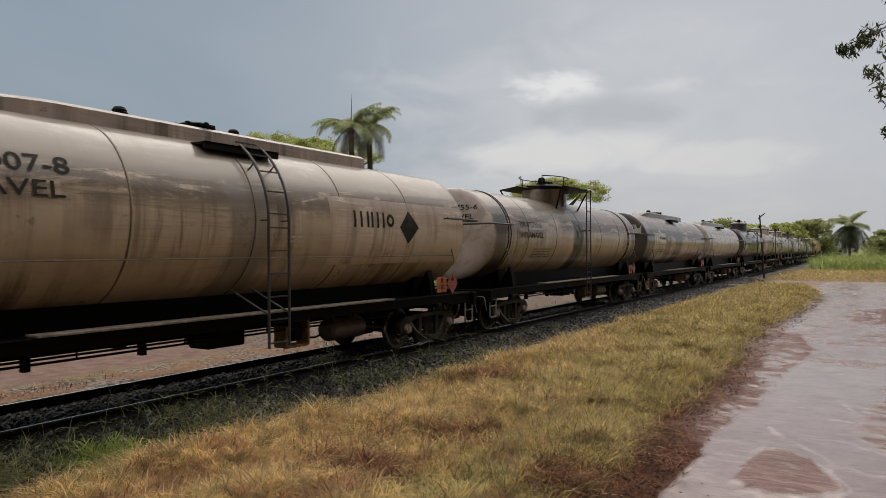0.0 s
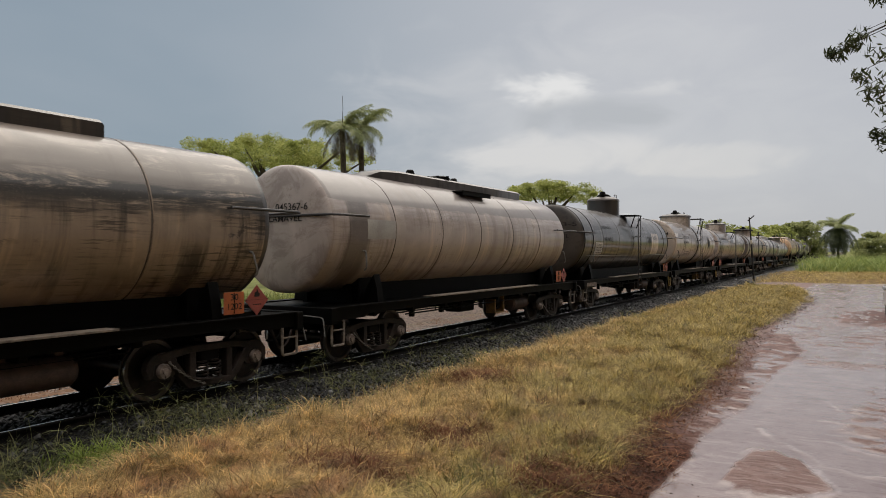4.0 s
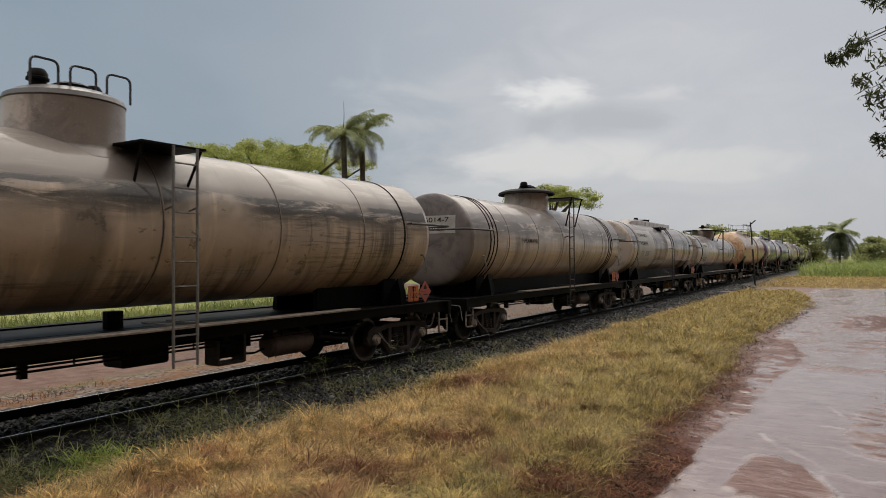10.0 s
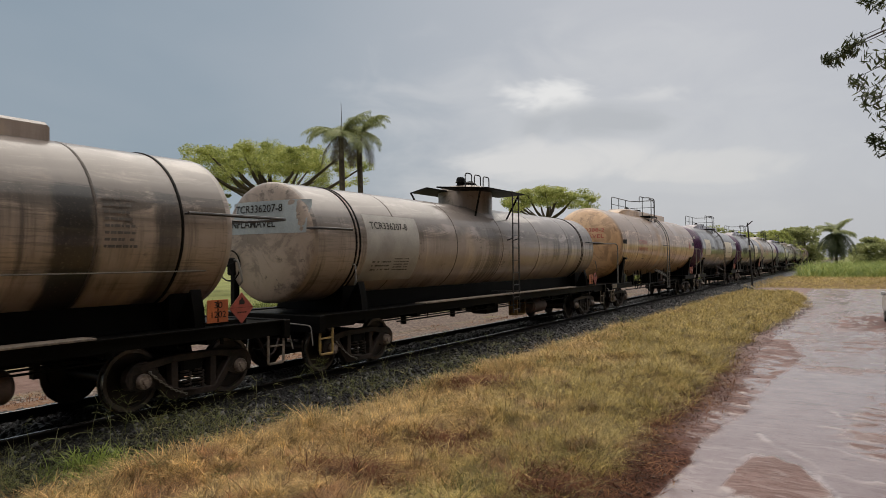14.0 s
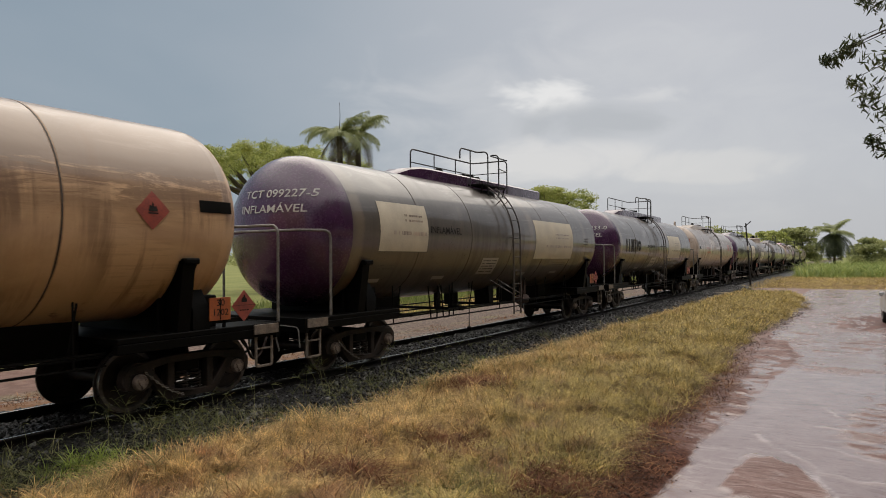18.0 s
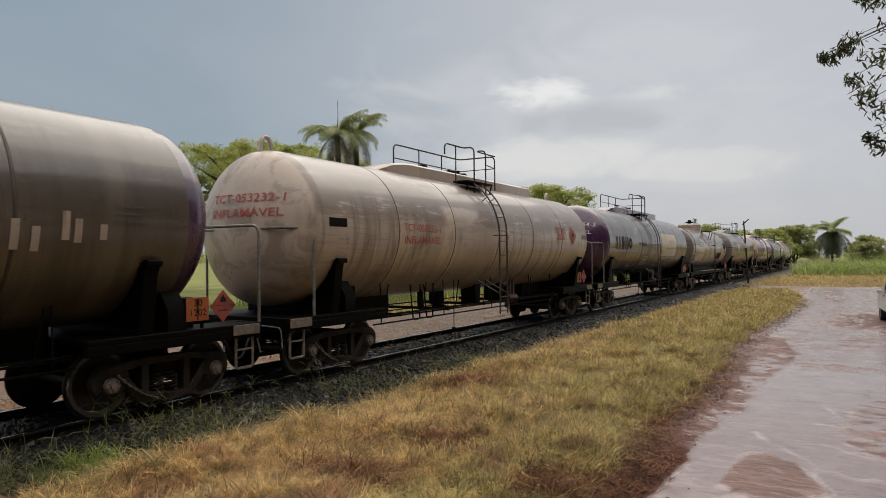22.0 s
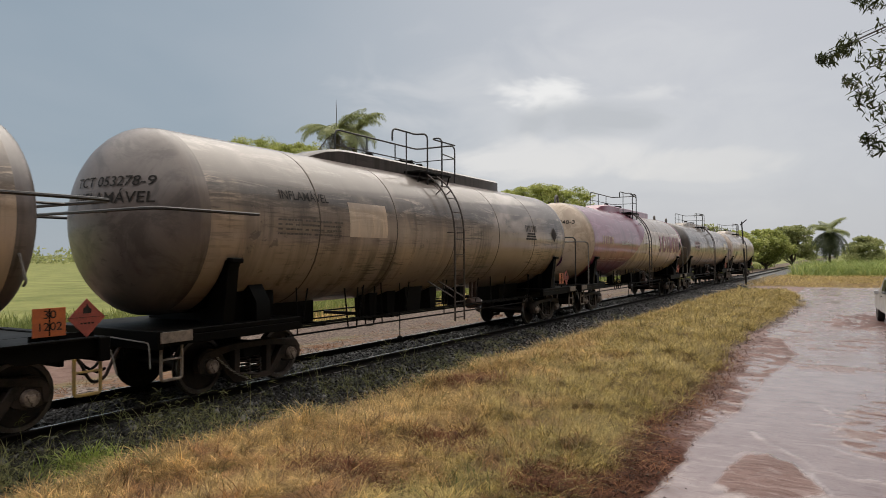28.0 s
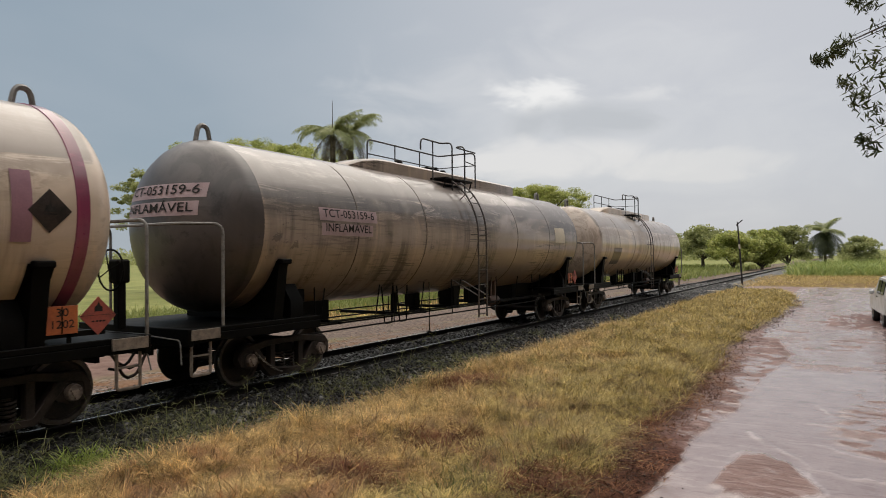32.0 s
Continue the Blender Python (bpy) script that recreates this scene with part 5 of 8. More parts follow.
def parked_car(x, y):
    ob = tagged(new("car"), "white station wagon parked on the muddy road", "car")
    ob.matrix_basis = pose(x, y, float(height(np.array([x]), np.array([y]))[0]) - 0.01, 0, 0, 4.0)
    side = [(-2.25, 0.42), (-2.28, 0.95), (-2.18, 1.10), (-2.05, 1.62), (-1.7, 1.78), (0.25, 1.80), (1.0, 1.18), (2.1, 1.02), (2.3, 0.85), (2.3, 0.42)]
    bm = bmesh.new()
    prism(bm, side, "x", -0.86, 0.86)
    for v in bm.verts:
        if v.co.z > 1.3:
            v.co.x *= 0.84
        elif v.co.z > 1.05:
            v.co.x *= 0.98
    bmesh.ops.bevel(bm, geom=list(bm.edges), offset=0.06, segments=3, affect="EDGES")
    body = part("body", bm, M_WHITE, ob)
    for sx in (-1, 1):
        for a, b in (((-1.75, 1.16), (-0.95, 1.64)), ((-0.85, 1.16), (0.05, 1.66))):
            bm = bmesh.new()
            prism(bm, [(a[0] + 0.05, a[1]), (b[0], a[1]), (b[0] - 0.03, b[1]), (a[0] + 0.08, b[1])], "x", sx * 0.80, sx * 0.868)
            for v in bm.verts:
                if v.co.z > 1.4:
                    v.co.x *= 0.885
            part("side_window", bm, M_GLASSD, ob)
        bm = box(bmesh.new(), sx * 0.90, sx * 1.06, 0.42, 0.56, 1.10, 1.26, 0.04)
        part("mirror", bm, M_WHITE, ob)
        part("tail_lamp", box(bmesh.new(), sx * 0.62, sx * 0.84, -2.30, -2.18, 0.98, 1.22, 0.02), M_TAIL, ob)
        part("door_handle", box(bmesh.new(), sx * 0.86, sx * 0.895, -0.15, 0.05, 1.02, 1.06, 0.01), M_BLACK, ob)
        for yy in (-1.45, 1.45):
            wheel = new("wheel")
            wheel.parent = ob
            wheel.matrix_basis = pose(sx * 0.74, yy, 0.34)
            part("tyre", spun(bmesh.new(), [(0.20, -0.11), (0.31, -0.12), (0.345, -0.07), (0.345, 0.07), (0.31, 0.12), (0.20, 0.11)], 26, "x"), M_TYRE, wheel)
            part("rim", spun(bmesh.new(), [(0.0, sx * 0.07), (0.12, sx * 0.08), (0.20, sx * 0.115), (0.215, sx * 0.10)], 20, "x"), M_RIM, wheel)
    bm = bmesh.new()
    prism(bm, [(-0.62, 1.16), (0.62, 1.16), (0.54, 1.58), (-0.54, 1.58)], "y", -2.22, -2.17)
    for v in bm.verts:
        v.co.y += (v.co.z - 1.16) * 0.24
    part("rear_window", bm, M_GLASSD, ob)
    part("bumper", box(bmesh.new(), -0.84, 0.84, -2.38, -2.2, 0.42, 0.68, 0.04), M_WHITE, ob)


parked_car(2.02, 30.5)

# ---- the tank wagons ----
# In a wagon's own space y runs from its leading coupler back, x towards the road, z up from the rail.
AXLE, WR = 1.8, 0.46


def bogie_meshes():
    """The shared meshes of a three-piece bogie, about its centre at rail level."""
    out = {}
    bm = bmesh.new()
    spun(bm, [(0.0, 0.60), (0.075, 0.62), (0.075, 0.70), (0.20, 0.73), (0.385, 0.745), (0.40, 0.80), (0.455, 0.802), (0.46, 0.745), (0.49, 0.742), (0.49, 0.715), (0.44, 0.70), (0.39, 0.70), (0.36, 0.72), (0.20, 0.70), (0.12, 0.66), (0.09, 0.55), (0.08, 0.0)], 26, "x")
    spun(bm, [(0.0, -0.60), (0.075, -0.62), (0.075, -0.70), (0.20, -0.73), (0.385, -0.745), (0.40, -0.80), (0.455, -0.802), (0.46, -0.745), (0.49, -0.742), (0.49, -0.715), (0.44, -0.70), (0.39, -0.70), (0.36, -0.72), (0.20, -0.70), (0.12, -0.66), (0.09, -0.55), (0.08, 0.0)], 26, "x")
    out["wheelset"] = bm
    bm = bmesh.new()
    h = AXLE / 2
    # side frame: arched top chord, sagging bottom chord, two columns and the pedestals
    top = [(-h - 0.24, 0.36), (-h - 0.25, 0.58), (-h - 0.14, 0.70), (-0.45, 0.78), (0.45, 0.78), (h + 0.14, 0.70), (h + 0.25, 0.58), (h + 0.24, 0.36), (h + 0.16, 0.40), (h + 0.14, 0.57), (h - 0.10, 0.61), (0.42, 0.67), (-0.42, 0.67), (-h + 0.10, 0.61), (-h - 0.14, 0.57), (-h - 0.16, 0.40)]
    prism(bm, top, "x", -0.075, 0.075)
    low = [(-h + 0.20, 0.64), (-h + 0.04, 0.62), (-0.50, 0.18), (-0.42, 0.12), (0.42, 0.12), (0.50, 0.18), (h - 0.04, 0.62), (h - 0.20, 0.64), (0.38, 0.22), (-0.38, 0.22)]
    prism(bm, low, "x", -0.07, 0.07)
    for s in (-1, 1):
        prism(bm, [(s * h + 0.27 * math.cos(a), 0.50 + (0.25 if math.sin(a) > 0 else 0.19) * math.sin(a)) for a in [2 * math.pi * k / 14 for k in range(14)]], "x", -0.085, 0.06)
        box(bm, -0.065, 0.065, s * 0.36 - 0.06, s * 0.36 + 0.06, 0.18, 0.70, 0.01)
    bmesh.ops.bevel(bm, geom=[e for e in bm.edges if e.calc_length() > 0.10 and e.is_manifold and e.calc_face_angle(0) > 0.9], offset=0.012, segments=1, affect="EDGES")
    out["side_frame"] = bm
    bm = bmesh.new()
    pts = [(0.075 * math.cos(a), 0.085 * math.sin(a), 0.25 + 0.26 * a / (2 * math.pi * 5)) for a in [i * 2 * math.pi / 9 for i in range(46)]]
    tube(bm, pts, 0.018, 5)
    out["spring"] = bm
    bm = bmesh.new()
    spun(bm, [(0.0, 0.13), (0.05, 0.13), (0.055, 0.115), (0.10, 0.11), (0.115, 0.08), (0.12, -0.10), (0.0, -0.10)], 16, "x")
    for k in range(3):
        a = k * 2.094 + 0.5
        spun(bm, [(0.0, 0.135), (0.017, 0.135), (0.02, 0.11)], 6, "x", 0, 0.068 * math.cos(a), 0.068 * math.sin(a))
    out["axle_cap"] = bm
    bm = bmesh.new()
    box(bm, -1.02, 1.02, -0.20, 0.20, 0.48, 0.76, 0.03)
    box(bm, -0.35, 0.35, -0.26, 0.26, 0.74, 0.90, 0.03)
    for s in (-1, 1):
        box(bm, -0.80, 0.80, s * 0.52 - 0.05, s * 0.52 + 0.05, 0.30, 0.40, 0.01)
        box(bm, -0.80, -0.66, s * 0.40 - 0.05, s * 0.40 + 0.07, 0.32, 0.60, 0.02)
        box(bm, 0.66, 0.80, s * 0.40 - 0.05, s * 0.40 + 0.07, 0.32, 0.60, 0.02)
    out["bolster"] = bm
    bm = bmesh.new()
    tube(bm, [(0.09, -0.80, 0.52), (0.10, -0.55, 0.36), (0.10, -0.30, 0.26), (0.09, 0.0, 0.22)], 0.022, 5)
    out["brake_rod"] = bm
    bm = bmesh.new()
    for k in range(15):
        q = k / 14
        p = Vector((0.115, -0.82 + 0.62 * q, 0.58 - 0.40 * q - 0.05 * math.sin(math.pi * q)))
        d = Vector((0, 0.84, -0.54)) * 0.030
        s = Vector((0.016, 0.0, 0.0)) if k % 2 else Vector((0, 0.54, 0.84)) * 0.018
        tube(bm, [p - d, p + s, p + d, p - s, p - d], 0.008, 4, False)
    out["chain"] = bm
    mats = {"wheelset": M_WHEEL, "side_frame": M_RUST, "spring": M_RUST, "axle_cap": M_CAP, "bolster": M_BLACK, "brake_rod": M_RUST, "chain": M_CHAIN}
    for k, b in list(out.items()):
        me = bpy.data.meshes.new(k)
        b.normal_update()
        b.to_mesh(me)
        b.free()
        me.materials.append(mats[k])
        me.shade_smooth()
        me.set_sharp_from_angle(angle=radians(32))
        out[k] = me
    me = out["wheelset"]
    me.materials.append(M_TREAD)
    me.materials.append(M_RIMFACE)
    for p in me.polygons:
        r = math.hypot(p.center.y, p.center.z)
        if 0.40 < r < 0.47 and abs(p.center.x) > 0.745 and r > 0.44:
            p.material_index = 1
        elif 0.385 < r < 0.455 and abs(p.center.x) > 0.76:
            p.material_index = 2
    return out


BOGIE = bogie_meshes()
WHEELSETS = {-1: [], 1: []}


def add_bogie(wagon, y):
    bog = new("bogie")
    bog.parent = wagon
    bog.matrix_basis = pose(0, y, 0)
    share("bolster", BOGIE["bolster"], bog)
    for s in (-1, 1):
        w = share("wheelset", BOGIE["wheelset"], bog, pose(0, s * AXLE / 2, WR))
        WHEELSETS[s].append(w)
        turned = pose(s * 1.0, 0, 0) @ pose(0, 0, 0, 0, 0, 0 if s > 0 else 180)
        share("side_frame", BOGIE["side_frame"], bog, turned)
        for q in (-0.12, 0.12):
            share("spring", BOGIE["spring"], bog, turned @ pose(0.0, q, 0.0))
        share("brake_rod", BOGIE["brake_rod"], bog, turned @ pose(0, 0, 0))
        share("brake_chain", BOGIE["chain"], bog, turned)
        for q in (-1, 1):
            share("axle_cap", BOGIE["axle_cap"], bog, turned @ pose(0.02, q * AXLE / 2, WR))
    return bog


def arc_strip(bm, R, zc, y0, y1, a0, a1, off, n=8, ny=2, thick=0.004):
    """A thin plate that hugs the tank's side from angle a0 to a1 (0 level with the axis, up positive)."""
    rows = []
    for i in range(n + 1):
        a = a0 + (a1 - a0) * i / n
        c, s = math.cos(a), math.sin(a)
        rows.append([[bm.verts.new(((R + o) * c, y0 + (y1 - y0) * j / ny, zc + (R + o) * s)) for j in range(ny + 1)] for o in (off, off - thick - 0.006)])
    for i in range(n):
        for j in range(ny):
            a, b = rows[i][0], rows[i + 1][0]
            bm.faces.new((a[j], a[j + 1], b[j + 1], b[j]))
    return bm


def lettering(text, size, mat_name):
    cu = bpy.data.curves.new("text", "FONT")
    cu.body, cu.size, cu.align_x, cu.align_y, cu.resolution_u = text, size, "LEFT", "BOTTOM", 3
    cu.offset = size * 0.008
    ob = bpy.data.objects.new("text", cu)
    scene.collection.objects.link(ob)
    bpy.context.view_layer.update()
    me = bpy.data.meshes.new_from_object(ob)
    scene.collection.objects.unlink(ob)
    bpy.data.objects.remove(ob)
    bpy.data.curves.remove(cu)
    bm = bmesh.new()
    bm.from_mesh(me)
    bpy.data.meshes.remove(me)
    bmesh.ops.triangulate(bm, faces=bm.faces)
    for _ in range(2):
        es = [e for e in bm.edges if e.calc_length() > size * 0.45]
        if es:
            bmesh.ops.subdivide_edges(bm, edges=es, cuts=1)
    return bm


class Tank:
    """What is needed to lay things on one tank's skin."""

    def __init__(self, R, zc, y0, y1, hd, p=2.0):
        self.R, self.zc, self.y0, self.y1, self.hd, self.p = R, zc, y0, y1, hd, p

    def angle(self, z):
        return math.asin(max(-1, min(1, (z - self.zc) / self.R)))

    def side(self, y, up, off=0.012):
        """A point of the road-facing side: up is measured along the skin from the axis's level."""
        a = up / self.R
        return Vector(((self.R + off) * math.cos(a), y, self.zc + (self.R + off) * math.sin(a)))

    def head(self, x, z, off=0.014):
        q = max(0.0, 1 - (math.hypot(x, z - self.zc) / self.R) ** self.p)
        return Vector((x, self.y0 - self.hd * q ** (1 / self.p) - off - 0.015, z))


def side_text(wagon, tk, text, y, z, size, mat, width=None):
    bm = lettering(text, size, mat)
    w = max(v.co.x for v in bm.verts)
    k = (width or w) / w
    up0 = tk.angle(z) * tk.R
    for v in bm.verts:
        v.co = tk.side(y + v.co.x * k, up0 + v.co.y, 0.013)
    return part("lettering", bm, mat, wagon, "", False)


def head_text(wagon, tk, text, x, z, size, mat, width):
    bm = lettering(text, size, mat)
    w = max(v.co.x for v in bm.verts)
    for v in bm.verts:
        v.co = tk.head(x + v.co.x * width / w, z + v.co.y, 0.016)
    return part("lettering", bm, mat, wagon, "", False)


def side_patch(wagon, tk, name, y0, y1, z0, z1, mat, label="", off=0.006):
    bm = bmesh.new()
    arc_strip(bm, tk.R, tk.zc, y0, y1, tk.angle(z0), tk.angle(z1), off, max(8, int(math.degrees(tk.angle(z1) - tk.angle(z0)) / 3)), 3)
    return part(name, bm, mat, wagon, label)


def head_patch(wagon, tk, name, x0, x1, z0, z1, mat, off=0.006):
    bm = bmesh.new()
    g = [[bm.verts.new(tk.head(x0 + (x1 - x0) * i / 8, z0 + (z1 - z0) * j / 5, off)) for j in range(6)] for i in range(9)]
    for i in range(8):
        for j in range(5):
            bm.faces.new((g[i][j], g[i + 1][j], g[i + 1][j + 1], g[i][j + 1]))
    return part(name, bm, mat, wagon)


def side_bars(wagon, tk, y0, y1, z0, z1, rows, mat, seed=0):
    """Small writing that cannot be read: short bars in rows."""
    rng = random.Random(seed)
    bm = bmesh.new()
    for r in range(rows):
        za = z0 + (z1 - z0) * (r + 0.28) / rows
        zb = z0 + (z1 - z0) * (r + 0.68) / rows
        y = y0
        while y < y1 - 0.05:
            w = rng.uniform(0.03, 0.11)
            arc_strip(bm, tk.R, tk.zc, y, min(y1, y + w), tk.angle(za), tk.angle(zb), 0.013, 3, 1)
            y += w + (rng.uniform(0.012, 0.02) if rng.random() < 0.8 else 0.08)
    return tagged(part("small_print", bm, M_PRINT if mat is M_BLKTXT else mat, wagon, "", False), kind="stuff")


def diamond(wagon, tk, y, z, r, mat, mark=M_BLKTXT):
    bm = bmesh.new()
    n = 6
    up0 = tk.angle(z) * tk.R
    g = [[bm.verts.new(tk.side(y + (i - j) / n * r, up0 + ((i + j) / n - 1) * r, 0.014)) for j in range(n + 1)] for i in range(n + 1)]
    for i in range(n):
        for j in range(n):
            bm.faces.new((g[i][j], g[i][j + 1], g[i + 1][j + 1], g[i + 1][j]))
    d = part("hazard_diamond", bm, mat, wagon)
    bm = bmesh.new()
    q = [(-0.28, -0.05), (0.28, -0.05), (0.20, 0.22), (0.06, 0.18), (0.0, 0.46), (-0.10, 0.22), (-0.2, 0.26)]
    bm.faces.new([bm.verts.new(tk.side(y + a * r, up0 + b * r, 0.020)) for a, b in q][::1])
    q = [(-0.3, -0.18), (0.3, -0.18), (0.3, -0.11), (-0.3, -0.11)]
    bm.faces.new([bm.verts.new(tk.side(y + a * r, up0 + b * r, 0.020)) for a, b in q])
    part("flame_mark", bm, mark, d, "", False)


def plates(wagon, y, z, x=1.14):
    """The orange number plate and the red diamond on a bracket over the end sill."""
    br = part("placard_bracket", box(box(bmesh.new(), x - 0.05, x - 0.02, y - 0.62, y + 0.22, z - 0.05, z + 0.02), x - 0.05, x - 0.02, y - 0.3, y - 0.25, z - 0.35, z), M_BLACK, wagon)
    p = part("orange_plate", box(bmesh.new(), x, x + 0.012, y - 0.60, y - 0.18, z, z + 0.36, 0.003), M_ORANGE, wagon)
    part("plate_hinge", box(bmesh.new(), x + 0.012, x + 0.018, y - 0.398, y - 0.382, z + 0.01, z + 0.35), M_BLACK, p)
    for text, z_, w_ in (("30", z + 0.20, 0.17), ("1202", z + 0.05, 0.32)):
        bm = lettering(text, 0.145, M_BLKTXT)
        w = max(v.co.x for v in bm.verts)
        for v in bm.verts:
            v.co = Vector((x + 0.016, y - 0.39 - w_ / 2 + v.co.x * w_ / w, z_ + v.co.y))
        part("plate_number", bm, M_BLKTXT, p, "", False)
    bm = bmesh.new()
    r = 0.255
    prism(bm, [(y + 0.10 - r, z + 0.20), (y + 0.10, z + 0.20 - r), (y + 0.10 + r, z + 0.20), (y + 0.10, z + 0.20 + r)], "x", x, x + 0.012)
    d = part("red_diamond", bm, M_RED, wagon)
    bm = bmesh.new()
    prism(bm, [(y + 0.045, z + 0.26), (y + 0.155, z + 0.26), (y + 0.16, z + 0.31), (y + 0.13, z + 0.335), (y + 0.10, z + 0.39), (y + 0.085, z + 0.345), (y + 0.05, z + 0.325)], "x", x + 0.012, x + 0.016)
    box(bm, x + 0.012, x + 0.017, y - 0.19, y + 0.39, z + 0.212, z + 0.208)
    for q in range(4):
        box(bm, x + 0.012, x + 0.015, y + 0.01 + 0.05 * q, y + 0.045 + 0.05 * q, z + 0.12, z + 0.14)
    part("flame_mark", bm, M_BLKTXT, d)


def hatch(bm, x, y, z, r, h):
    spun(bm, [(0, h), (r * 0.7, h), (r, h * 0.75), (r, h * 0.55), (r * 1.15, h * 0.5), (r * 1.15, h * 0.38), (r * 0.85, h * 0.34), (r * 0.85, 0)], 14, "z", x, y, z)


RUNGS = {}


def rung(lad, x, y, z, half, mat):
    key = (half, mat.name)
    if key not in RUNGS:
        RUNGS[key] = part("rung", tube(bmesh.new(), [(0, -half, 0), (0, half, 0)], 0.014, 5), mat, lad)
        RUNGS[key].matrix_basis = pose(x, y, z)
        return
    share("rung", RUNGS[key].data, lad, pose(x, y, z))


def straight_ladder(wagon, y, x, z0, z1, mat, step_=0.38, half=0.22, ties=()):
    bm = bmesh.new()
    for s in (-half, half):
        tube(bm, [(x, y + s, z0), (x, y + s, z1)], 0.022, 6)
    for s in (-half, half):
        for za, xb, zb in ties:
            tube(bm, [(x, y + s, za), (xb, y + s, zb)], 0.018, 5)
    lad = part("ladder", bm, mat, wagon)
    z = z0 + 0.10
    while z < z1 - 0.05:
        rung(lad, x, y, z, half, mat)
        z += step_
    return lad


def curved_ladder(wagon, tk, y, z0, mat, reach=0.20, top=62, step_=0.38, half=0.23):
    """A ladder that stands off the side and follows the tank's shoulder to the top."""
    R = tk.R + reach
    way = [(R, tk_z) for tk_z in (z0, tk.zc - 0.4, tk.zc)] + [(R * math.cos(radians(a)), tk.zc + R * math.sin(radians(a))) for a in range(8, top + 1, 6)]
    bm = bmesh.new()
    for s in (-half, half):
        tube(bm, [(x, y + s, z) for x, z in way], 0.024, 6)
        tube(bm, [(R, y + s, z0 + 0.55), (R - 0.62, y + s - 0.25, z0 + 0.95)], 0.018, 5)
    for a in (0, 38):
        c, s = math.cos(radians(a)), math.sin(radians(a))
        for q in (-half, half):
            tube(bm, [(R * c, y + q, tk.zc + R * s), ((tk.R - 0.01) * c, y + q, tk.zc + (tk.R - 0.01) * s)], 0.014, 5)
    lad = part("ladder", bm, mat, wagon)
    z = z0 + 0.08
    while z < tk.zc:
        rung(lad, R, y, z, half, mat)
        z += step_
    a = 4.0
    while a < top:
        rung(lad, R * math.cos(radians(a)), y, tk.zc + R * math.sin(radians(a)), half, mat)
        a += math.degrees(step_ / R)
    return lad


def hump(wagon, tk, h0, h1, mat, rise=0.24, half=0.46, valves=True):
    """The long low housing along the top of a tank, with a sloping nose."""
    top = tk.zc + tk.R
    bm = bmesh.new()
    n = 7
    rings = []
    ys = [h0, h0 + 0.25, h0 + 0.6, h0 + 1.0, h0 + 1.35, h1 - 0.03, h1]
    hs = [-0.10, 0.06, 0.17, rise * 0.95, rise, rise, rise - 0.03]
    for y, r in zip(ys, hs):
        w = half * (0.6 + 0.4 * min(1, (y - h0) / 1.2))
        low = tk.zc + math.sqrt(tk.R ** 2 - w * w) - 0.05
        rings.append([bm.verts.new(p) for p in ((-w, y, low), (-w, y, max(low + 0.01, top + r - 0.05)), (-w + 0.07, y, max(low + 0.02, top + r)), (w - 0.07, y, max(low + 0.02, top + r)), (w, y, max(low + 0.01, top + r - 0.05)), (w, y, low))])
    for a, b in zip(rings, rings[1:]):
        for k in range(5):
            bm.faces.new((a[k], a[k + 1], b[k + 1], b[k]))
    bm.faces.new(rings[-1])
    bm.faces.new(rings[0][::-1])
    bmesh.ops.recalc_face_normals(bm, faces=bm.faces)
    box_ = part("top_housing", bm, mat, wagon)
    if valves:
        ym = (tk.y0 + tk.y1) / 2
        for y, r, h in ((ym - 1.5, 0.11, 0.17), (ym - 0.1, 0.30, 0.13), (ym + 0.75, 0.10, 0.15)):
            bm = bmesh.new()
            hatch(bm, 0, y, top + rise - 0.01, r, h)
            if r > 0.2:
                for k in range(6):
                    a = k * 1.047
                    box(bm, 0.30 * math.cos(a) - 0.03, 0.30 * math.cos(a) + 0.03, y + 0.30 * math.sin(a) - 0.03, y + 0.30 * math.sin(a) + 0.03, top + rise, top + rise + 0.11)
            part("manhole" if r > 0.2 else "valve", bm, M_BLACK, wagon)
    return box_


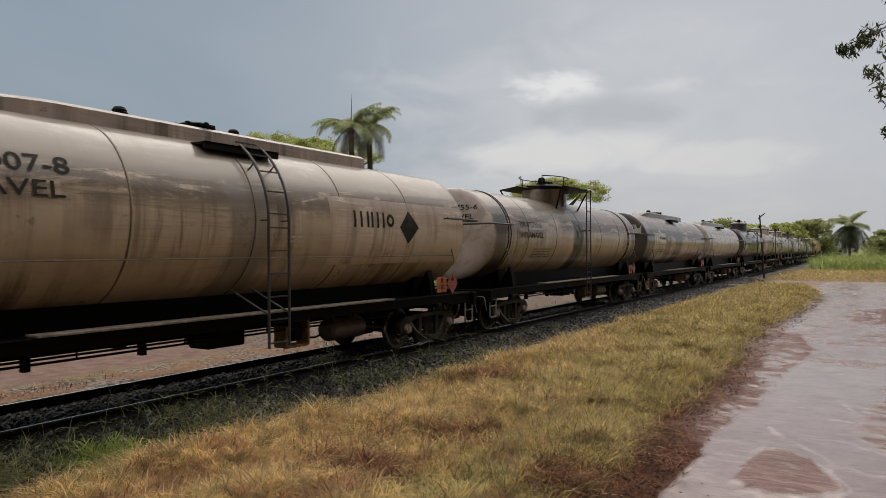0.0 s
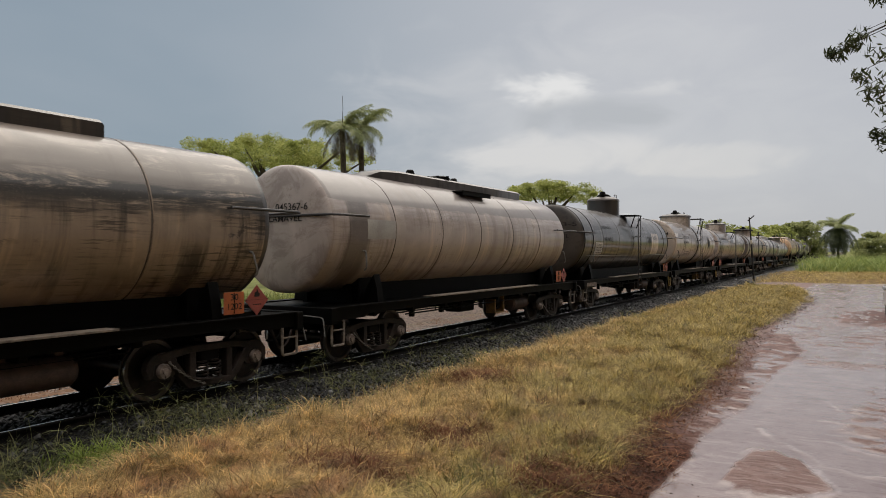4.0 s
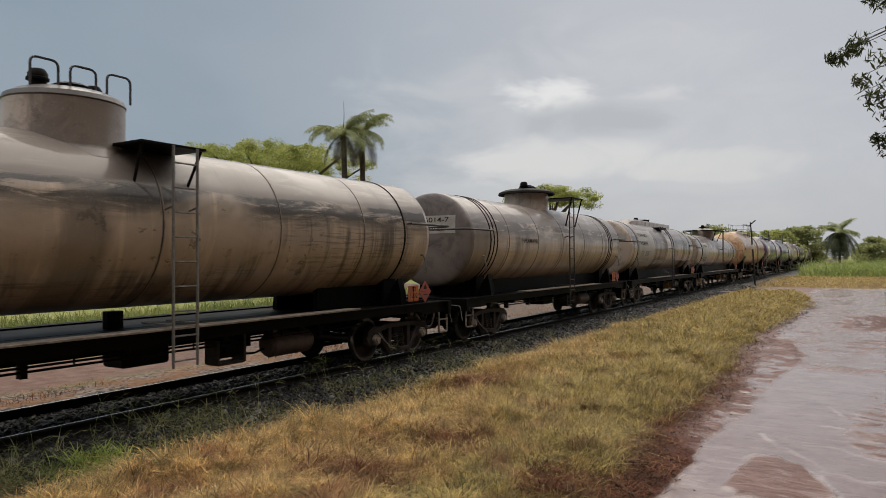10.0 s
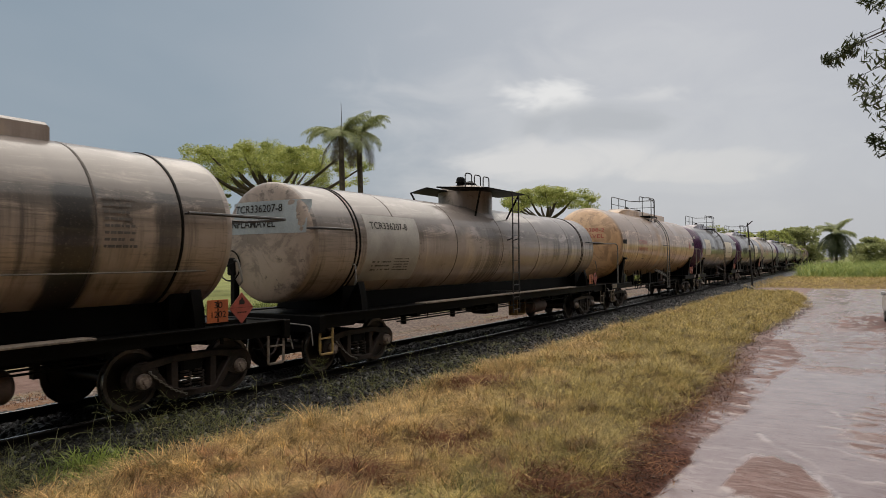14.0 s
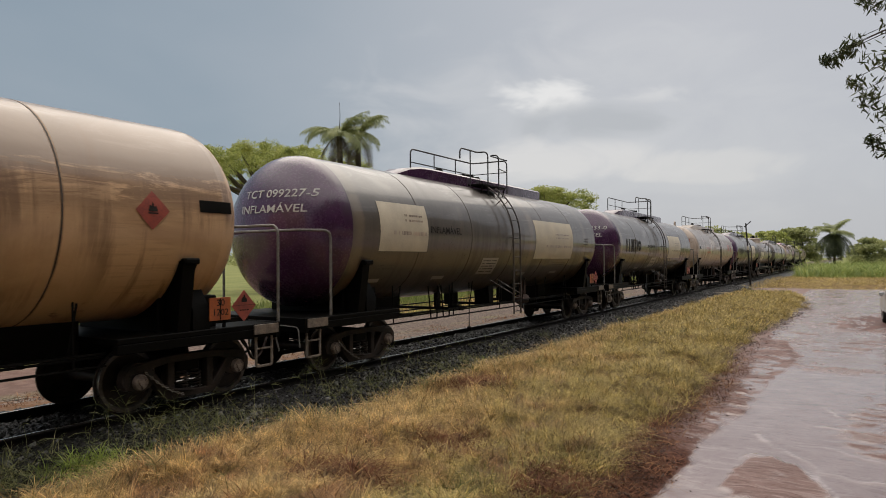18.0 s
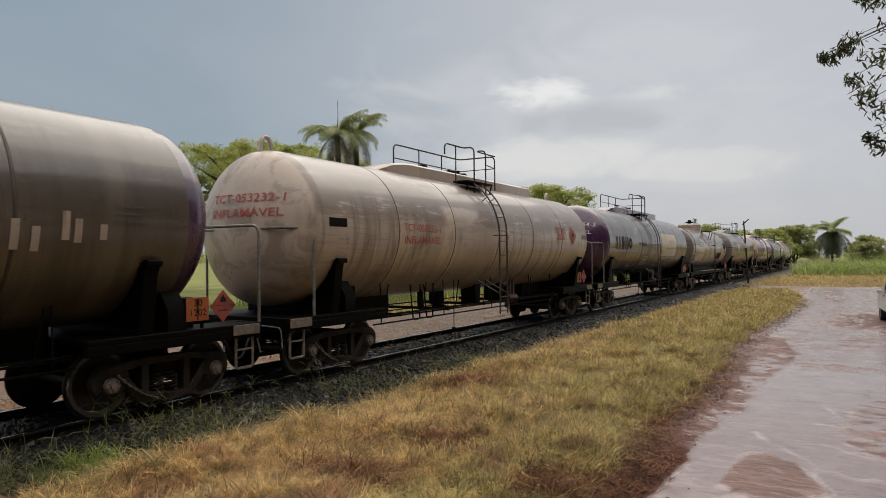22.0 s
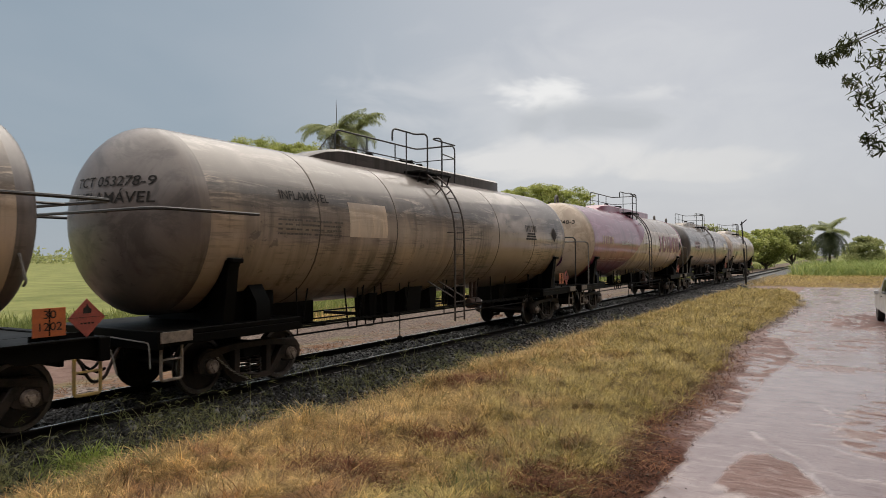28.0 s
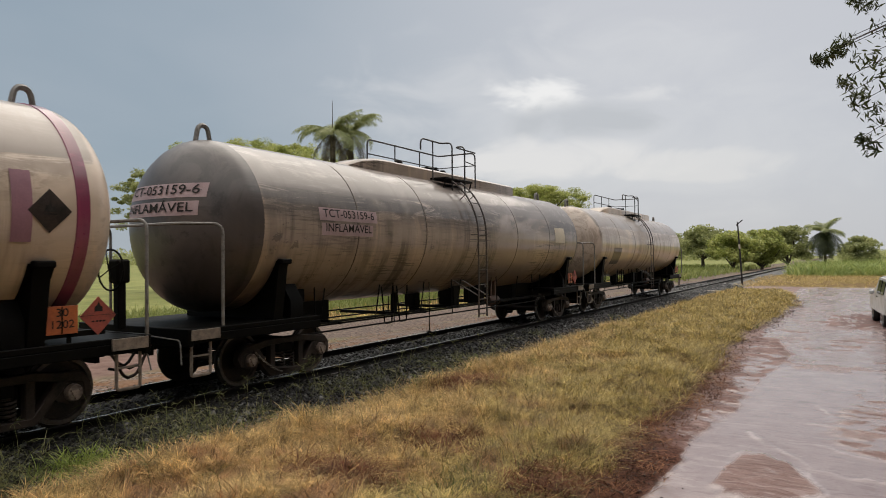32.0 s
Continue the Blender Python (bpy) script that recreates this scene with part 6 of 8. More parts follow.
def walkway_rail(wagon, tk, y0, y1, mat, plat=True, deck=M_BLACK):
    """The railed top platform of the newer tanks, open above the ladder."""
    top = tk.zc + tk.R + 0.02
    h = top + 0.92
    bm = bmesh.new()
    ym = (tk.y0 + tk.y1) / 2
    for pts in ([(-0.62, y0, top + 0.2), (-0.62, y0, h), (-0.62, y1 - 1.1, h), (-0.62, y1, h), (0.62, y1, h), (0.62, y1, top - 0.12)],
                [(0.62, y0 + 0.6, top + 0.62), (0.62, y0 + 0.6, h), (0.62, ym - 0.35, h), (0.95, ym - 0.35, h), (0.95, ym - 0.35, top - 0.36)],
                [(0.95, ym + 0.35, top - 0.36), (0.95, ym + 0.35, h), (0.62, ym + 0.38, h), (0.62, y1, h)]):
        tube(bm, bent(pts, 0.16), 0.022, 6)
    for y in (y0 + (y1 - y0) * 0.35, y0 + (y1 - y0) * 0.7):
        tube(bm, [(-0.62, y, top - 0.1), (-0.62, y, h)], 0.018, 5)
    tube(bm, [(0.62, ym - 0.8, top - 0.1), (0.62, ym - 0.8, h)], 0.018, 5)
    tube(bm, [(-0.62, y0, top + 0.55), (-0.62, y1, top + 0.55), (0.62, y1, top + 0.55), (0.95, ym + 0.35, top + 0.5)], 0.016, 5)
    part("top_handrail", bm, mat, wagon)
    if plat:
        bm = bmesh.new()
        box(bm, 0.50, 0.98, ym - 0.75, ym + 0.75, top - 0.08, top - 0.03, 0.006)
        for s in (-0.7, 0.7):
            tube(bm, [(0.96, ym + s, top - 0.06), (tk.R * math.cos(0.95), ym + s, tk.zc + tk.R * math.sin(0.95))], 0.02, 5)
        part("top_platform", bm, deck, wagon)


def dome(wagon, tk, y, r, rise, mat, lidmat, platform, rails, ladder_mat, cap_wide=1.0, lug=True):
    """The expansion dome of the older tanks with its lid, valves and walkway."""
    top = tk.zc + tk.R
    base = tk.zc + math.sqrt(max(0.01, tk.R ** 2 - r * r)) - 0.06
    bm = bmesh.new()
    spun(bm, [(r + 0.10, base - 0.02 - top), (r + 0.02, base + 0.10 - top), (r, base + 0.16 - top), (r, rise), (r - 0.02, rise + 0.01)], 34, "z", 0, y, top)
    d = part("dome", bm, mat, wagon)
    bm = bmesh.new()
    c = r * cap_wide
    spun(bm, [(c, rise - 0.02), (c + 0.015, rise), (c * 0.985, rise + 0.07), (c * 0.8, rise + 0.15), (c * 0.45, rise + 0.20), (0, rise + 0.215)], 34, "z", 0, y, top)
    part("dome_cover", bm, lidmat, wagon)
    for dx, dy, rr, h in ((0.1, -0.42, 0.13, 0.25), (0.0, 0.08, 0.28, 0.16), (-0.1, 0.46, 0.12, 0.23)):
        bm = bmesh.new()
        hatch(bm, dx, y + dy * r / 0.75, top + rise + 0.16, rr, h)
        part("valve", bm, M_BLACK, wagon)
    ym = (tk.y0 + tk.y1) / 2
    if platform == "flat":
        bm = bmesh.new()
        z = top + rise - 0.02
        for s in (-1, 1):
            x0, x1 = sorted((s * r * 0.2, s * 1.25))
            prism(bm, [(x0, y - 1.9), (x1, y - 1.0), (x1, y + 1.5), (x0, y + 1.9)] if s > 0 else [(x0, y - 1.0), (x1, y - 1.9), (x1, y + 1.9), (x0, y + 1.5)], "z", z, z + 0.035)
            for q in (-1.2, 1.3):
                tube(bm, [(s * 1.15, y + q, z), (s * 0.85, y + q * 0.8, top - 0.35)], 0.028, 5)
        part("walkway", bm, M_BLACK, wagon)
        lz = z
    else:
        bm = bmesh.new()
        lz = top + (-0.16 if platform == "low" else rise - 0.12)
        yb = y + (r + 0.55 if platform != "low" else 0.8)
        box(bm, 0.15, 1.42, yb - 0.55, yb + 0.55, lz, lz + 0.035, 0.004)
        for q in (-0.5, 0.5):
            tube(bm, [(1.36, yb + q, lz), (tk.R * 0.86, yb + q * 0.9, tk.zc + tk.R * 0.42)], 0.024, 5)
        part("walkway", bm, M_BLACK, wagon)
    bm = bmesh.new()
    if rails == "ring":
        h = top + rise + 0.42
        pts = [(0.80 * math.cos(a), y + 1.25 * math.sin(a), h) for a in [radians(-60 + 300 * k / 22) for k in range(23)]]
        tube(bm, pts, 0.018, 5)
        for k in (0, 4, 9, 13, 18, 22):
            tube(bm, [pts[k], (pts[k][0], pts[k][1], top + rise)], 0.016, 5)
    elif rails == "loops":
        for dy in (-0.55, 0.0, 0.55):
            tube(bm, bent([(0.4, y + dy - 0.16, top + rise + 0.1), (0.4, y + dy - 0.16, top + rise + 0.5), (0.4, y + dy + 0.22, top + rise + 0.5), (0.4, y + dy + 0.22, top + rise + 0.1)], 0.1), 0.018, 5)
    else:
        tube(bm, bent([(0.45, y + r * 0.3, top + rise + 0.1), (0.45, y + r * 0.3, top + rise + 0.30), (0.45, y + r * 0.75, top + rise + 0.30), (0.45, y + r * 0.75, top + rise + 0.1)], 0.08), 0.018, 5)
    part("dome_handrail", bm, M_PIPE_DARK, wagon)
    yl = max(ym, y + 0.35)
    x = tk.R + 0.16
    straight_ladder(wagon, yl + 0.25, x, 0.62, lz + 0.02, ladder_mat, 0.36, 0.21, [(1.25, tk.R - 0.55, 1.25), (tk.zc + 0.25, tk.R - 0.02, tk.zc + 0.2)])
    return d


def end_handrail(wagon, tk, y, mat, newer, z=None, front=None):
    bm = bmesh.new()
    z = z or tk.zc + 0.28
    if newer:
        x = tk.R - 0.10
        tube(bm, bent([(x, y, 1.16), (x, y, z), (x * 0.72, front, z), (-x * 0.72, front, z), (-x, y, z), (-x, y, 1.16)], 0.16), 0.026, 7)
        part("end_handrail", bm, mat, wagon)
        return
    s = 1 if y < (tk.y0 + tk.y1) / 2 else -1
    x = tk.R + 0.13
    yb = tk.y0 + 0.85 if s > 0 else tk.y1 - 0.85
    tube(bm, bent([(x, yb, z), (x, y, z), (-x, y, z), (-x, yb, z)], 0.30, 6), 0.026, 7)
    for q in (-1, 1):
        tube(bm, [(q * x, yb - s * 0.06, z), (q * (tk.R - 0.02), yb - s * 0.06, z)], 0.02, 5)
    tube(bm, [(0.35, y, z), (0.35, y + s * 0.5, z)], 0.02, 5)
    part("end_handrail", bm, mat, wagon)


def handwheel(wagon, x, y, z, mat=M_BLACK):
    bm = bmesh.new()
    n = 20
    ring = [(x + 0.31 * math.cos(a), y, z + 0.31 * math.sin(a)) for a in [2 * math.pi * k / n for k in range(n + 1)]]
    tube(bm, ring, 0.016, 5)
    for k in range(4):
        a = k * math.pi / 2 + 0.4
        tube(bm, [(x, y - 0.03, z), (x + 0.31 * math.cos(a), y, z + 0.31 * math.sin(a))], 0.010, 5)
    box(bm, x - 0.12, x + 0.12, y + 0.03, y + 0.26, z - 0.20, z + 0.16, 0.03)
    box(bm, x - 0.06, x + 0.06, y + 0.08, y + 0.22, 1.15, z, 0.01)
    part("hand_brake", bm, mat, wagon)


def coupler_bm(y, s):
    bm = bmesh.new()
    box(bm, -0.09, 0.09, min(y + s * 0.10, y + s * 0.75), max(y + s * 0.10, y + s * 0.75), 0.78, 0.96, 0.02)
    prism(bm, [(-0.17, y + s * 0.14), (-0.19, y - s * 0.06), (-0.06, y - s * 0.05), (-0.03, y + s * 0.05), (0.08, y + s * 0.05), (0.10, y - s * 0.10), (0.19, y - s * 0.02), (0.19, y + s * 0.16)], "z", 0.74, 1.00)
    tube(bm, [(0.28, y + s * 0.30, 0.88), (0.30, y + s * 0.08, 0.62), (0.30, y - s * 0.1, 0.52), (0.28, y - s * 0.24, 0.56)], 0.022, 6)
    box(bm, -0.35, 0.35, min(y + s * 0.42, y + s * 0.50), max(y + s * 0.42, y + s * 0.50), 0.68, 1.06, 0.01)
    return bm


def air_hose(wagon, y, s):
    """The brake hose that hangs beside the coupler, and the uncoupling lever."""
    part("air_hose", tube(bmesh.new(), bent([(0.42, y + s * 0.42, 0.92), (0.46, y + s * 0.26, 0.74), (0.46, y + s * 0.12, 0.44), (0.40, y - s * 0.02, 0.40)], 0.12), 0.024, 7), M_HOSE, wagon)
    bm = bmesh.new()
    tube(bm, bent([(0.05, y + s * 0.12, 1.0), (0.30, y + s * 0.30, 1.02), (1.22, y + s * 0.30, 0.98), (1.30, y + s * 0.26, 0.62)], 0.08), 0.013, 5)
    part("uncoupling_lever", bm, M_PIPE, wagon)


def steps(wagon, y, x, mat, z1=1.0, w=0.36):
    bm = bmesh.new()
    tube(bm, bent([(x, y - w / 2, z1), (x, y - w / 2, 0.42), (x, y + w / 2, 0.42), (x, y + w / 2, z1)], 0.05), 0.024, 6)
    tube(bm, [(x, y - w / 2, 0.72), (x, y + w / 2, 0.72)], 0.018, 5)
    part("sill_step", bm, mat, wagon)


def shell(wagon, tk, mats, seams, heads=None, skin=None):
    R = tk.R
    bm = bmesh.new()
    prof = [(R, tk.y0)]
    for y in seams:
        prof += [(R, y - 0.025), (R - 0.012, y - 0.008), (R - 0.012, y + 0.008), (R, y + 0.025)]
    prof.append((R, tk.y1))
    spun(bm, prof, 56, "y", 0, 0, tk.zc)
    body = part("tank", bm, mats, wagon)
    for y in seams:
        part("weld_seam", spun(bmesh.new(), [(R - 0.004, y - 0.012), (R + 0.0015, y - 0.008), (R + 0.0015, y + 0.008), (R - 0.004, y + 0.012)], 56, "y", 0, 0, tk.zc), M_SEAM, body)
    for s, y in ((-1, tk.y0), (1, tk.y1)):
        bm = bmesh.new()
        pr = [(R, 0.0), (R - 0.004, s * 0.015)]
        for k in range(1, 12):
            a = math.pi / 2 * k / 11
            r = math.cos(a) ** (2.0 / tk.p)
            pr.append((R * r if k < 11 else 0.0, s * (0.015 + tk.hd * (1 - (r if k < 11 else 0.0) ** tk.p) ** (1 / tk.p))))
        spun(bm, pr, 56, "y", 0, y, tk.zc)
        part("tank_head", bm, (heads or mats), wagon)
    return body


def bands(wagon, tk, ys, mat, w=0.05):
    for y in ys:
        bm = bmesh.new()
        spun(bm, [(tk.R, y - w / 2), (tk.R + 0.014, y - w / 2 + 0.006), (tk.R + 0.014, y + w / 2 - 0.006), (tk.R, y + w / 2)], 56, "y", 0, 0, tk.zc)
        part("band", bm, mat, wagon)


def base_wagon(label, u):
    ob = tagged(new("tank_wagon"), label, "tank wagon", "wagons of the passing train")
    ob.matrix_basis = pose(XC, u, 0)
    return ob


def newer_wagon(label, L, u, paint, heads=None, housing=None, rail=M_PIPE_DARK, R=1.53, zc=2.80, y0=1.35, yr=1.9, hd=0.78, lug=True, ladder_mat=M_LADDER, rails=True, end_rail=M_PIPE, seamn=6, fo=0.0, ro=0.0, heavy=False, hoop=False, brake=False):
    """A large modern tank carried on end platforms."""
    wg = base_wagon(label, u)
    tk = Tank(R, zc, y0, L - yr, hd)
    ym = (tk.y0 + tk.y1) / 2
    shell(wg, tk, paint, [tk.y0 + (tk.y1 - tk.y0) * k / seamn for k in range(1, seamn)], heads)
    hump(wg, tk, ym - 4.1, ym + 4.6, housing or paint)
    if rails:
        walkway_rail(wg, tk, ym - 2.0, ym + 1.6, rail)
    curved_ladder(wg, tk, ym - 0.15, 0.66, ladder_mat)
    if lug:
        for y in (tk.y0 + 0.02, tk.y1 - 0.02):
            bm = bmesh.new()
            z = zc + R - 0.03
            ring = [(0.13 * math.cos(a), z + 0.15 + 0.12 * math.sin(a)) for a in [radians(-40 + 260 * k / 12) for k in range(13)]]
            for x in (-0.0,):
                tube(bm, bent([(x, y - 0.16, z), (x, y - 0.10, z + 0.30), (x, y + 0.10, z + 0.30), (x, y + 0.16, z)], 0.12, 5), 0.045, 6)
            part("lifting_lug", bm, paint if not heads else M_PIPE, wg)
    for s, ye, yi, yt in ((1, 0.32, 3.35, tk.y0), (-1, L - 0.32, L - 3.35, tk.y1)):
        a, b = sorted((ye, yi))
        deck = part("end_platform", box(bmesh.new(), -1.36, 1.36, a, b, 1.06, 1.14, 0.01), M_SILL, wg)
        for q in (-1, 1):
            part("side_channel", box(bmesh.new(), min(q * 1.24, q * 1.36), max(q * 1.24, q * 1.36), a, b, 0.92, 1.058, 0.01), M_SILL, deck)
        part("draft_sill", box(bmesh.new(), -0.34, 0.34, a, b, 0.76, 1.058, 0.015), M_SILL, deck)
        c, d = sorted((ye - s * 0.004, ye + s * 0.10))
        part("headstock", box(bmesh.new(), -1.38, 1.38, c, d, 0.88, 1.15, 0.01), M_SILL, deck)
        # saddle under the tank with a gusset that climbs its side
        bm = bmesh.new()
        yc = ye + s * (1.85 + (fo if s > 0 else ro))
        low = tk.zc - math.sqrt(R * R - 0.9 * 0.9) + 0.02
        box(bm, -1.0, 1.0, yc - 0.55, yc + 0.55, 1.12, low + 0.05, 0.02)
        for q in (-1, 1):
            prism(bm, [(q * 0.9, 1.12), (q * 1.30, 1.12), (q * 1.30, 1.45), (q * 1.10, 1.75), (q * 0.9, 1.6)], "y", yc - 0.16, yc + 0.16)
        part("saddle", bm, M_SILL, wg)
        bm = bmesh.new()
        yb = yt + s * 0.55
        arc_strip(bm, R, zc, yb - 0.17, yb + 0.17, radians(-78), radians(-24), 0.02, 8, 2)
        prism(bm, [(R * 0.45, 1.10), (R * 0.84, 1.10), (R * 0.93, zc - R * 0.45), (R * 0.80, zc - R * 0.58)], "y", yb - 0.11, yb + 0.11)
        box(bm, R * 0.90, R * 0.90 + 0.14, yb - 0.13, yb + 0.13, zc - R * 0.45, zc - R * 0.39, 0.02)
        part("saddle_gusset", bm, M_SILL, wg)
        part("coupler", coupler_bm(0.0 if s > 0 else L, s), M_BLACK, wg)
        air_hose(wg, 0.0 if s > 0 else L, s)
        end_handrail(wg, tk, ye + s * (0.12 if s < 0 else -0.24 if hoop else 0.62), end_rail, not (hoop and s > 0), zc + (0.10 if hoop else -0.04), ye + s * 0.12)
        steps(wg, ye + s * 0.30, 1.30, M_STEP, 0.95)
        part("corner_plate", box(bmesh.new(), 1.37, 1.40, min(ye + s * 0.05, ye + s * 0.6), max(ye + s * 0.05, ye + s * 0.6), 0.97, 1.13, 0.004), M_STEP, wg)
        add_bogie(wg, ye + s * (1.85 + (fo if s > 0 else ro)))
    # brake gear slung below the belly
    zb = zc - R
    bm = bmesh.new()
    for x in (0.55, 0.95):
        tube(bm, [(x, 3.3, 0.88), (x, L - 3.3, 0.88)], 0.020, 5)
    for k in range(7):
        y = 3.8 + (L - 7.6) * k / 6
        tube(bm, [(0.55, y, 0.88), (0.95, y, 0.88), (1.0, y + 0.1, zb + 0.35)], 0.016, 5)
    part("brake_pipe", bm, M_BLACK, wg)
    bm = bmesh.new()
    for x in (-1.02, 1.02):
        for z in (0.76, 0.93):
            tube(bm, [(x, 3.3, z), (x, L - 3.3, z)], 0.019, 5)
        y = 3.6
        while y < L - 3.5:
            tube(bm, [(x, y, 0.74), (x * 0.97, y, zc - math.sqrt(R * R - 1.0) + 0.02)], 0.015, 5)
            y += 2.7
    for k in range(5):
        y = 4.4 + (L - 8.8) * k / 4
        box(bm, -1.0, 1.0, y - 0.04, y + 0.04, 0.86, 0.93, 0.006)
    part("pipe_rack", bm, M_BLACK, wg)
    bm = bmesh.new()
    box(bm, -0.16, 0.16, ym - 1.05, ym - 0.72, 0.92, zb + 0.06, 0.04)
    tube(bm, [(0.0, ym - 0.9, zb + 0.1), (0.0, ym - 0.9, 0.86), (0.42, ym - 0.9, 0.82)], [0.10, 0.09, 0.07], 10)
    part("outlet_valve", bm, M_BLACK, wg)
    part("brake_lever", box(bmesh.new(), 0.40, 0.56, ym + 1.2, ym + 1.34, 0.92, zb + 0.12, 0.03), M_BLACK, wg)
    part("brake_hanger", box(bmesh.new(), 0.44, 0.58, ym - 2.55, ym - 2.43, 0.90, zb + 0.12, 0.02), M_BLACK, wg)
    bm = bmesh.new()
    tube(bm, [(1.15, ym - 1.9, zb + 0.35), (1.15, ym - 1.9, 0.42)], 0.012, 5)
    spun(bm, [(0, -0.06), (0.05, -0.045), (0.065, 0), (0.05, 0.045), (0, 0.06)], 10, "z", 1.15, ym - 1.9, 0.38)
    part("hanging_weight", bm, M_BLACK, wg)
    for a, b, x0, x1, z in ((-2.35, -2.02, 0.20, 0.62, 0.78), (-1.72, -1.36, 0.18, 0.66, 0.80), (-1.18, -0.40, 0.10, 0.80, 0.86), (0.10, 0.46, 0.22, 0.70, 0.84), (1.62, 1.92, 0.30, 0.74, 0.82))[0 if heavy else 3:]:
        bm = bmesh.new()
        w = (b - a) * 0.16
        prism(bm, [(ym + a, zb + 0.22), (ym + a + w, z), (ym + b - w, z), (ym + b, zb + 0.22)], "x", x0, x1)
        part("brake_bracket", bm, M_BLACK, wg)
    for a, b in ((3.30, 4.75), (L - 4.75, L - 3.30)):
        part("stub_sill", box(bmesh.new(), -0.42, 0.42, a, b, 0.84, zb + 0.16, 0.03), M_BLACK, wg)
    bm = bmesh.new()
    for y in (ym - 3.62, ym - 3.02):
        tube(bm, bent([(0.95, y, zb + 0.30), (0.98, y + 0.08, 0.74), (0.98, y + 0.36, 0.74), (0.95, y + 0.44, zb + 0.30)], 0.04, 3), 0.018, 5)
    part("step_loop", bm, M_BLACK, wg)
    bm = bmesh.new()
    spun(bm, [(0, -0.30), (0.12, -0.29), (0.15, -0.24), (0.15, 0.24), (0.12, 0.29), (0, 0.30)], 18, "y", 0.82, ym + 2.25, 0.92)
    box(bm, 0.78, 0.86, ym + 2.08, ym + 2.16, 0.95, zb + 0.32)
    box(bm, 0.78, 0.86, ym + 2.34, ym + 2.42, 0.95, zb + 0.32)
    part("air_reservoir", bm, M_RESERVOIR, wg)
    if brake:
        handwheel(wg, 0.35, L - 0.25, 2.05)
    plates(wg, L - 1.17, 1.26, 1.30)
    return wg, tk


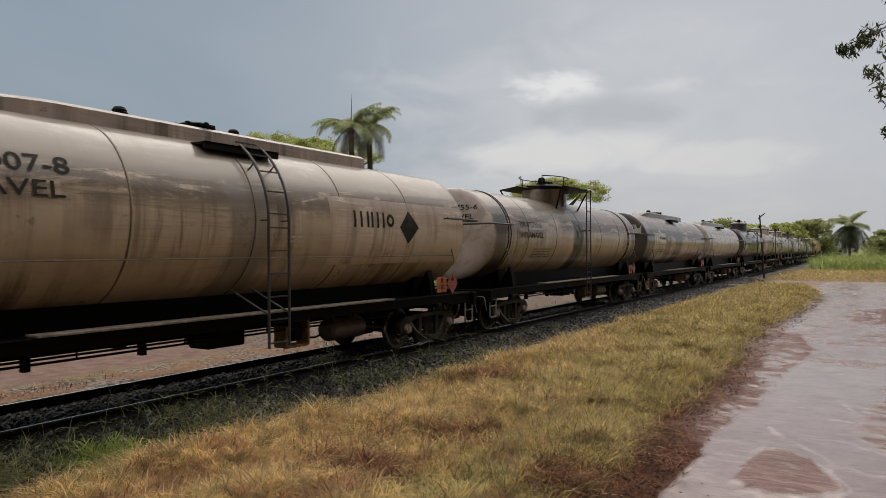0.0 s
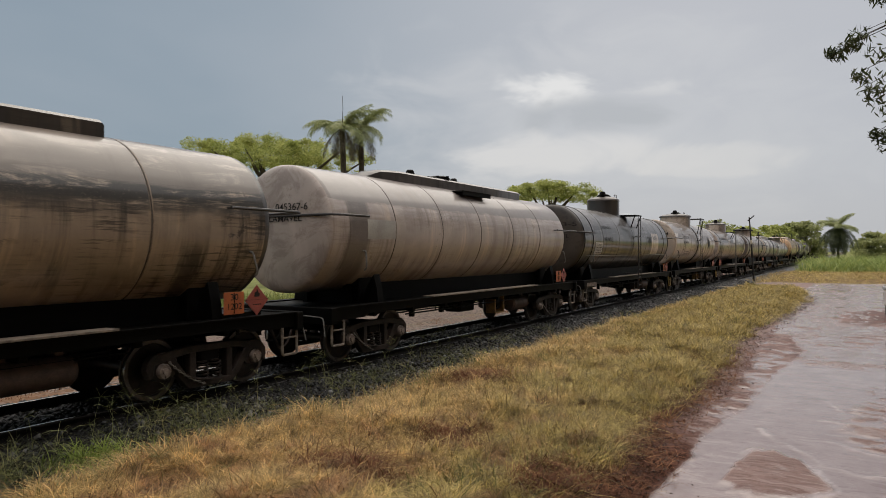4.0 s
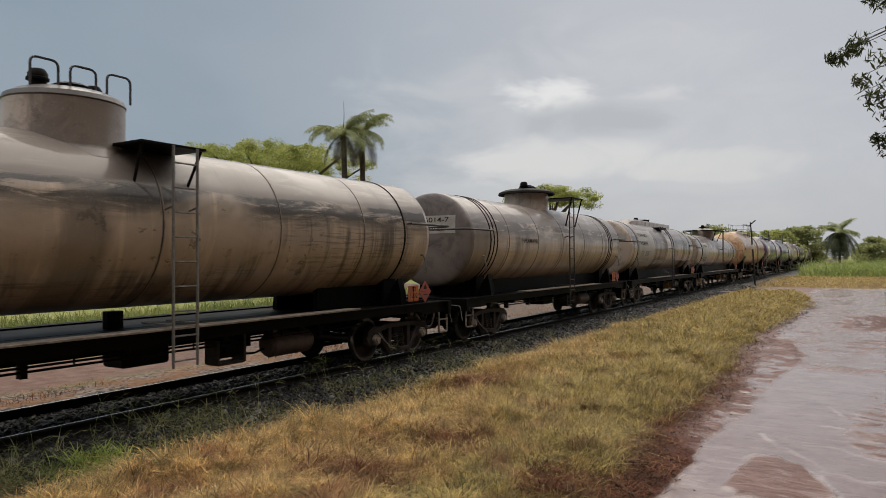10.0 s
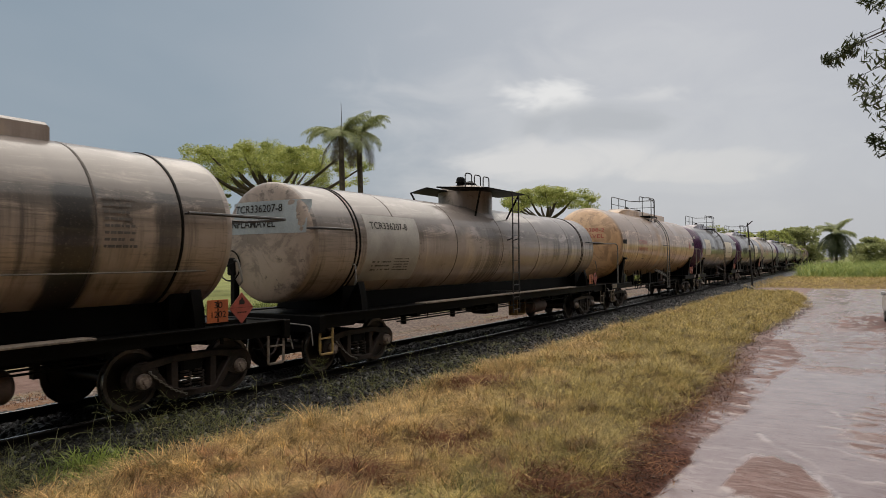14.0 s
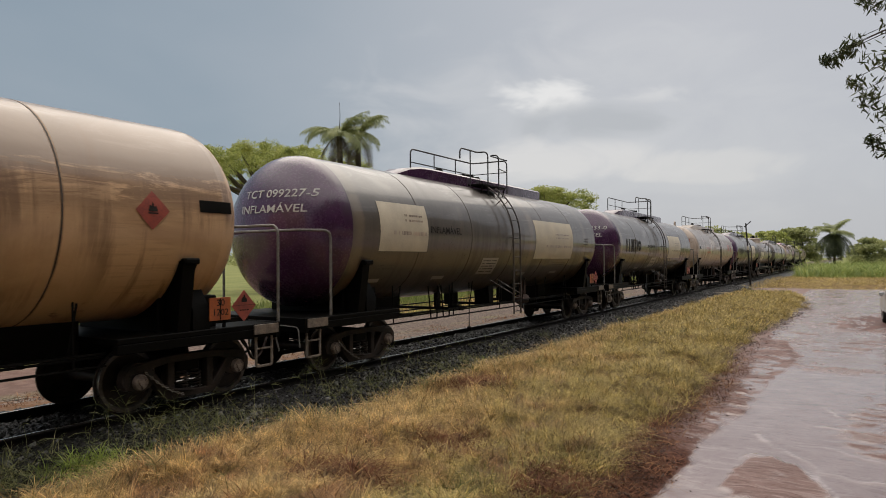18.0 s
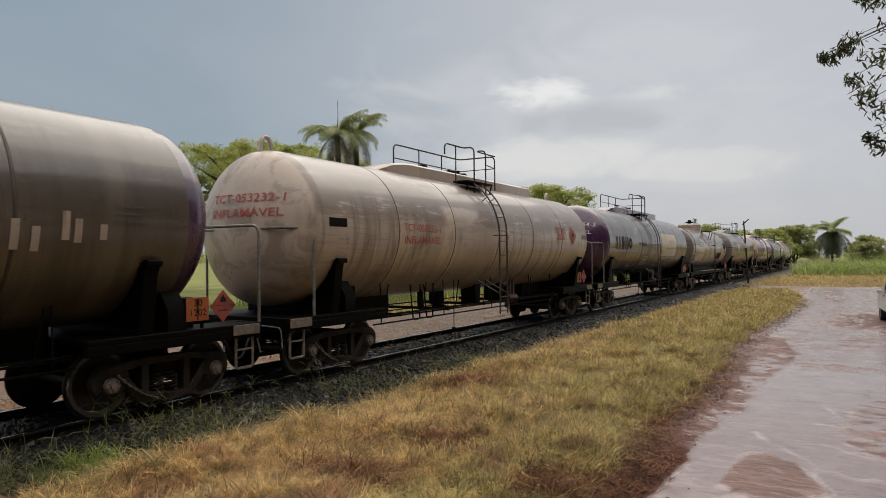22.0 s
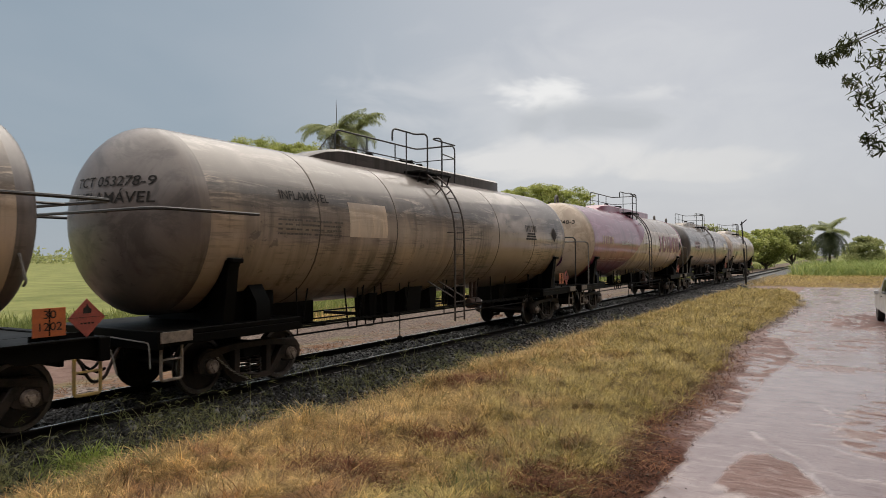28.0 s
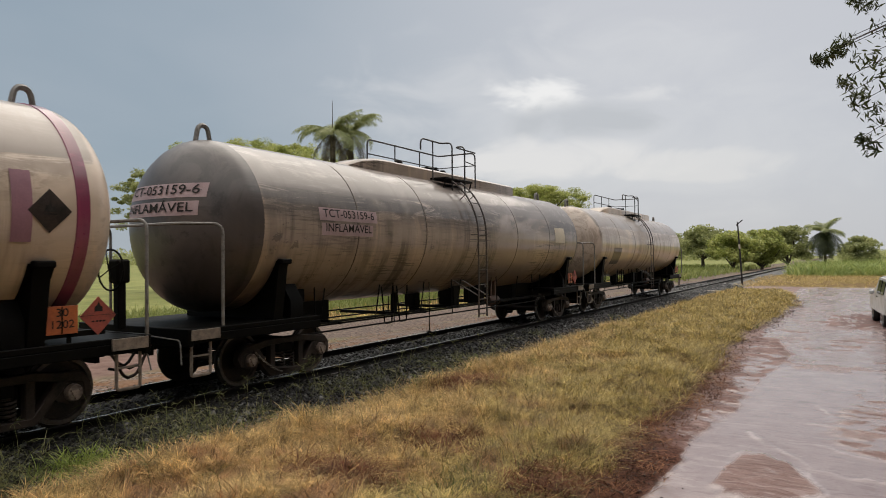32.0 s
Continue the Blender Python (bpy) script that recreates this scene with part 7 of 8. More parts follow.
def older_wagon(label, L, u, paint, heads=None, top="dome", R=1.30, zc=2.70, hd=0.20, dome_args=None, housing=None, band_at=(0.75,), y0=0.90, wheel_end=False, ladder_mat=M_PIPE_DARK, rail=M_PIPE_DARK, walk_strip=True, tops=None, yr=1.3, p=4.0, plate=1.5, rod=False, gap=False, fo=0.0, ro=0.0):
    """An older tank on a full-length steel underframe."""
    wg = base_wagon(label, u)
    tk = Tank(R, zc, y0, L - yr, hd, p)
    ym = L / 2
    shell(wg, tk, paint, [tk.y0 + (tk.y1 - tk.y0) * k / 6 for k in range(1, 6)], heads)
    bands(wg, tk, [tk.y0 + b for b in band_at] + [tk.y1 - b for b in band_at], M_BLACK if band_at else paint)
    if top == "dome":
        a = dict(r=0.78, rise=0.42, platform="low", rails="small", cap_wide=1.0)
        a.update(dome_args or {})
        dome(wg, tk, ym - 0.55 + a.pop("dy", 0.0), a["r"], a["rise"], tops or paint, a.pop("lid", M_BLACK), a["platform"], a["rails"], ladder_mat, a["cap_wide"])
    else:
        hump(wg, tk, ym - 4.3, ym + 3.9, housing or paint, 0.20, 0.40)
        bm = bmesh.new()
        z = tk.zc + tk.R - 0.05
        box(bm, 0.35, 0.95, ym - 0.85, ym + 0.75, z - 0.12, z - 0.08, 0.006)
        box(bm, 0.90, 0.95, ym - 0.85, ym + 0.75, z - 0.20, z - 0.08)
        part("top_platform", bm, M_BLACK, wg)
        if top == "hump_ladder":
            curved_ladder(wg, tk, ym + 0.15, 0.62, ladder_mat, 0.18, 60)
    bm = bmesh.new()
    box(bm, -0.30, 0.30, 0.45, L - 0.45, 0.78, 1.14, 0.015)
    part("centre_sill", bm, M_SILL, wg)
    bm = bmesh.new()
    low = zc - math.sqrt(R * R - 0.80 * 0.80)
    # added black strips stand in for the shade between belly and frame
    for q in (-1, 1):
        for a, b in ((1.75, 4.4), (L - 4.4, L - 1.75)) if gap else ((1.75, L - 1.75),):
            bm = bmesh.new()
            prism(bm, [(q * 0.50, 1.14), (q * 0.62, 1.14), (q * 0.60, low - 0.12), (q * 0.50, low - 0.18)], "y", a, b)
            part("gap_filler", bm, M_SILL, wg)
    # plate added to close the shaded gap from below
    part("gap_plate", box(bmesh.new(), -1.17, 1.17, 0.55, L - 0.55, 1.10, 1.137, 0.004), M_SILL, wg)
    for s in (-1, 1):
        bm = bmesh.new()
        x = s * 1.22
        prism(bm, [(0.42, 1.14), (0.42, 0.90), (1.5, 0.90), (1.7, 0.97), (L - 1.7, 0.97), (L - 1.5, 0.90), (L - 0.42, 0.90), (L - 0.42, 1.14)], "x", x - 0.05, x + 0.05)
        box(bm, x - 0.12, x + 0.12, 0.42, L - 0.42, 1.14, 1.165, 0.004)
        part("side_sill", bm, M_SILL, wg)
        for k in range(8):
            y = 2.0 + (L - 4.0) * k / 7
            if "bearer" not in RUNGS:
                RUNGS["bearer"] = part("cross_bearer", box(bmesh.new(), -0.45, 0.45, -0.06, 0.06, 0.88, 1.12, 0.008), M_SILL, wg)
                RUNGS["bearer"].matrix_basis = pose(s * 0.75, y, 0)
            else:
                share("cross_bearer", RUNGS["bearer"].data, wg, pose(s * 0.75, y, 0))
    if rod:
        bm = bmesh.new()
        xr = math.sqrt(R * R - 0.62 * 0.62) + 0.07
        tube(bm, [(xr, tk.y0 + 0.35, zc - 0.62), (xr, tk.y1 - 0.35, zc - 0.62)], 0.011, 5)
        for k in range(6):
            y = tk.y0 + 0.6 + (tk.y1 - tk.y0 - 1.2) * k / 5
            tube(bm, [(xr, y, zc - 0.62), (xr - 0.10, y, zc - 0.62)], 0.010, 5)
        part("side_rod", bm, M_PIPE, wg)
    if walk_strip:
        part("running_board", box(bmesh.new(), 1.10, 1.40, 4.0, L - 4.0, 1.17, 1.20, 0.004), M_STEP, wg)
    for s, ye in ((1, 0.38), (-1, L - 0.38)):
        c, d = sorted((ye, ye + s * 0.16))
        bm = bmesh.new()
        box(bm, -1.36, 1.36, c, d, 0.84, 1.16, 0.012)
        part("end_sill", bm, M_SILL, wg)
        bm = bmesh.new()
        yc = ye + s * (1.80 + (fo if s > 0 else ro))
        low = zc - math.sqrt(R * R - 0.8 * 0.8)
        box(bm, -0.80, 0.80, yc - 0.25, yc + 0.25, 1.10, low + 0.02, 0.02)
        for q in (-1, 1):
            prism(bm, [(q * 0.75, 1.12), (q * 1.20, 1.12), (q * 1.16, 1.45), (q * 1.08, 1.75), (q * 0.9, 1.5)], "y", yc - 0.10, yc + 0.10)
        part("saddle", bm, M_SILL, wg)
        part("coupler", coupler_bm(0.0 if s > 0 else L, s), M_BLACK, wg)
        air_hose(wg, 0.0 if s > 0 else L, s)
        end_handrail(wg, tk, ye + s * 0.02, rail, False, zc + 0.25)
        steps(wg, ye + s * 0.28, 1.28, M_STEP if (int(L * 10) + s) % 3 else M_YELLOW, 0.9)
        bm = bmesh.new()
        tube(bm, bent([(1.30, ye + s * 1.1, zc - 0.85), (1.36, ye + s * 1.1, zc - 0.80), (1.30, ye + s * 1.15, zc - 0.45), (1.22, ye + s * 1.15, zc - 0.45)], 0.05), 0.018, 5)
        part("grab_iron", bm, M_PIPE, wg)
        add_bogie(wg, yc)
    bm = bmesh.new()
    spun(bm, [(0, -0.55), (0.17, -0.54), (0.22, -0.47), (0.22, 0.47), (0.17, 0.54), (0, 0.55)], 18, "y", 0.85, ym + 2.6, 0.66)
    for q in (-0.35, 0.35):
        box(bm, 0.80, 0.90, ym + 2.55 + q, ym + 2.65 + q, 0.7, 1.0)
    part("air_reservoir", bm, M_RESERVOIR, wg)
    bm = bmesh.new()
    for x in (0.62, 1.0):
        tube(bm, [(x, 3.4, 0.80), (x, L - 3.6, 0.80)], 0.018, 5)
    for k in range(5):
        y = 4.2 + (L - 8.6) * k / 4
        box(bm, 0.55, 0.66, y, y + 0.09, 0.66, 1.0)
        tube(bm, [(1.0, y + 0.5, 0.80), (1.0, y + 0.5, 1.0)], 0.014, 5)
    box(bm, 0.2, 0.7, ym - 0.6, ym + 0.2, 0.60, 0.95, 0.03)
    tube(bm, [(0.0, ym - 0.3, 1.4), (0.0, ym - 0.3, 0.62)], 0.15, 10)
    part("brake_gear", bm, M_BLACK, wg)
    bm = bmesh.new()
    yb = ym + 1.15
    for q in (-0.28, 0.28):
        box(bm, 0.72, 1.02, yb + q - 0.03, yb + q + 0.03, 0.48, 0.98, 0.006)
    box(bm, 0.72, 1.02, yb - 0.28, yb + 0.28, 0.46, 0.50, 0.006)
    cage = part("valve_cage", bm, M_OCHRE if int(L * 10) % 2 else M_RUST, wg)
    bm = bmesh.new()
    box(bm, 0.70, 0.94, yb - 0.20, yb + 0.20, 0.56, 0.90, 0.04)
    tube(bm, [(0.9, yb - 0.1, 0.7), (1.0, yb - 0.1, 0.66)], 0.05, 8)
    tube(bm, [(0.8, yb, 0.6), (0.8, yb + 0.7, 0.55), (0.8, yb + 1.0, 0.62)], 0.02, 5)
    part("control_valve", bm, M_BLACK, cage)
    if wheel_end:
        handwheel(wg, -0.95, 0.30, 2.10)
    plates(wg, L - plate, 1.22, 1.24)
    return wg, tk

# ---- the train, wagon by wagon ----
SPEED = 9.1
COUPLERS = [-163.4, -148.1, -132.75, -117.8, -103.65, -88.8, -74.2, -58.0, -43.0, -27.1, -9.15, 9.0, 27.0, 45.0, 62.2, 80.9, 97.0, 115.15, 134.0, 152.8, 171.2]
WAGONS = []
GRIME = (0.050, 0.040, 0.031)
INK = (0.012, 0.011, 0.011)
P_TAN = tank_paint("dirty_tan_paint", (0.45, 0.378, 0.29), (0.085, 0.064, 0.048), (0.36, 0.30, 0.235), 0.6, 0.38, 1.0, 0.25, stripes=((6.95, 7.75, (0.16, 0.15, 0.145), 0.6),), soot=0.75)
P_SPILT = tank_paint("tan_paint_with_spilt_tar", (0.40, 0.335, 0.272), GRIME, (0.30, 0.25, 0.205), 0.5, 0.38, 2.0, 0.2, sky_wash=0.65, stripes=((0.85, 1.62, (0.03, 0.026, 0.024), 0.85), (6.75, 7.65, INK, 0.97), (13.45, 14.7, (0.035, 0.030, 0.027), 0.85)), soot=0.75)
P_GREY = tank_paint("dirty_grey_paint", (0.36, 0.315, 0.29), GRIME, (0.27, 0.232, 0.208), 0.6, 0.37, 2.0, 0.3, sky_wash=0.7, soot=0.6)
P_BELT = tank_paint("tan_paint_with_soot_belt", (0.38, 0.32, 0.265), (0.030, 0.025, 0.021), (0.28, 0.235, 0.195), 0.65, 0.37, 6.0, 0.45, sky_wash=0.8, stripes=((1.15, 2.1, (0.06, 0.05, 0.045), 0.6), (6.2, 6.9, (0.09, 0.075, 0.062), 0.6)), soot=1.0)
P_CLEAN = tank_paint("brownish_grey_paint", (0.42, 0.365, 0.32), (0.060, 0.050, 0.045), (0.33, 0.285, 0.245), 0.45, 0.38, 29.0, 0.2, sky_wash=0.75, soot=0.7, stripes=((0.9, 2.0, (0.10, 0.088, 0.08), 0.6),))
P_MIXED = tank_paint("stained_tan_paint", (0.37, 0.305, 0.24), (0.020, 0.017, 0.015), (0.21, 0.172, 0.138), 0.9, 0.37, 7.0, 0.8, sky_wash=0.60, stripes=((0.4, 1.97, (0.028, 0.021, 0.018), 0.9), (4.2, 5.4, (0.060, 0.043, 0.032), 0.75), (6.2, 7.7, INK, 0.98)), soot=0.9, level=0.40)
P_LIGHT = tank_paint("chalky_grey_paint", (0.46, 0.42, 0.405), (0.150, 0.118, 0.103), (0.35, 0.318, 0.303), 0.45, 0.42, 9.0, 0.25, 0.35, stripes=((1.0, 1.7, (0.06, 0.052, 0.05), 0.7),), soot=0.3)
P_DARK = tank_paint("sooty_black_paint", (0.056, 0.047, 0.040), (0.014, 0.012, 0.011), (0.034, 0.029, 0.025), 0.6, 0.36, 4.0, 0.3, 0.3, sky_wash=0.40, stripes=((5.4, 6.3, (0.015, 0.013, 0.012), 0.7),), soot=0.5, crown=(0.085, 0.078, 0.077), drip=(0.185, 0.155, 0.118))
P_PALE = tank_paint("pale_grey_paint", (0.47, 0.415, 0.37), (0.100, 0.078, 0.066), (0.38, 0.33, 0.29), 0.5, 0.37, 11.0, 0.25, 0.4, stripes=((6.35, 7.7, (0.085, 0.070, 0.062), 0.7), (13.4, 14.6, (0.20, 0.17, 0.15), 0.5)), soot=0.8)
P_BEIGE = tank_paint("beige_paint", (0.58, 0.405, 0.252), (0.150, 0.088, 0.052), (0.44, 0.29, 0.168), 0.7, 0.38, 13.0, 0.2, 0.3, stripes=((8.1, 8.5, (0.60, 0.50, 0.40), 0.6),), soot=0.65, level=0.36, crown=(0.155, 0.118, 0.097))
P_FLEET = tank_paint("grey_fleet_paint", (0.104, 0.090, 0.078), (0.044, 0.037, 0.031), (0.078, 0.068, 0.059), 0.4, 0.30, 15.0, 0.12, 0.65, sky_wash=0.45, stripes=((1.55, 1.85, (0.21, 0.17, 0.13), 0.5), (10.05, 10.40, (0.21, 0.17, 0.13), 0.5), (14.8, 15.1, (0.18, 0.15, 0.12), 0.4)), soot=0.5, level=0.46, crown=(0.082, 0.075, 0.074))
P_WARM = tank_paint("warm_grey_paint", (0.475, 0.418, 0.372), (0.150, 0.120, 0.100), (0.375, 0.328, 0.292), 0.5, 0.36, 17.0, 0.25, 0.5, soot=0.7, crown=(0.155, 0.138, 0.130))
P_WORN = tank_paint("scratched_grey_paint", (0.33, 0.28, 0.24), (0.048, 0.040, 0.036), (0.24, 0.202, 0.172), 0.6, 0.37, 19.0, 0.9, 0.5, sky_wash=0.65, soot=0.7)
P_HEADD = tank_paint("dark_head_paint", (0.075, 0.066, 0.066), (0.022, 0.019, 0.019), (0.050, 0.044, 0.044), 0.6, 0.40, 21.0, 0.5, 0.3, sky_wash=0.30, soot=0.3)
P_HEADM = tank_paint("mottled_head_paint", (0.165, 0.148, 0.147), (0.045, 0.040, 0.040), (0.105, 0.093, 0.093), 0.7, 0.38, 27.0, 0.4, 0.3, sky_wash=0.3, soot=0.0)
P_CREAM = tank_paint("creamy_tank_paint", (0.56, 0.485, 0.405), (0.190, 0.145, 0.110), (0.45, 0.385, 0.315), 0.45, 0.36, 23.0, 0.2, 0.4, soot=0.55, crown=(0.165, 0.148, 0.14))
P_BANDED = tank_paint("grey_paint_with_tarry_bands", (0.36, 0.305, 0.26), (0.040, 0.033, 0.029), (0.26, 0.22, 0.187), 0.7, 0.37, 31.0, 0.4, 0.5, sky_wash=0.65, stripes=((4.95, 7.5, (0.105, 0.088, 0.076), 0.75), (7.7, 8.6, (0.46, 0.40, 0.34), 0.6), (11.4, 12.05, INK, 0.95), (12.95, 13.35, (0.03, 0.027, 0.026), 0.8)), soot=0.7)


def lg(k):
    return COUPLERS[k + 1] - COUPLERS[k], COUPLERS[k]


def logo_blocks(wagon, tk, y, z, h, mat, widths, gap=0.09):
    """A maker's or owner's mark, as plain upright bars of its size and colour, with a ring at the end of the longer ones."""
    for i, w in enumerate(widths):
        n = max(1, round(w / (h * 0.42)))
        bw = h * 0.21
        if i == len(widths) - 1 and len(widths) == 4:
            bm = bmesh.new()
            up0, r = tk.angle(z + h / 2) * tk.R, h * 0.42
            outer, inner = ([bm.verts.new(tk.side(y + w / 2 + q * r * math.sin(a), up0 + q * r * math.cos(a), 0.016)) for a in [2 * math.pi * k / 22 for k in range(22)]] for q in (1.0, 0.5))
            for k in range(22):
                bm.faces.new((outer[k], inner[k], inner[k - 1], outer[k - 1]))
            part("logo_ring", bm, mat, wagon)
        else:
            for k in range(n):
                q = y + (w - bw) * (k / (n - 1) if n > 1 else 0)
                side_patch(wagon, tk, "logo_bar", q, q + bw, z, z + h, mat, off=0.012)
        y += w + gap


def train():
    # beige tank with a housing on top
    w, tk = older_wagon("tan tank wagon with a dark diamond and top housing", *lg(0), P_TAN, top="hump_ladder", R=1.38, zc=2.72, band_at=(), housing=P_GREY, rod=True, y0=0.8, yr=1.18)
    WAGONS.append(w)
    side_text(w, tk, "007-8", 3.45, 3.12, 0.34, M_BLKTXT, 1.0)
    side_text(w, tk, "INFLAMÁVEL", 1.9, 2.82, 0.30, M_BLKTXT, 2.45)
    logo_blocks(w, tk, 9.97, 2.68, 0.32, M_BLKTXT, (0.13, 0.28, 0.44, 0.26), 0.07)
    diamond(w, tk, 11.86, 2.72, 0.36, M_BLKTXT, M_RUST)
    side_patch(w, tk, "pale_panel", 9.3, 14.2, 1.95, 3.25, P_CREAM, "paler cream painted panel", 0.005)
    side_bars(w, tk, 8.2, 8.6, 2.35, 2.5, 2, M_WHTTXT, 3)
    # domed tank with a railed walkway
    w, tk = older_wagon("grey domed tank wagon with black straps and wide walkway", *lg(1), P_SPILT, heads=P_LIGHT, band_at=(0.86, 1.0), dome_args=dict(r=0.80, rise=0.40, platform="flat", rails="ring"), R=1.29, zc=2.69, y0=0.78, yr=1.37, ro=-0.3)
    WAGONS.append(w)
    side_patch(w, tk, "pale_panel", 3.0, 4.6, 2.84, 3.08, M_PALE)
    side_text(w, tk, "TSR-372755-6", 2.35, 2.86, 0.24, M_BLKTXT, 1.6)
    side_text(w, tk, "INFLAMAVEL", 2.38, 2.55, 0.24, M_BLKTXT, 1.7)
    side_bars(w, tk, 3.4, 4.8, 1.98, 2.3, 4, M_BLKTXT, 5)
    head_patch(w, tk, "pale_panel", -0.30, 0.55, 3.30, 3.56, M_PALE)
    head_text(w, tk, "TSR-372755-6", -0.85, 3.30, 0.20, M_BLKTXT, 1.72)
    head_text(w, tk, "INFLAMAVEL", -0.92, 3.03, 0.22, M_BLKTXT, 1.68)
    # dark-stained tank with a housing
    w, tk = older_wagon("stained grey tank wagon with a black spill band", *lg(2), P_MIXED, heads=P_DARK, top="hump", band_at=(), R=1.30, zc=2.68, housing=P_DARK, y0=0.68, yr=1.25)
    WAGONS.append(w)
    side_patch(w, tk, "pale_panel", 2.0, 4.15, 1.75, 3.05, P_CREAM, "cream panel with worn lettering", 0.005)
    side_text(w, tk, "INFLAMAVEL", 2.83, 2.7, 0.20, M_BLKTXT, 1.5)
    side_bars(w, tk, 2.9, 4.2, 2.1, 2.55, 5, M_BLKTXT, 7)
    head_patch(w, tk, "pale_panel", -1.16, 1.05, 2.93, 3.40, M_PALE)
    head_text(w, tk, "TCR-843001-2", -1.08, 3.16, 0.21, M_BLKTXT, 1.85)
    head_text(w, tk, "INFLAMAVEL", -1.12, 2.95, 0.18, M_BLKTXT, 1.5)
    # chalky light tank with a housing
    w, tk = older_wagon("chalky light grey tank wagon with rust runs", *lg(3), P_LIGHT, top="hump", band_at=(), R=1.30, zc=2.70, housing=P_HEADD, y0=0.62, yr=1.57)
    WAGONS.append(w)
    side_patch(w, tk, "pale_panel", 1.6, 2.6, 2.5, 2.9, M_PALE)
    head_text(w, tk, "045367-6", -0.1, 3.02, 0.20, M_BLKTXT, 0.85)
    head_text(w, tk, "INFLAMÁVEL", -0.6, 2.80, 0.19, M_BLKTXT, 1.2)
    # sooty dark tank with a tall dome
    w, tk = older_wagon("sooty black tank wagon with a tall brown dome", *lg(4), P_DARK, band_at=(0.0, 0.95), dome_args=dict(r=0.72, rise=0.52, platform="low", rails="small", lid=P_HEADD), R=1.33, zc=2.70, tops=P_DARK, rod=True, y0=0.57, yr=1.24, plate=1.25, fo=-0.42, wheel_end=True)
    WAGONS.append(w)
    side_patch(w, tk, "white_notice", 1.85, 2.72, 2.13, 2.60, M_WHTTXT, "white notice with small print")
    side_bars(w, tk, 1.93, 2.64, 2.18, 2.56, 6, M_BLKTXT, 8)
    side_text(w, tk, "053935", 2.8, 3.12, 0.17, M_BLKTXT, 1.1)
    side_text(w, tk, "INFLAMÁVEL", 2.9, 2.6, 0.24, M_BLKTXT, 1.1)
    side_patch(w, tk, "pale_panel", 10.33, 11.62, 2.13, 3.13, P_CREAM, "cream panel with scraped lettering")
    logo_blocks(w, tk, 9.57, 2.64, 0.31, M_BLKTXT, (0.17, 0.20, 0.17), 0.05)
    for y, z in ((10.56, 2.84), (10.74, 2.80), (10.90, 2.86), (11.04, 2.82), (11.18, 2.88)):
        side_patch(w, tk, "scraped_letter", y, y + 0.09, z, z + 0.17, P_HEADD, "dark scraped paint", 0.012)
    head_text(w, tk, "045393-5", -0.62, 3.14, 0.23, M_BLKTXT, 1.7)
    head_text(w, tk, "INFLAMÁVEL", -0.85, 2.70, 0.21, M_BLKTXT, 1.65)
    part("stencil", box(bmesh.new(), 1.275, 1.28, 0.9, 2.0, 0.92, 1.06), M_CAP, w)
    # pale domed tank
    w, tk = older_wagon("pale grey domed tank wagon with cracked paint", *lg(5), P_PALE, band_at=(6.2,), dome_args=dict(r=0.92, rise=0.38, platform="level", rails="small", cap_wide=1.06, lid=P_HEADD), R=1.33, zc=2.75, heads=P_PALE, y0=1.0, yr=1.41, gap=True)
    WAGONS.append(w)
    side_text(w, tk, "TCR-033012-4", 2.85, 2.97, 0.20, M_BLKTXT, 1.55)
    side_text(w, tk, "INFLAMÁVEL", 2.9, 2.68, 0.22, M_BLKTXT, 1.4)
    side_bars(w, tk, 3.5, 4.8, 2.0, 2.3, 3, M_BLKTXT, 9)
    diamond(w, tk, 10.8, 2.84, 0.42, M_BLKTXT, M_RUST)
    head_text(w, tk, "INFLAMÁVEL", -0.95, 3.44, 0.20, M_BLKTXT, 1.5)
    head_text(w, tk, "TCR-033012-4", -1.18, 3.12, 0.24, M_BLKTXT, 2.1)
    # domed tank with two black straps and hooped rails
    w, tk = older_wagon("grey domed tank wagon with hooped dome rails", *lg(6), P_BELT, heads=P_LIGHT, band_at=(0.92,), dome_args=dict(r=0.80, rise=0.46, platform="low", rails="loops", lid=P_HEADD, dy=-0.5), R=1.27, zc=2.72, tops=P_PALE, ladder_mat=M_PIPE, y0=0.66, yr=1.33, gap=True, fo=-0.3)
    WAGONS.append(w)
    side_text(w, tk, "TCR-045368-4", 1.92, 3.08, 0.22, M_BLKTXT, 1.9)
    side_text(w, tk, "INFLAMÁVEL", 4.3, 2.53, 0.17, M_BLKTXT, 1.15)
    side_bars(w, tk, 2.25, 2.7, 2.05, 2.95, 7, M_BLKTXT, 10)
    head_text(w, tk, "TCR-045368-4", -1.0, 3.15, 0.20, M_BLKTXT, 1.55)
    head_text(w, tk, "INFLAMÁVEL", -1.02, 2.66, 0.22, M_BLKTXT, 1.48)
    plates(w, 1.55, 1.22, 1.24)
    # domed tank with a dark cap
    w, tk = older_wagon("tan-grey domed tank wagon with a black dome cover", *lg(7), P_CLEAN, band_at=(0.95, 1.15, 1.36), dome_args=dict(r=0.76, rise=0.42, platform="level", rails="small", cap_wide=1.28, dy=0.2), R=1.28, zc=2.70, tops=P_GREY, heads=P_HEADM, y0=0.97, yr=1.24, wheel_end=True)
    WAGONS.append(w)
    side_text(w, tk, "INFLAMAVEL", 3.9, 2.62, 0.18, M_RUST, 1.3)
    head_patch(w, tk, "pale_panel", -1.08, 0.82, 2.86, 3.34, M_PALE)
    head_text(w, tk, "TCR-036014-7", -1.02, 3.13, 0.18, M_BLKTXT, 1.65)
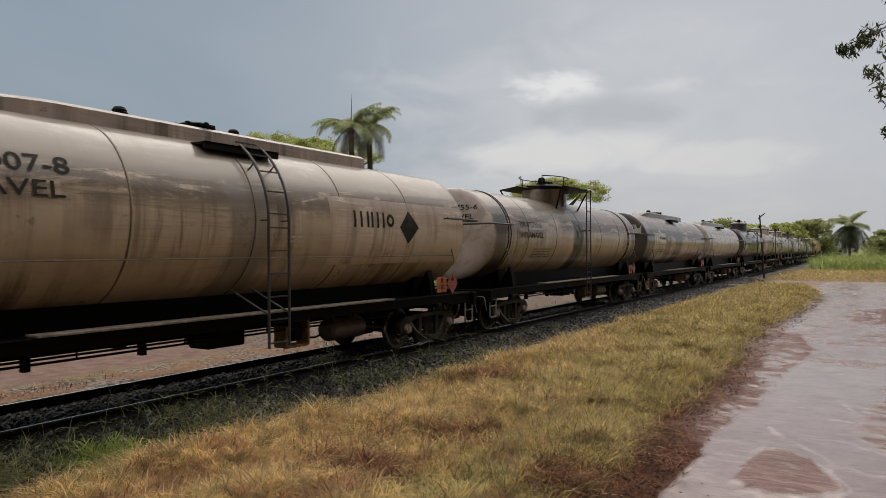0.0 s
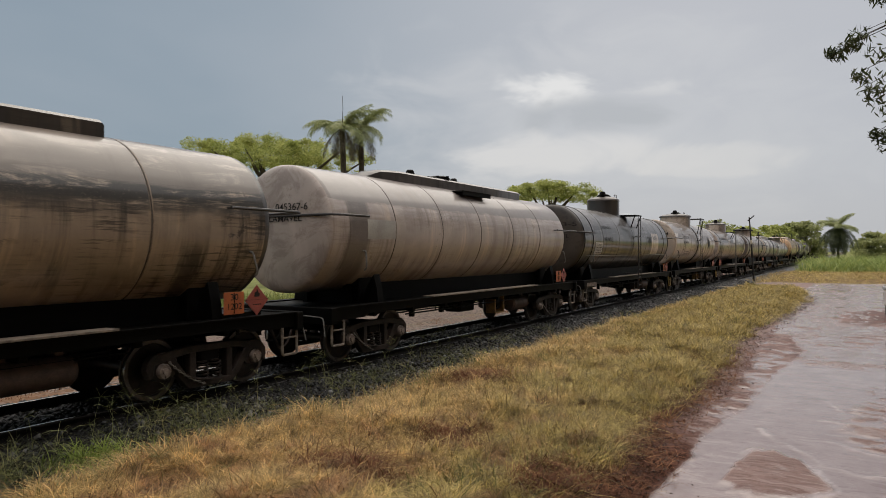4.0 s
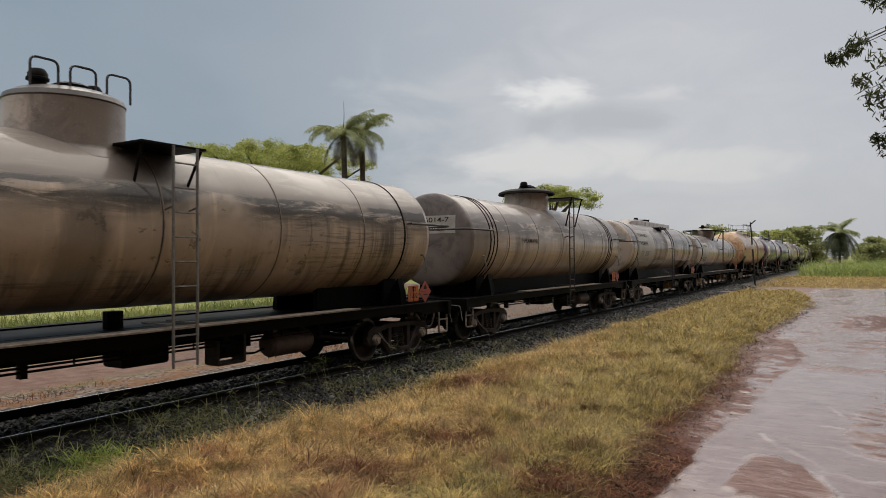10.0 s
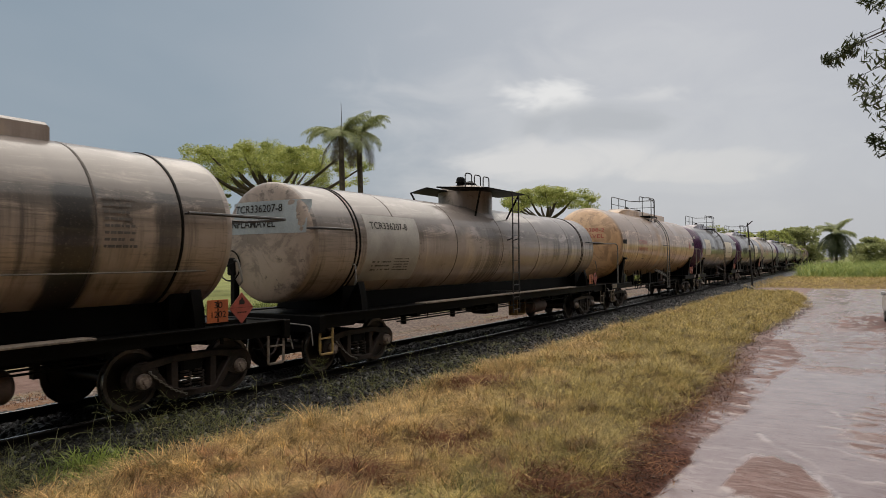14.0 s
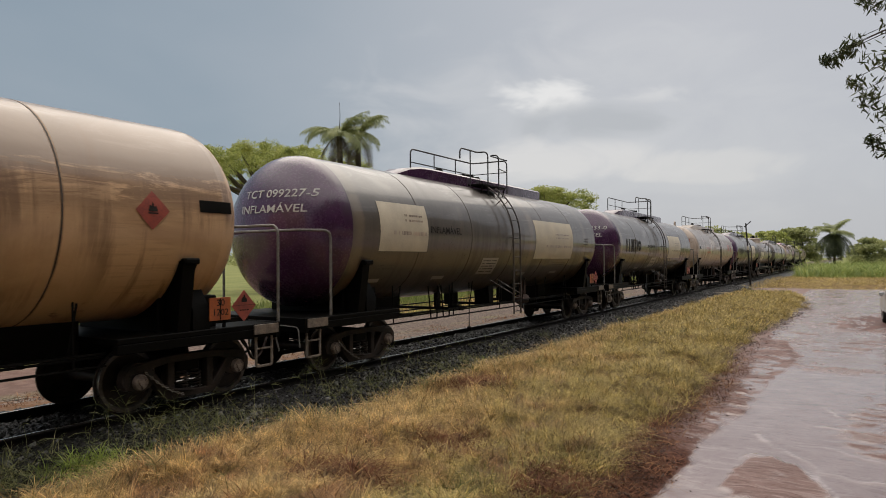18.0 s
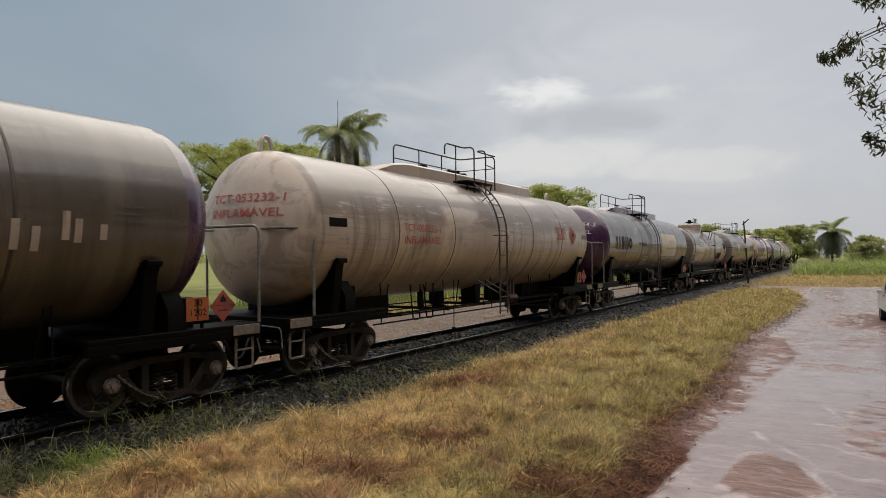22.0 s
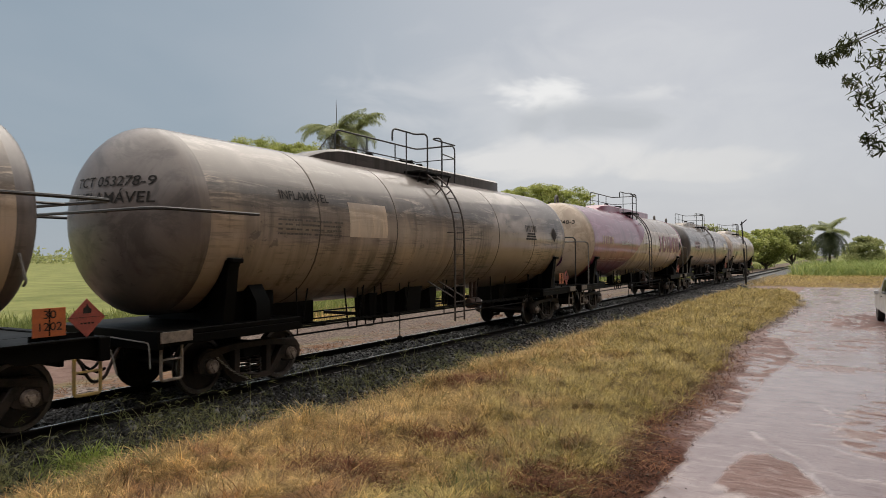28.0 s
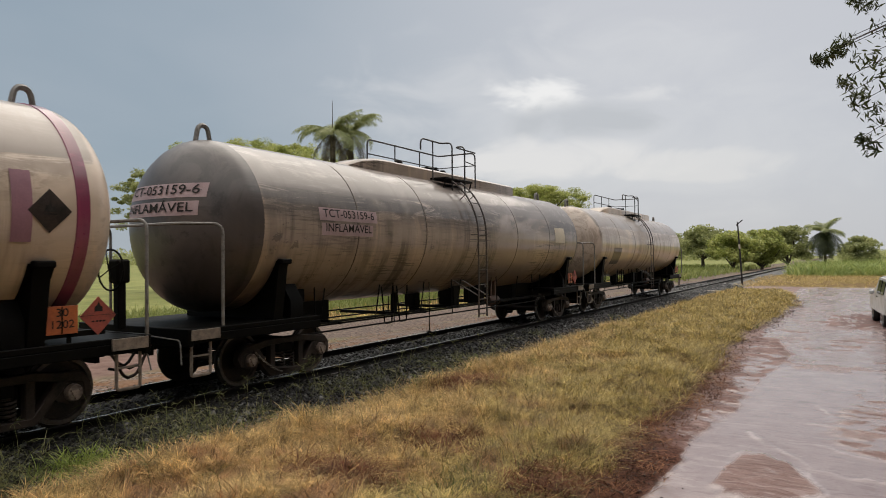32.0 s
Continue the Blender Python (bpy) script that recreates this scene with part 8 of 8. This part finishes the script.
    head_text(w, tk, "INFLAMAVEL", -1.04, 2.90, 0.18, M_BLKTXT, 1.55)
    # grey tank with white name panel and ladder
    w, tk = older_wagon("grey tank wagon with white name panel and ladder", *lg(8), P_BANDED, top="hump_ladder", band_at=(0.85,), R=1.26, zc=2.66, heads=P_PALE, housing=P_GREY, rod=True, y0=0.98, yr=1.70)
    WAGONS.append(w)
    side_patch(w, tk, "white_panel", 2.1, 4.9, 1.78, 3.5, M_PALE, "pale painted panel behind the lettering", 0.005)
    side_text(w, tk, "TCS-045392-7", 2.22, 3.14, 0.22, M_BLKTXT, 1.65)
    side_text(w, tk, "INFLAMAVEL", 2.34, 2.73, 0.27, M_BLKTXT, 1.3)
    side_bars(w, tk, 2.45, 2.97, 2.27, 2.5, 3, M_BLKTXT, 12)
    side_bars(w, tk, 3.25, 3.89, 2.27, 2.5, 5, M_BLKTXT, 13)
    side_bars(w, tk, 12.1, 12.6, 2.36, 3.1, 8, M_BLKTXT, 14)
    head_patch(w, tk, "white_panel", -1.12, 1.0, 3.02, 3.32, M_PALE)
    head_text(w, tk, "TCS-045392-7", -1.08, 3.06, 0.20, M_BLKTXT, 1.75)
    head_text(w, tk, "INFLAMAVEL", -1.12, 2.64, 0.22, M_BLKTXT, 1.6)
    # longer domed tank with a pale panel
    w, tk = older_wagon("long grey domed tank wagon with a pale number panel", *lg(9), P_GREY, band_at=(1.15, 1.27), dome_args=dict(r=0.80, rise=0.42, platform="flat", rails="loops", lid=P_TAN), R=1.20, zc=2.55, heads=P_WORN, y0=0.55, yr=1.5, fo=-0.2, wheel_end=True)
    WAGONS.append(w)
    side_patch(w, tk, "pale_panel", 2.05, 4.05, 1.75, 3.15, M_PALE, "pale painted panel behind the number", 0.005)
    side_text(w, tk, "TCR336207-8", 2.2, 2.81, 0.22, M_BLKTXT, 1.4)
    side_bars(w, tk, 2.3, 3.0, 1.95, 2.2, 3, M_BLKTXT, 15)
    side_bars(w, tk, 3.1, 3.7, 1.95, 2.25, 5, M_BLKTXT, 16)
    head_patch(w, tk, "pale_panel", -1.05, 1.05, 2.72, 3.36, M_LIGHTBLUE)
    head_text(w, tk, "TCR336207-8", -0.82, 3.10, 0.21, M_BLKTXT, 1.3)
    head_text(w, tk, "INFLAMÁVEL", -1.0, 2.80, 0.23, M_BLKTXT, 1.3)
    # beige modern tank
    w, tk = newer_wagon("large beige tank wagon with red lettering", *lg(10), P_BEIGE, ladder_mat=M_PIPE, lug=False, y0=1.40, yr=1.7, fo=0.25, ro=-0.26, R=1.55, zc=2.84)
    WAGONS.append(w)
    side_text(w, tk, "TCT-053388-2", 3.87, 2.79, 0.26, M_REDTXT, 1.6)
    side_text(w, tk, "INFLAMÁVEL", 3.9, 2.50, 0.26, M_REDTXT, 1.6)
    side_patch(w, tk, "maker_plate", 1.4, 1.95, 2.82, 3.0, M_BLACK)
    diamond(w, tk, 15.2, 2.9, 0.27, M_RED)
    side_patch(w, tk, "dark_plate", 16.0, 16.6, 2.92, 3.1, M_BLACK)
    side_bars(w, tk, 4.8, 5.3, 2.15, 2.38, 3, M_BLKTXT, 18)
    head_text(w, tk, "TCT-053388-2", -0.77, 3.28, 0.22, M_REDTXT, 1.7)
    head_text(w, tk, "INFLAMÁVEL", -0.77, 3.02, 0.22, M_REDTXT, 1.7)

    def fleet(k, label, number, boxes, logo, rub=False):
        w, tk = newer_wagon(label, *lg(k), P_FLEET, heads=M_PURPLE, housing=M_PURPLE, y0=1.5, rail=M_PIPE_DARK, lug=False, hd=0.92, R=1.55, zc=2.80, fo=0.23, ro=-0.25)
        WAGONS.append(w)
        head_text(w, tk, number, -0.52, 3.38, 0.22, M_WHTTXT, 1.65)
        head_text(w, tk, "INFLAMÁVEL", -0.60, 3.08, 0.22, M_WHTTXT, 1.6)
        if rub:
            head_patch(w, tk, "pale_smear", -0.6, 0.35, 2.78, 3.02, M_PALE)
        for a, b, z0, z1 in boxes:
            side_patch(w, tk, "cream_panel", a, b, z0, z1, M_CREAM, "cream panel painted over old writing", 0.007)
            side_bars(w, tk, a + (b - a) * 0.26, a + (b - a) * 0.95, z0 + 0.30, z0 + 0.50, 1, P_WARM, 24)
            side_bars(w, tk, a + (b - a) * 0.50, a + (b - a) * 0.88, z0 + 0.62, z0 + 0.84, 2, P_WARM, 25)
        if logo:
            logo_blocks(w, tk, 2.42, 2.50, 0.56, M_BLKTXT, (0.30, 0.50, 0.76, 0.52), 0.10)
        side_text(w, tk, "INFLAMÁVEL", 6.0 if logo else 4.34, 2.66 if logo else 2.77, 0.22, M_BLKTXT, 1.46)
        side_patch(w, tk, "notice_panel", 7.15, 8.1, 1.80, 2.24, M_PALE, "pale notice panel", 0.007)
        side_bars(w, tk, 7.22, 8.02, 1.84, 2.20, 5, M_PIPE_DARK, 20)
        for y in (2.3, 5.0, 9.9, 12.5):
            side_patch(w, tk, "data_strip", y, y + 0.55, 1.72, 1.80, M_PALE)
        for y in (2.0, 12.2):
            side_bars(w, tk, y, y + 1.2, 1.98, 2.12, 2, M_BLKTXT, 22)
        side_bars(w, tk, 14.92, 15.36, 2.67, 2.96, 3, M_BLKTXT, 23)
        return tk
    fleet(11, "grey tank wagon with purple ends and two cream panels", "TCT 099227-5", [(2.39, 4.25, 2.38, 3.42), (10.5, 13.75, 2.21, 3.40)], False)
    tank_of_fleet = fleet(12, "grey tank wagon with purple ends and large black mark", "TCT 099233-0", [(10.5, 13.3, 2.22, 3.40)], True)
    for y, z, h in ((13.62, 2.33, 0.36), (13.86, 2.31, 0.30), (14.22, 2.45, 0.36), (14.38, 2.42, 0.30), (14.72, 2.46, 0.20)):
        side_patch(WAGONS[-1], tank_of_fleet, "rubbed_letter", y, y + 0.10, z, z + h, P_WARM, "rubbed white lettering", 0.010)
    # warm grey tank with red lettering
    w, tk = newer_wagon("warm grey tank wagon with red lettering and marks", *lg(13), P_WARM, y0=1.15, yr=1.4, ro=-0.33)
    WAGONS.append(w)
    side_text(w, tk, "TCT-053232-1", 3.74, 2.74, 0.24, M_REDTXT, 1.55)
    side_text(w, tk, "INFLAMÁVEL", 3.78, 2.47, 0.24, M_REDTXT, 1.55)
    side_patch(w, tk, "dark_plate", 1.26, 1.79, 2.80, 2.97, M_BLACK)
    logo_blocks(w, tk, 12.78, 2.99, 0.22, M_REDTXT, (0.30, 0.22, 0.25), 0.06)
    for i in range(3):
        side_patch(w, tk, "logo_block", 12.80 + 0.06 * i, 13.6 - 0.06 * i, 2.78 + 0.07 * i, 2.82 + 0.07 * i, M_REDTXT, off=0.012)
    diamond(w, tk, 14.37, 2.94, 0.33, M_RED)
    side_patch(w, tk, "maker_plate", 15.32, 15.84, 2.83, 2.98, M_PIPE, "worn metal maker's plate")
    head_text(w, tk, "TCT-053232-1", -0.65, 3.22, 0.22, M_REDTXT, 1.7)
    head_text(w, tk, "INFLAMÁVEL", -0.65, 2.94, 0.22, M_REDTXT, 1.7)
    fleet(14, "grey tank wagon with purple ends and a rubbed mark", "TCT 099254-2", [(10.55, 13.90, 2.22, 3.38)], True, True)
    # domed tank with deep rounded heads
    w, tk = older_wagon("brown-grey domed tank wagon with rounded heads and straps", *lg(15), P_CLEAN, band_at=(0.55,), dome_args=dict(r=0.80, rise=0.28, platform="low", rails="loops", lid=P_CLEAN, dy=-0.4), R=1.38, zc=2.72, hd=0.5, heads=P_HEADM, y0=1.35, yr=1.6, p=2.6, plate=0.75)
    WAGONS.append(w)
    side_patch(w, tk, "pale_panel", 2.4, 5.1, 1.9, 2.82, M_CREAM, "cream panel with worn lettering", 0.005)
    side_text(w, tk, "INFLAMÁVEL", 3.76, 2.31, 0.17, M_BLKTXT, 1.1)
    side_bars(w, tk, 2.5, 3.3, 2.2, 2.6, 4, M_BLKTXT, 30)
    side_patch(w, tk, "soot_patch", 10.4, 12.2, 2.0, 2.45, M_BLACK, "", 0.005)
    side_patch(w, tk, "soot_patch", 13.2, 14.3, 2.75, 3.2, M_BLACK, "", 0.005)
    head_patch(w, tk, "pale_panel", -0.2, 0.8, 2.95, 3.3, M_PALE)
    # scratched grey modern tank
    w, tk = newer_wagon("scratched grey tank wagon with faded black lettering", *lg(16), P_WORN, heads=P_HEADM, hoop=True, y0=1.15, lug=False, hd=0.95, fo=0.29, ro=0.15, end_rail=M_PIPE_DARK, housing=P_HEADD, heavy=True, brake=True)
    WAGONS.append(w)
    side_text(w, tk, "INFLAMÁVEL", 2.66, 3.17, 0.24, M_BLKTXT, 1.3)
    side_bars(w, tk, 2.57, 4.3, 2.58, 2.9, 4, M_BLKTXT, 31)
    side_patch(w, tk, "pale_panel", 4.54, 5.8, 2.6, 3.28, P_CREAM)
    logo_blocks(w, tk, 13.05, 2.96, 0.20, M_RUST, (0.26, 0.20, 0.24), 0.06)
    for i in range(3):
        side_patch(w, tk, "logo_block", 13.05 + 0.05 * i, 13.85 - 0.05 * i, 2.72 + 0.08 * i, 2.77 + 0.08 * i, M_RUST, off=0.012)
    diamond(w, tk, 15.35, 2.92, 0.24, M_RUST)
    head_text(w, tk, "TCT 053278-9", -0.45, 3.24, 0.22, M_BLKTXT, 1.52)
    head_text(w, tk, "INFLAMÁVEL", -0.45, 2.98, 0.24, M_BLKTXT, 1.56)
    # magenta and cream tank
    w, tk = newer_wagon("cream tank wagon with a faded magenta half", *lg(17), P_CREAM, heads=P_CREAM, housing=M_MAGENTA, y0=1.40, yr=1.33, rail=M_PIPE_DARK, fo=0.38, R=1.55, zc=2.80, brake=True)
    WAGONS.append(w)
    bm = bmesh.new()
    n = 24
    rows = []
    for i in range(n + 1):
        a = radians(-72 + 160 * i / n)
        end = 5.2 + 4.4 * min(1.0, max(0.0, (a + radians(60)) / radians(85)))
        rows.append([bm.verts.new(((tk.R + 0.006) * math.cos(a), 1.4 + (end - 1.4) * j / 8, tk.zc + (tk.R + 0.006) * math.sin(a))) for j in range(9)])
    for i in range(n):
        for j in range(8):
            bm.faces.new((rows[i][j], rows[i][j + 1], rows[i + 1][j + 1], rows[i + 1][j]))
    part("magenta_field", bm, M_MAGENTA, w, "faded magenta paint over the leading half")
    logo_blocks(w, tk, 2.46, 2.71, 0.33, M_GOLD, (0.17, 0.30, 0.46, 0.30), 0.07)
    side_text(w, tk, "INFLAMÁVEL", 5.08, 2.66, 0.22, M_WHTTXT, 1.5)
    for y in (2.3, 3.7, 5.1):
        side_bars(w, tk, y, y + 1.0, 1.95, 2.15, 3, M_MAGPALE, int(y * 7))
    for kind_, y, wide_ in (("bar", 12.14, 0.30), ("ring", 12.75, 0.85), ("bar", 13.85, 0.24), ("bar", 14.35, 0.62), ("ring", 15.15, 0.85), ("bar", 16.15, 0.24), ("bar", 16.55, 0.24)):
        if kind_ == "bar":
            side_patch(w, tk, "logo_bar", y, y + wide_, 2.42, 3.27, M_MAGFADE, off=0.012)
            continue
        bm = bmesh.new()
        up0 = tk.angle(2.845) * tk.R
        outer, inner = ([bm.verts.new(tk.side(y + wide_ / 2 + q * wide_ / 2 * math.sin(a), up0 + q * 0.45 * math.cos(a), 0.016)) for a in [2 * math.pi * k / 26 for k in range(26)]] for q in (1.0, 0.5))
        for k in range(26):
            bm.faces.new((outer[k], inner[k], inner[k - 1], outer[k - 1]))
        part("logo_ring", bm, M_MAGFADE, w)
    diamond(w, tk, 17.0, 2.80, 0.27, M_RUST)
    bands(w, tk, [tk.y1 - 0.09], M_MAGENTA, 0.18)
    head_text(w, tk, "TCT030748-3", -0.55, 3.42, 0.20, M_BLKTXT, 1.5)
    for pts in (((-0.52, 3.36), (0.52, 3.36), (0.52, 3.17), (-0.52, 3.17)), ((0.22, 3.17), (0.52, 3.17), (0.08, 2.84), (-0.24, 2.84)), ((-0.24, 2.84), (0.08, 2.84), (0.32, 2.60), (0.0, 2.60))):
        bm = bmesh.new()
        n = 5
        g = [[bm.verts.new(tk.head(*(Vector(pts[0]).lerp(Vector(pts[1]), i / n).lerp(Vector(pts[3]).lerp(Vector(pts[2]), i / n), j / n)), 0.012)) for j in range(n + 1)] for i in range(n + 1)]
        for i in range(n):
            for j in range(n):
                bm.faces.new((g[i][j], g[i][j + 1], g[i + 1][j + 1], g[i + 1][j]))
        part("logo_block", bm, M_PURPLE, w)
    bm = bmesh.new()
    outer, inner = ([bm.verts.new(tk.head(0.02 + q * 0.48 * math.sin(a), 2.22 + q * 0.44 * math.cos(a), 0.012)) for a in [2 * math.pi * k / 26 for k in range(26)]] for q in (1.0, 0.48))
    for k in range(26):
        bm.faces.new((outer[k], inner[k], inner[k - 1], outer[k - 1]))
    part("logo_ring", bm, M_PURPLE, w)
    # dark-headed grey tank
    w, tk = newer_wagon("dark grey tank wagon with pale number panels", *lg(18), P_WORN, heads=P_HEADD, y0=1.75, yr=1.5, hd=0.95, lug=True, end_rail=M_PIPE, fo=0.6, brake=True)
    WAGONS.append(w)
    side_patch(w, tk, "pale_panel", 3.15, 4.96, 2.92, 3.16, M_MAGPALE)
    side_patch(w, tk, "pale_panel", 3.2, 4.8, 2.64, 2.87, M_MAGPALE)
    side_text(w, tk, "TCT-053159-6", 3.25, 2.94, 0.22, M_BLKTXT, 1.6)
    side_text(w, tk, "INFLAMÁVEL", 3.3, 2.67, 0.22, M_BLKTXT, 1.45)
    side_patch(w, tk, "pale_panel", 15.2, 16.1, 2.7, 3.2, M_CREAM)
    head_patch(w, tk, "pale_panel", -1.05, 0.95, 3.22, 3.46, M_MAGPALE)
    head_patch(w, tk, "pale_panel", -1.05, 0.85, 2.92, 3.16, M_MAGPALE)
    head_text(w, tk, "TCT-053159-6", -0.98, 3.24, 0.22, M_BLKTXT, 1.82)
    head_text(w, tk, "INFLAMÁVEL", -0.98, 2.94, 0.22, M_BLKTXT, 1.75)
    # the last wagon
    w, tk = newer_wagon("cream-grey tank wagon at the end of the train", *lg(19), P_CREAM, heads=P_PALE, y0=1.7, yr=1.4, end_rail=M_PIPE, fo=0.2)
    WAGONS.append(w)
    side_patch(w, tk, "stain", 3.4, 4.6, 1.9, 2.6, P_HEADD, "", 0.005)


M_LIGHTBLUE = plain("pale_blue_panel", (0.36, 0.40, 0.42), (0.22, 0.25, 0.26), 1.6, 0.45)
M_MAGPALE = plain("faded_pink_paint", (0.40, 0.30, 0.31), (0.28, 0.19, 0.20), 3.0, 0.5)
M_MAGFADE = plain("worn_magenta_mark", (0.30, 0.15, 0.19), (0.22, 0.11, 0.14), 3.0, 0.5)
M_GOLD = plain("pale_gold_paint", (0.55, 0.42, 0.26), (0.40, 0.28, 0.17), 4.0, 0.5)
train()


def motions():
    """The train rolls past at an even pace; each wheelset turns on its bogie."""
    for w, u in zip(WAGONS, COUPLERS):
        rows = []
        for i in range(17):
            t = 2.0 * i
            y = u - SPEED * (t - 18.0)
            dx = float(bend(y + 8.0) )
            turn = math.degrees(math.atan2(float(bend(y) - bend(y + 16.0)), 16.0))
            rows.append((t, pose(XC + float(bend(y)), y, 0.0, 0, 0, turn)))
        walk(w, rows)
    per = 2.0 / FPS
    for s, sets in WHEELSETS.items():
        rows = []
        for i in range(481):
            t = i * per
            rows.append((t, pose(0, s * AXLE / 2, WR) @ Matrix.Rotation(SPEED * t / WR, 4, "X")))
        walk(sets[0], rows)
        kept = sets[0].animation_data
        for o in sets[1:]:
            o.rotation_mode = "QUATERNION"
            a = o.animation_data_create()
            a.action = kept.action
            a.action_slot = kept.action_slot


motions()
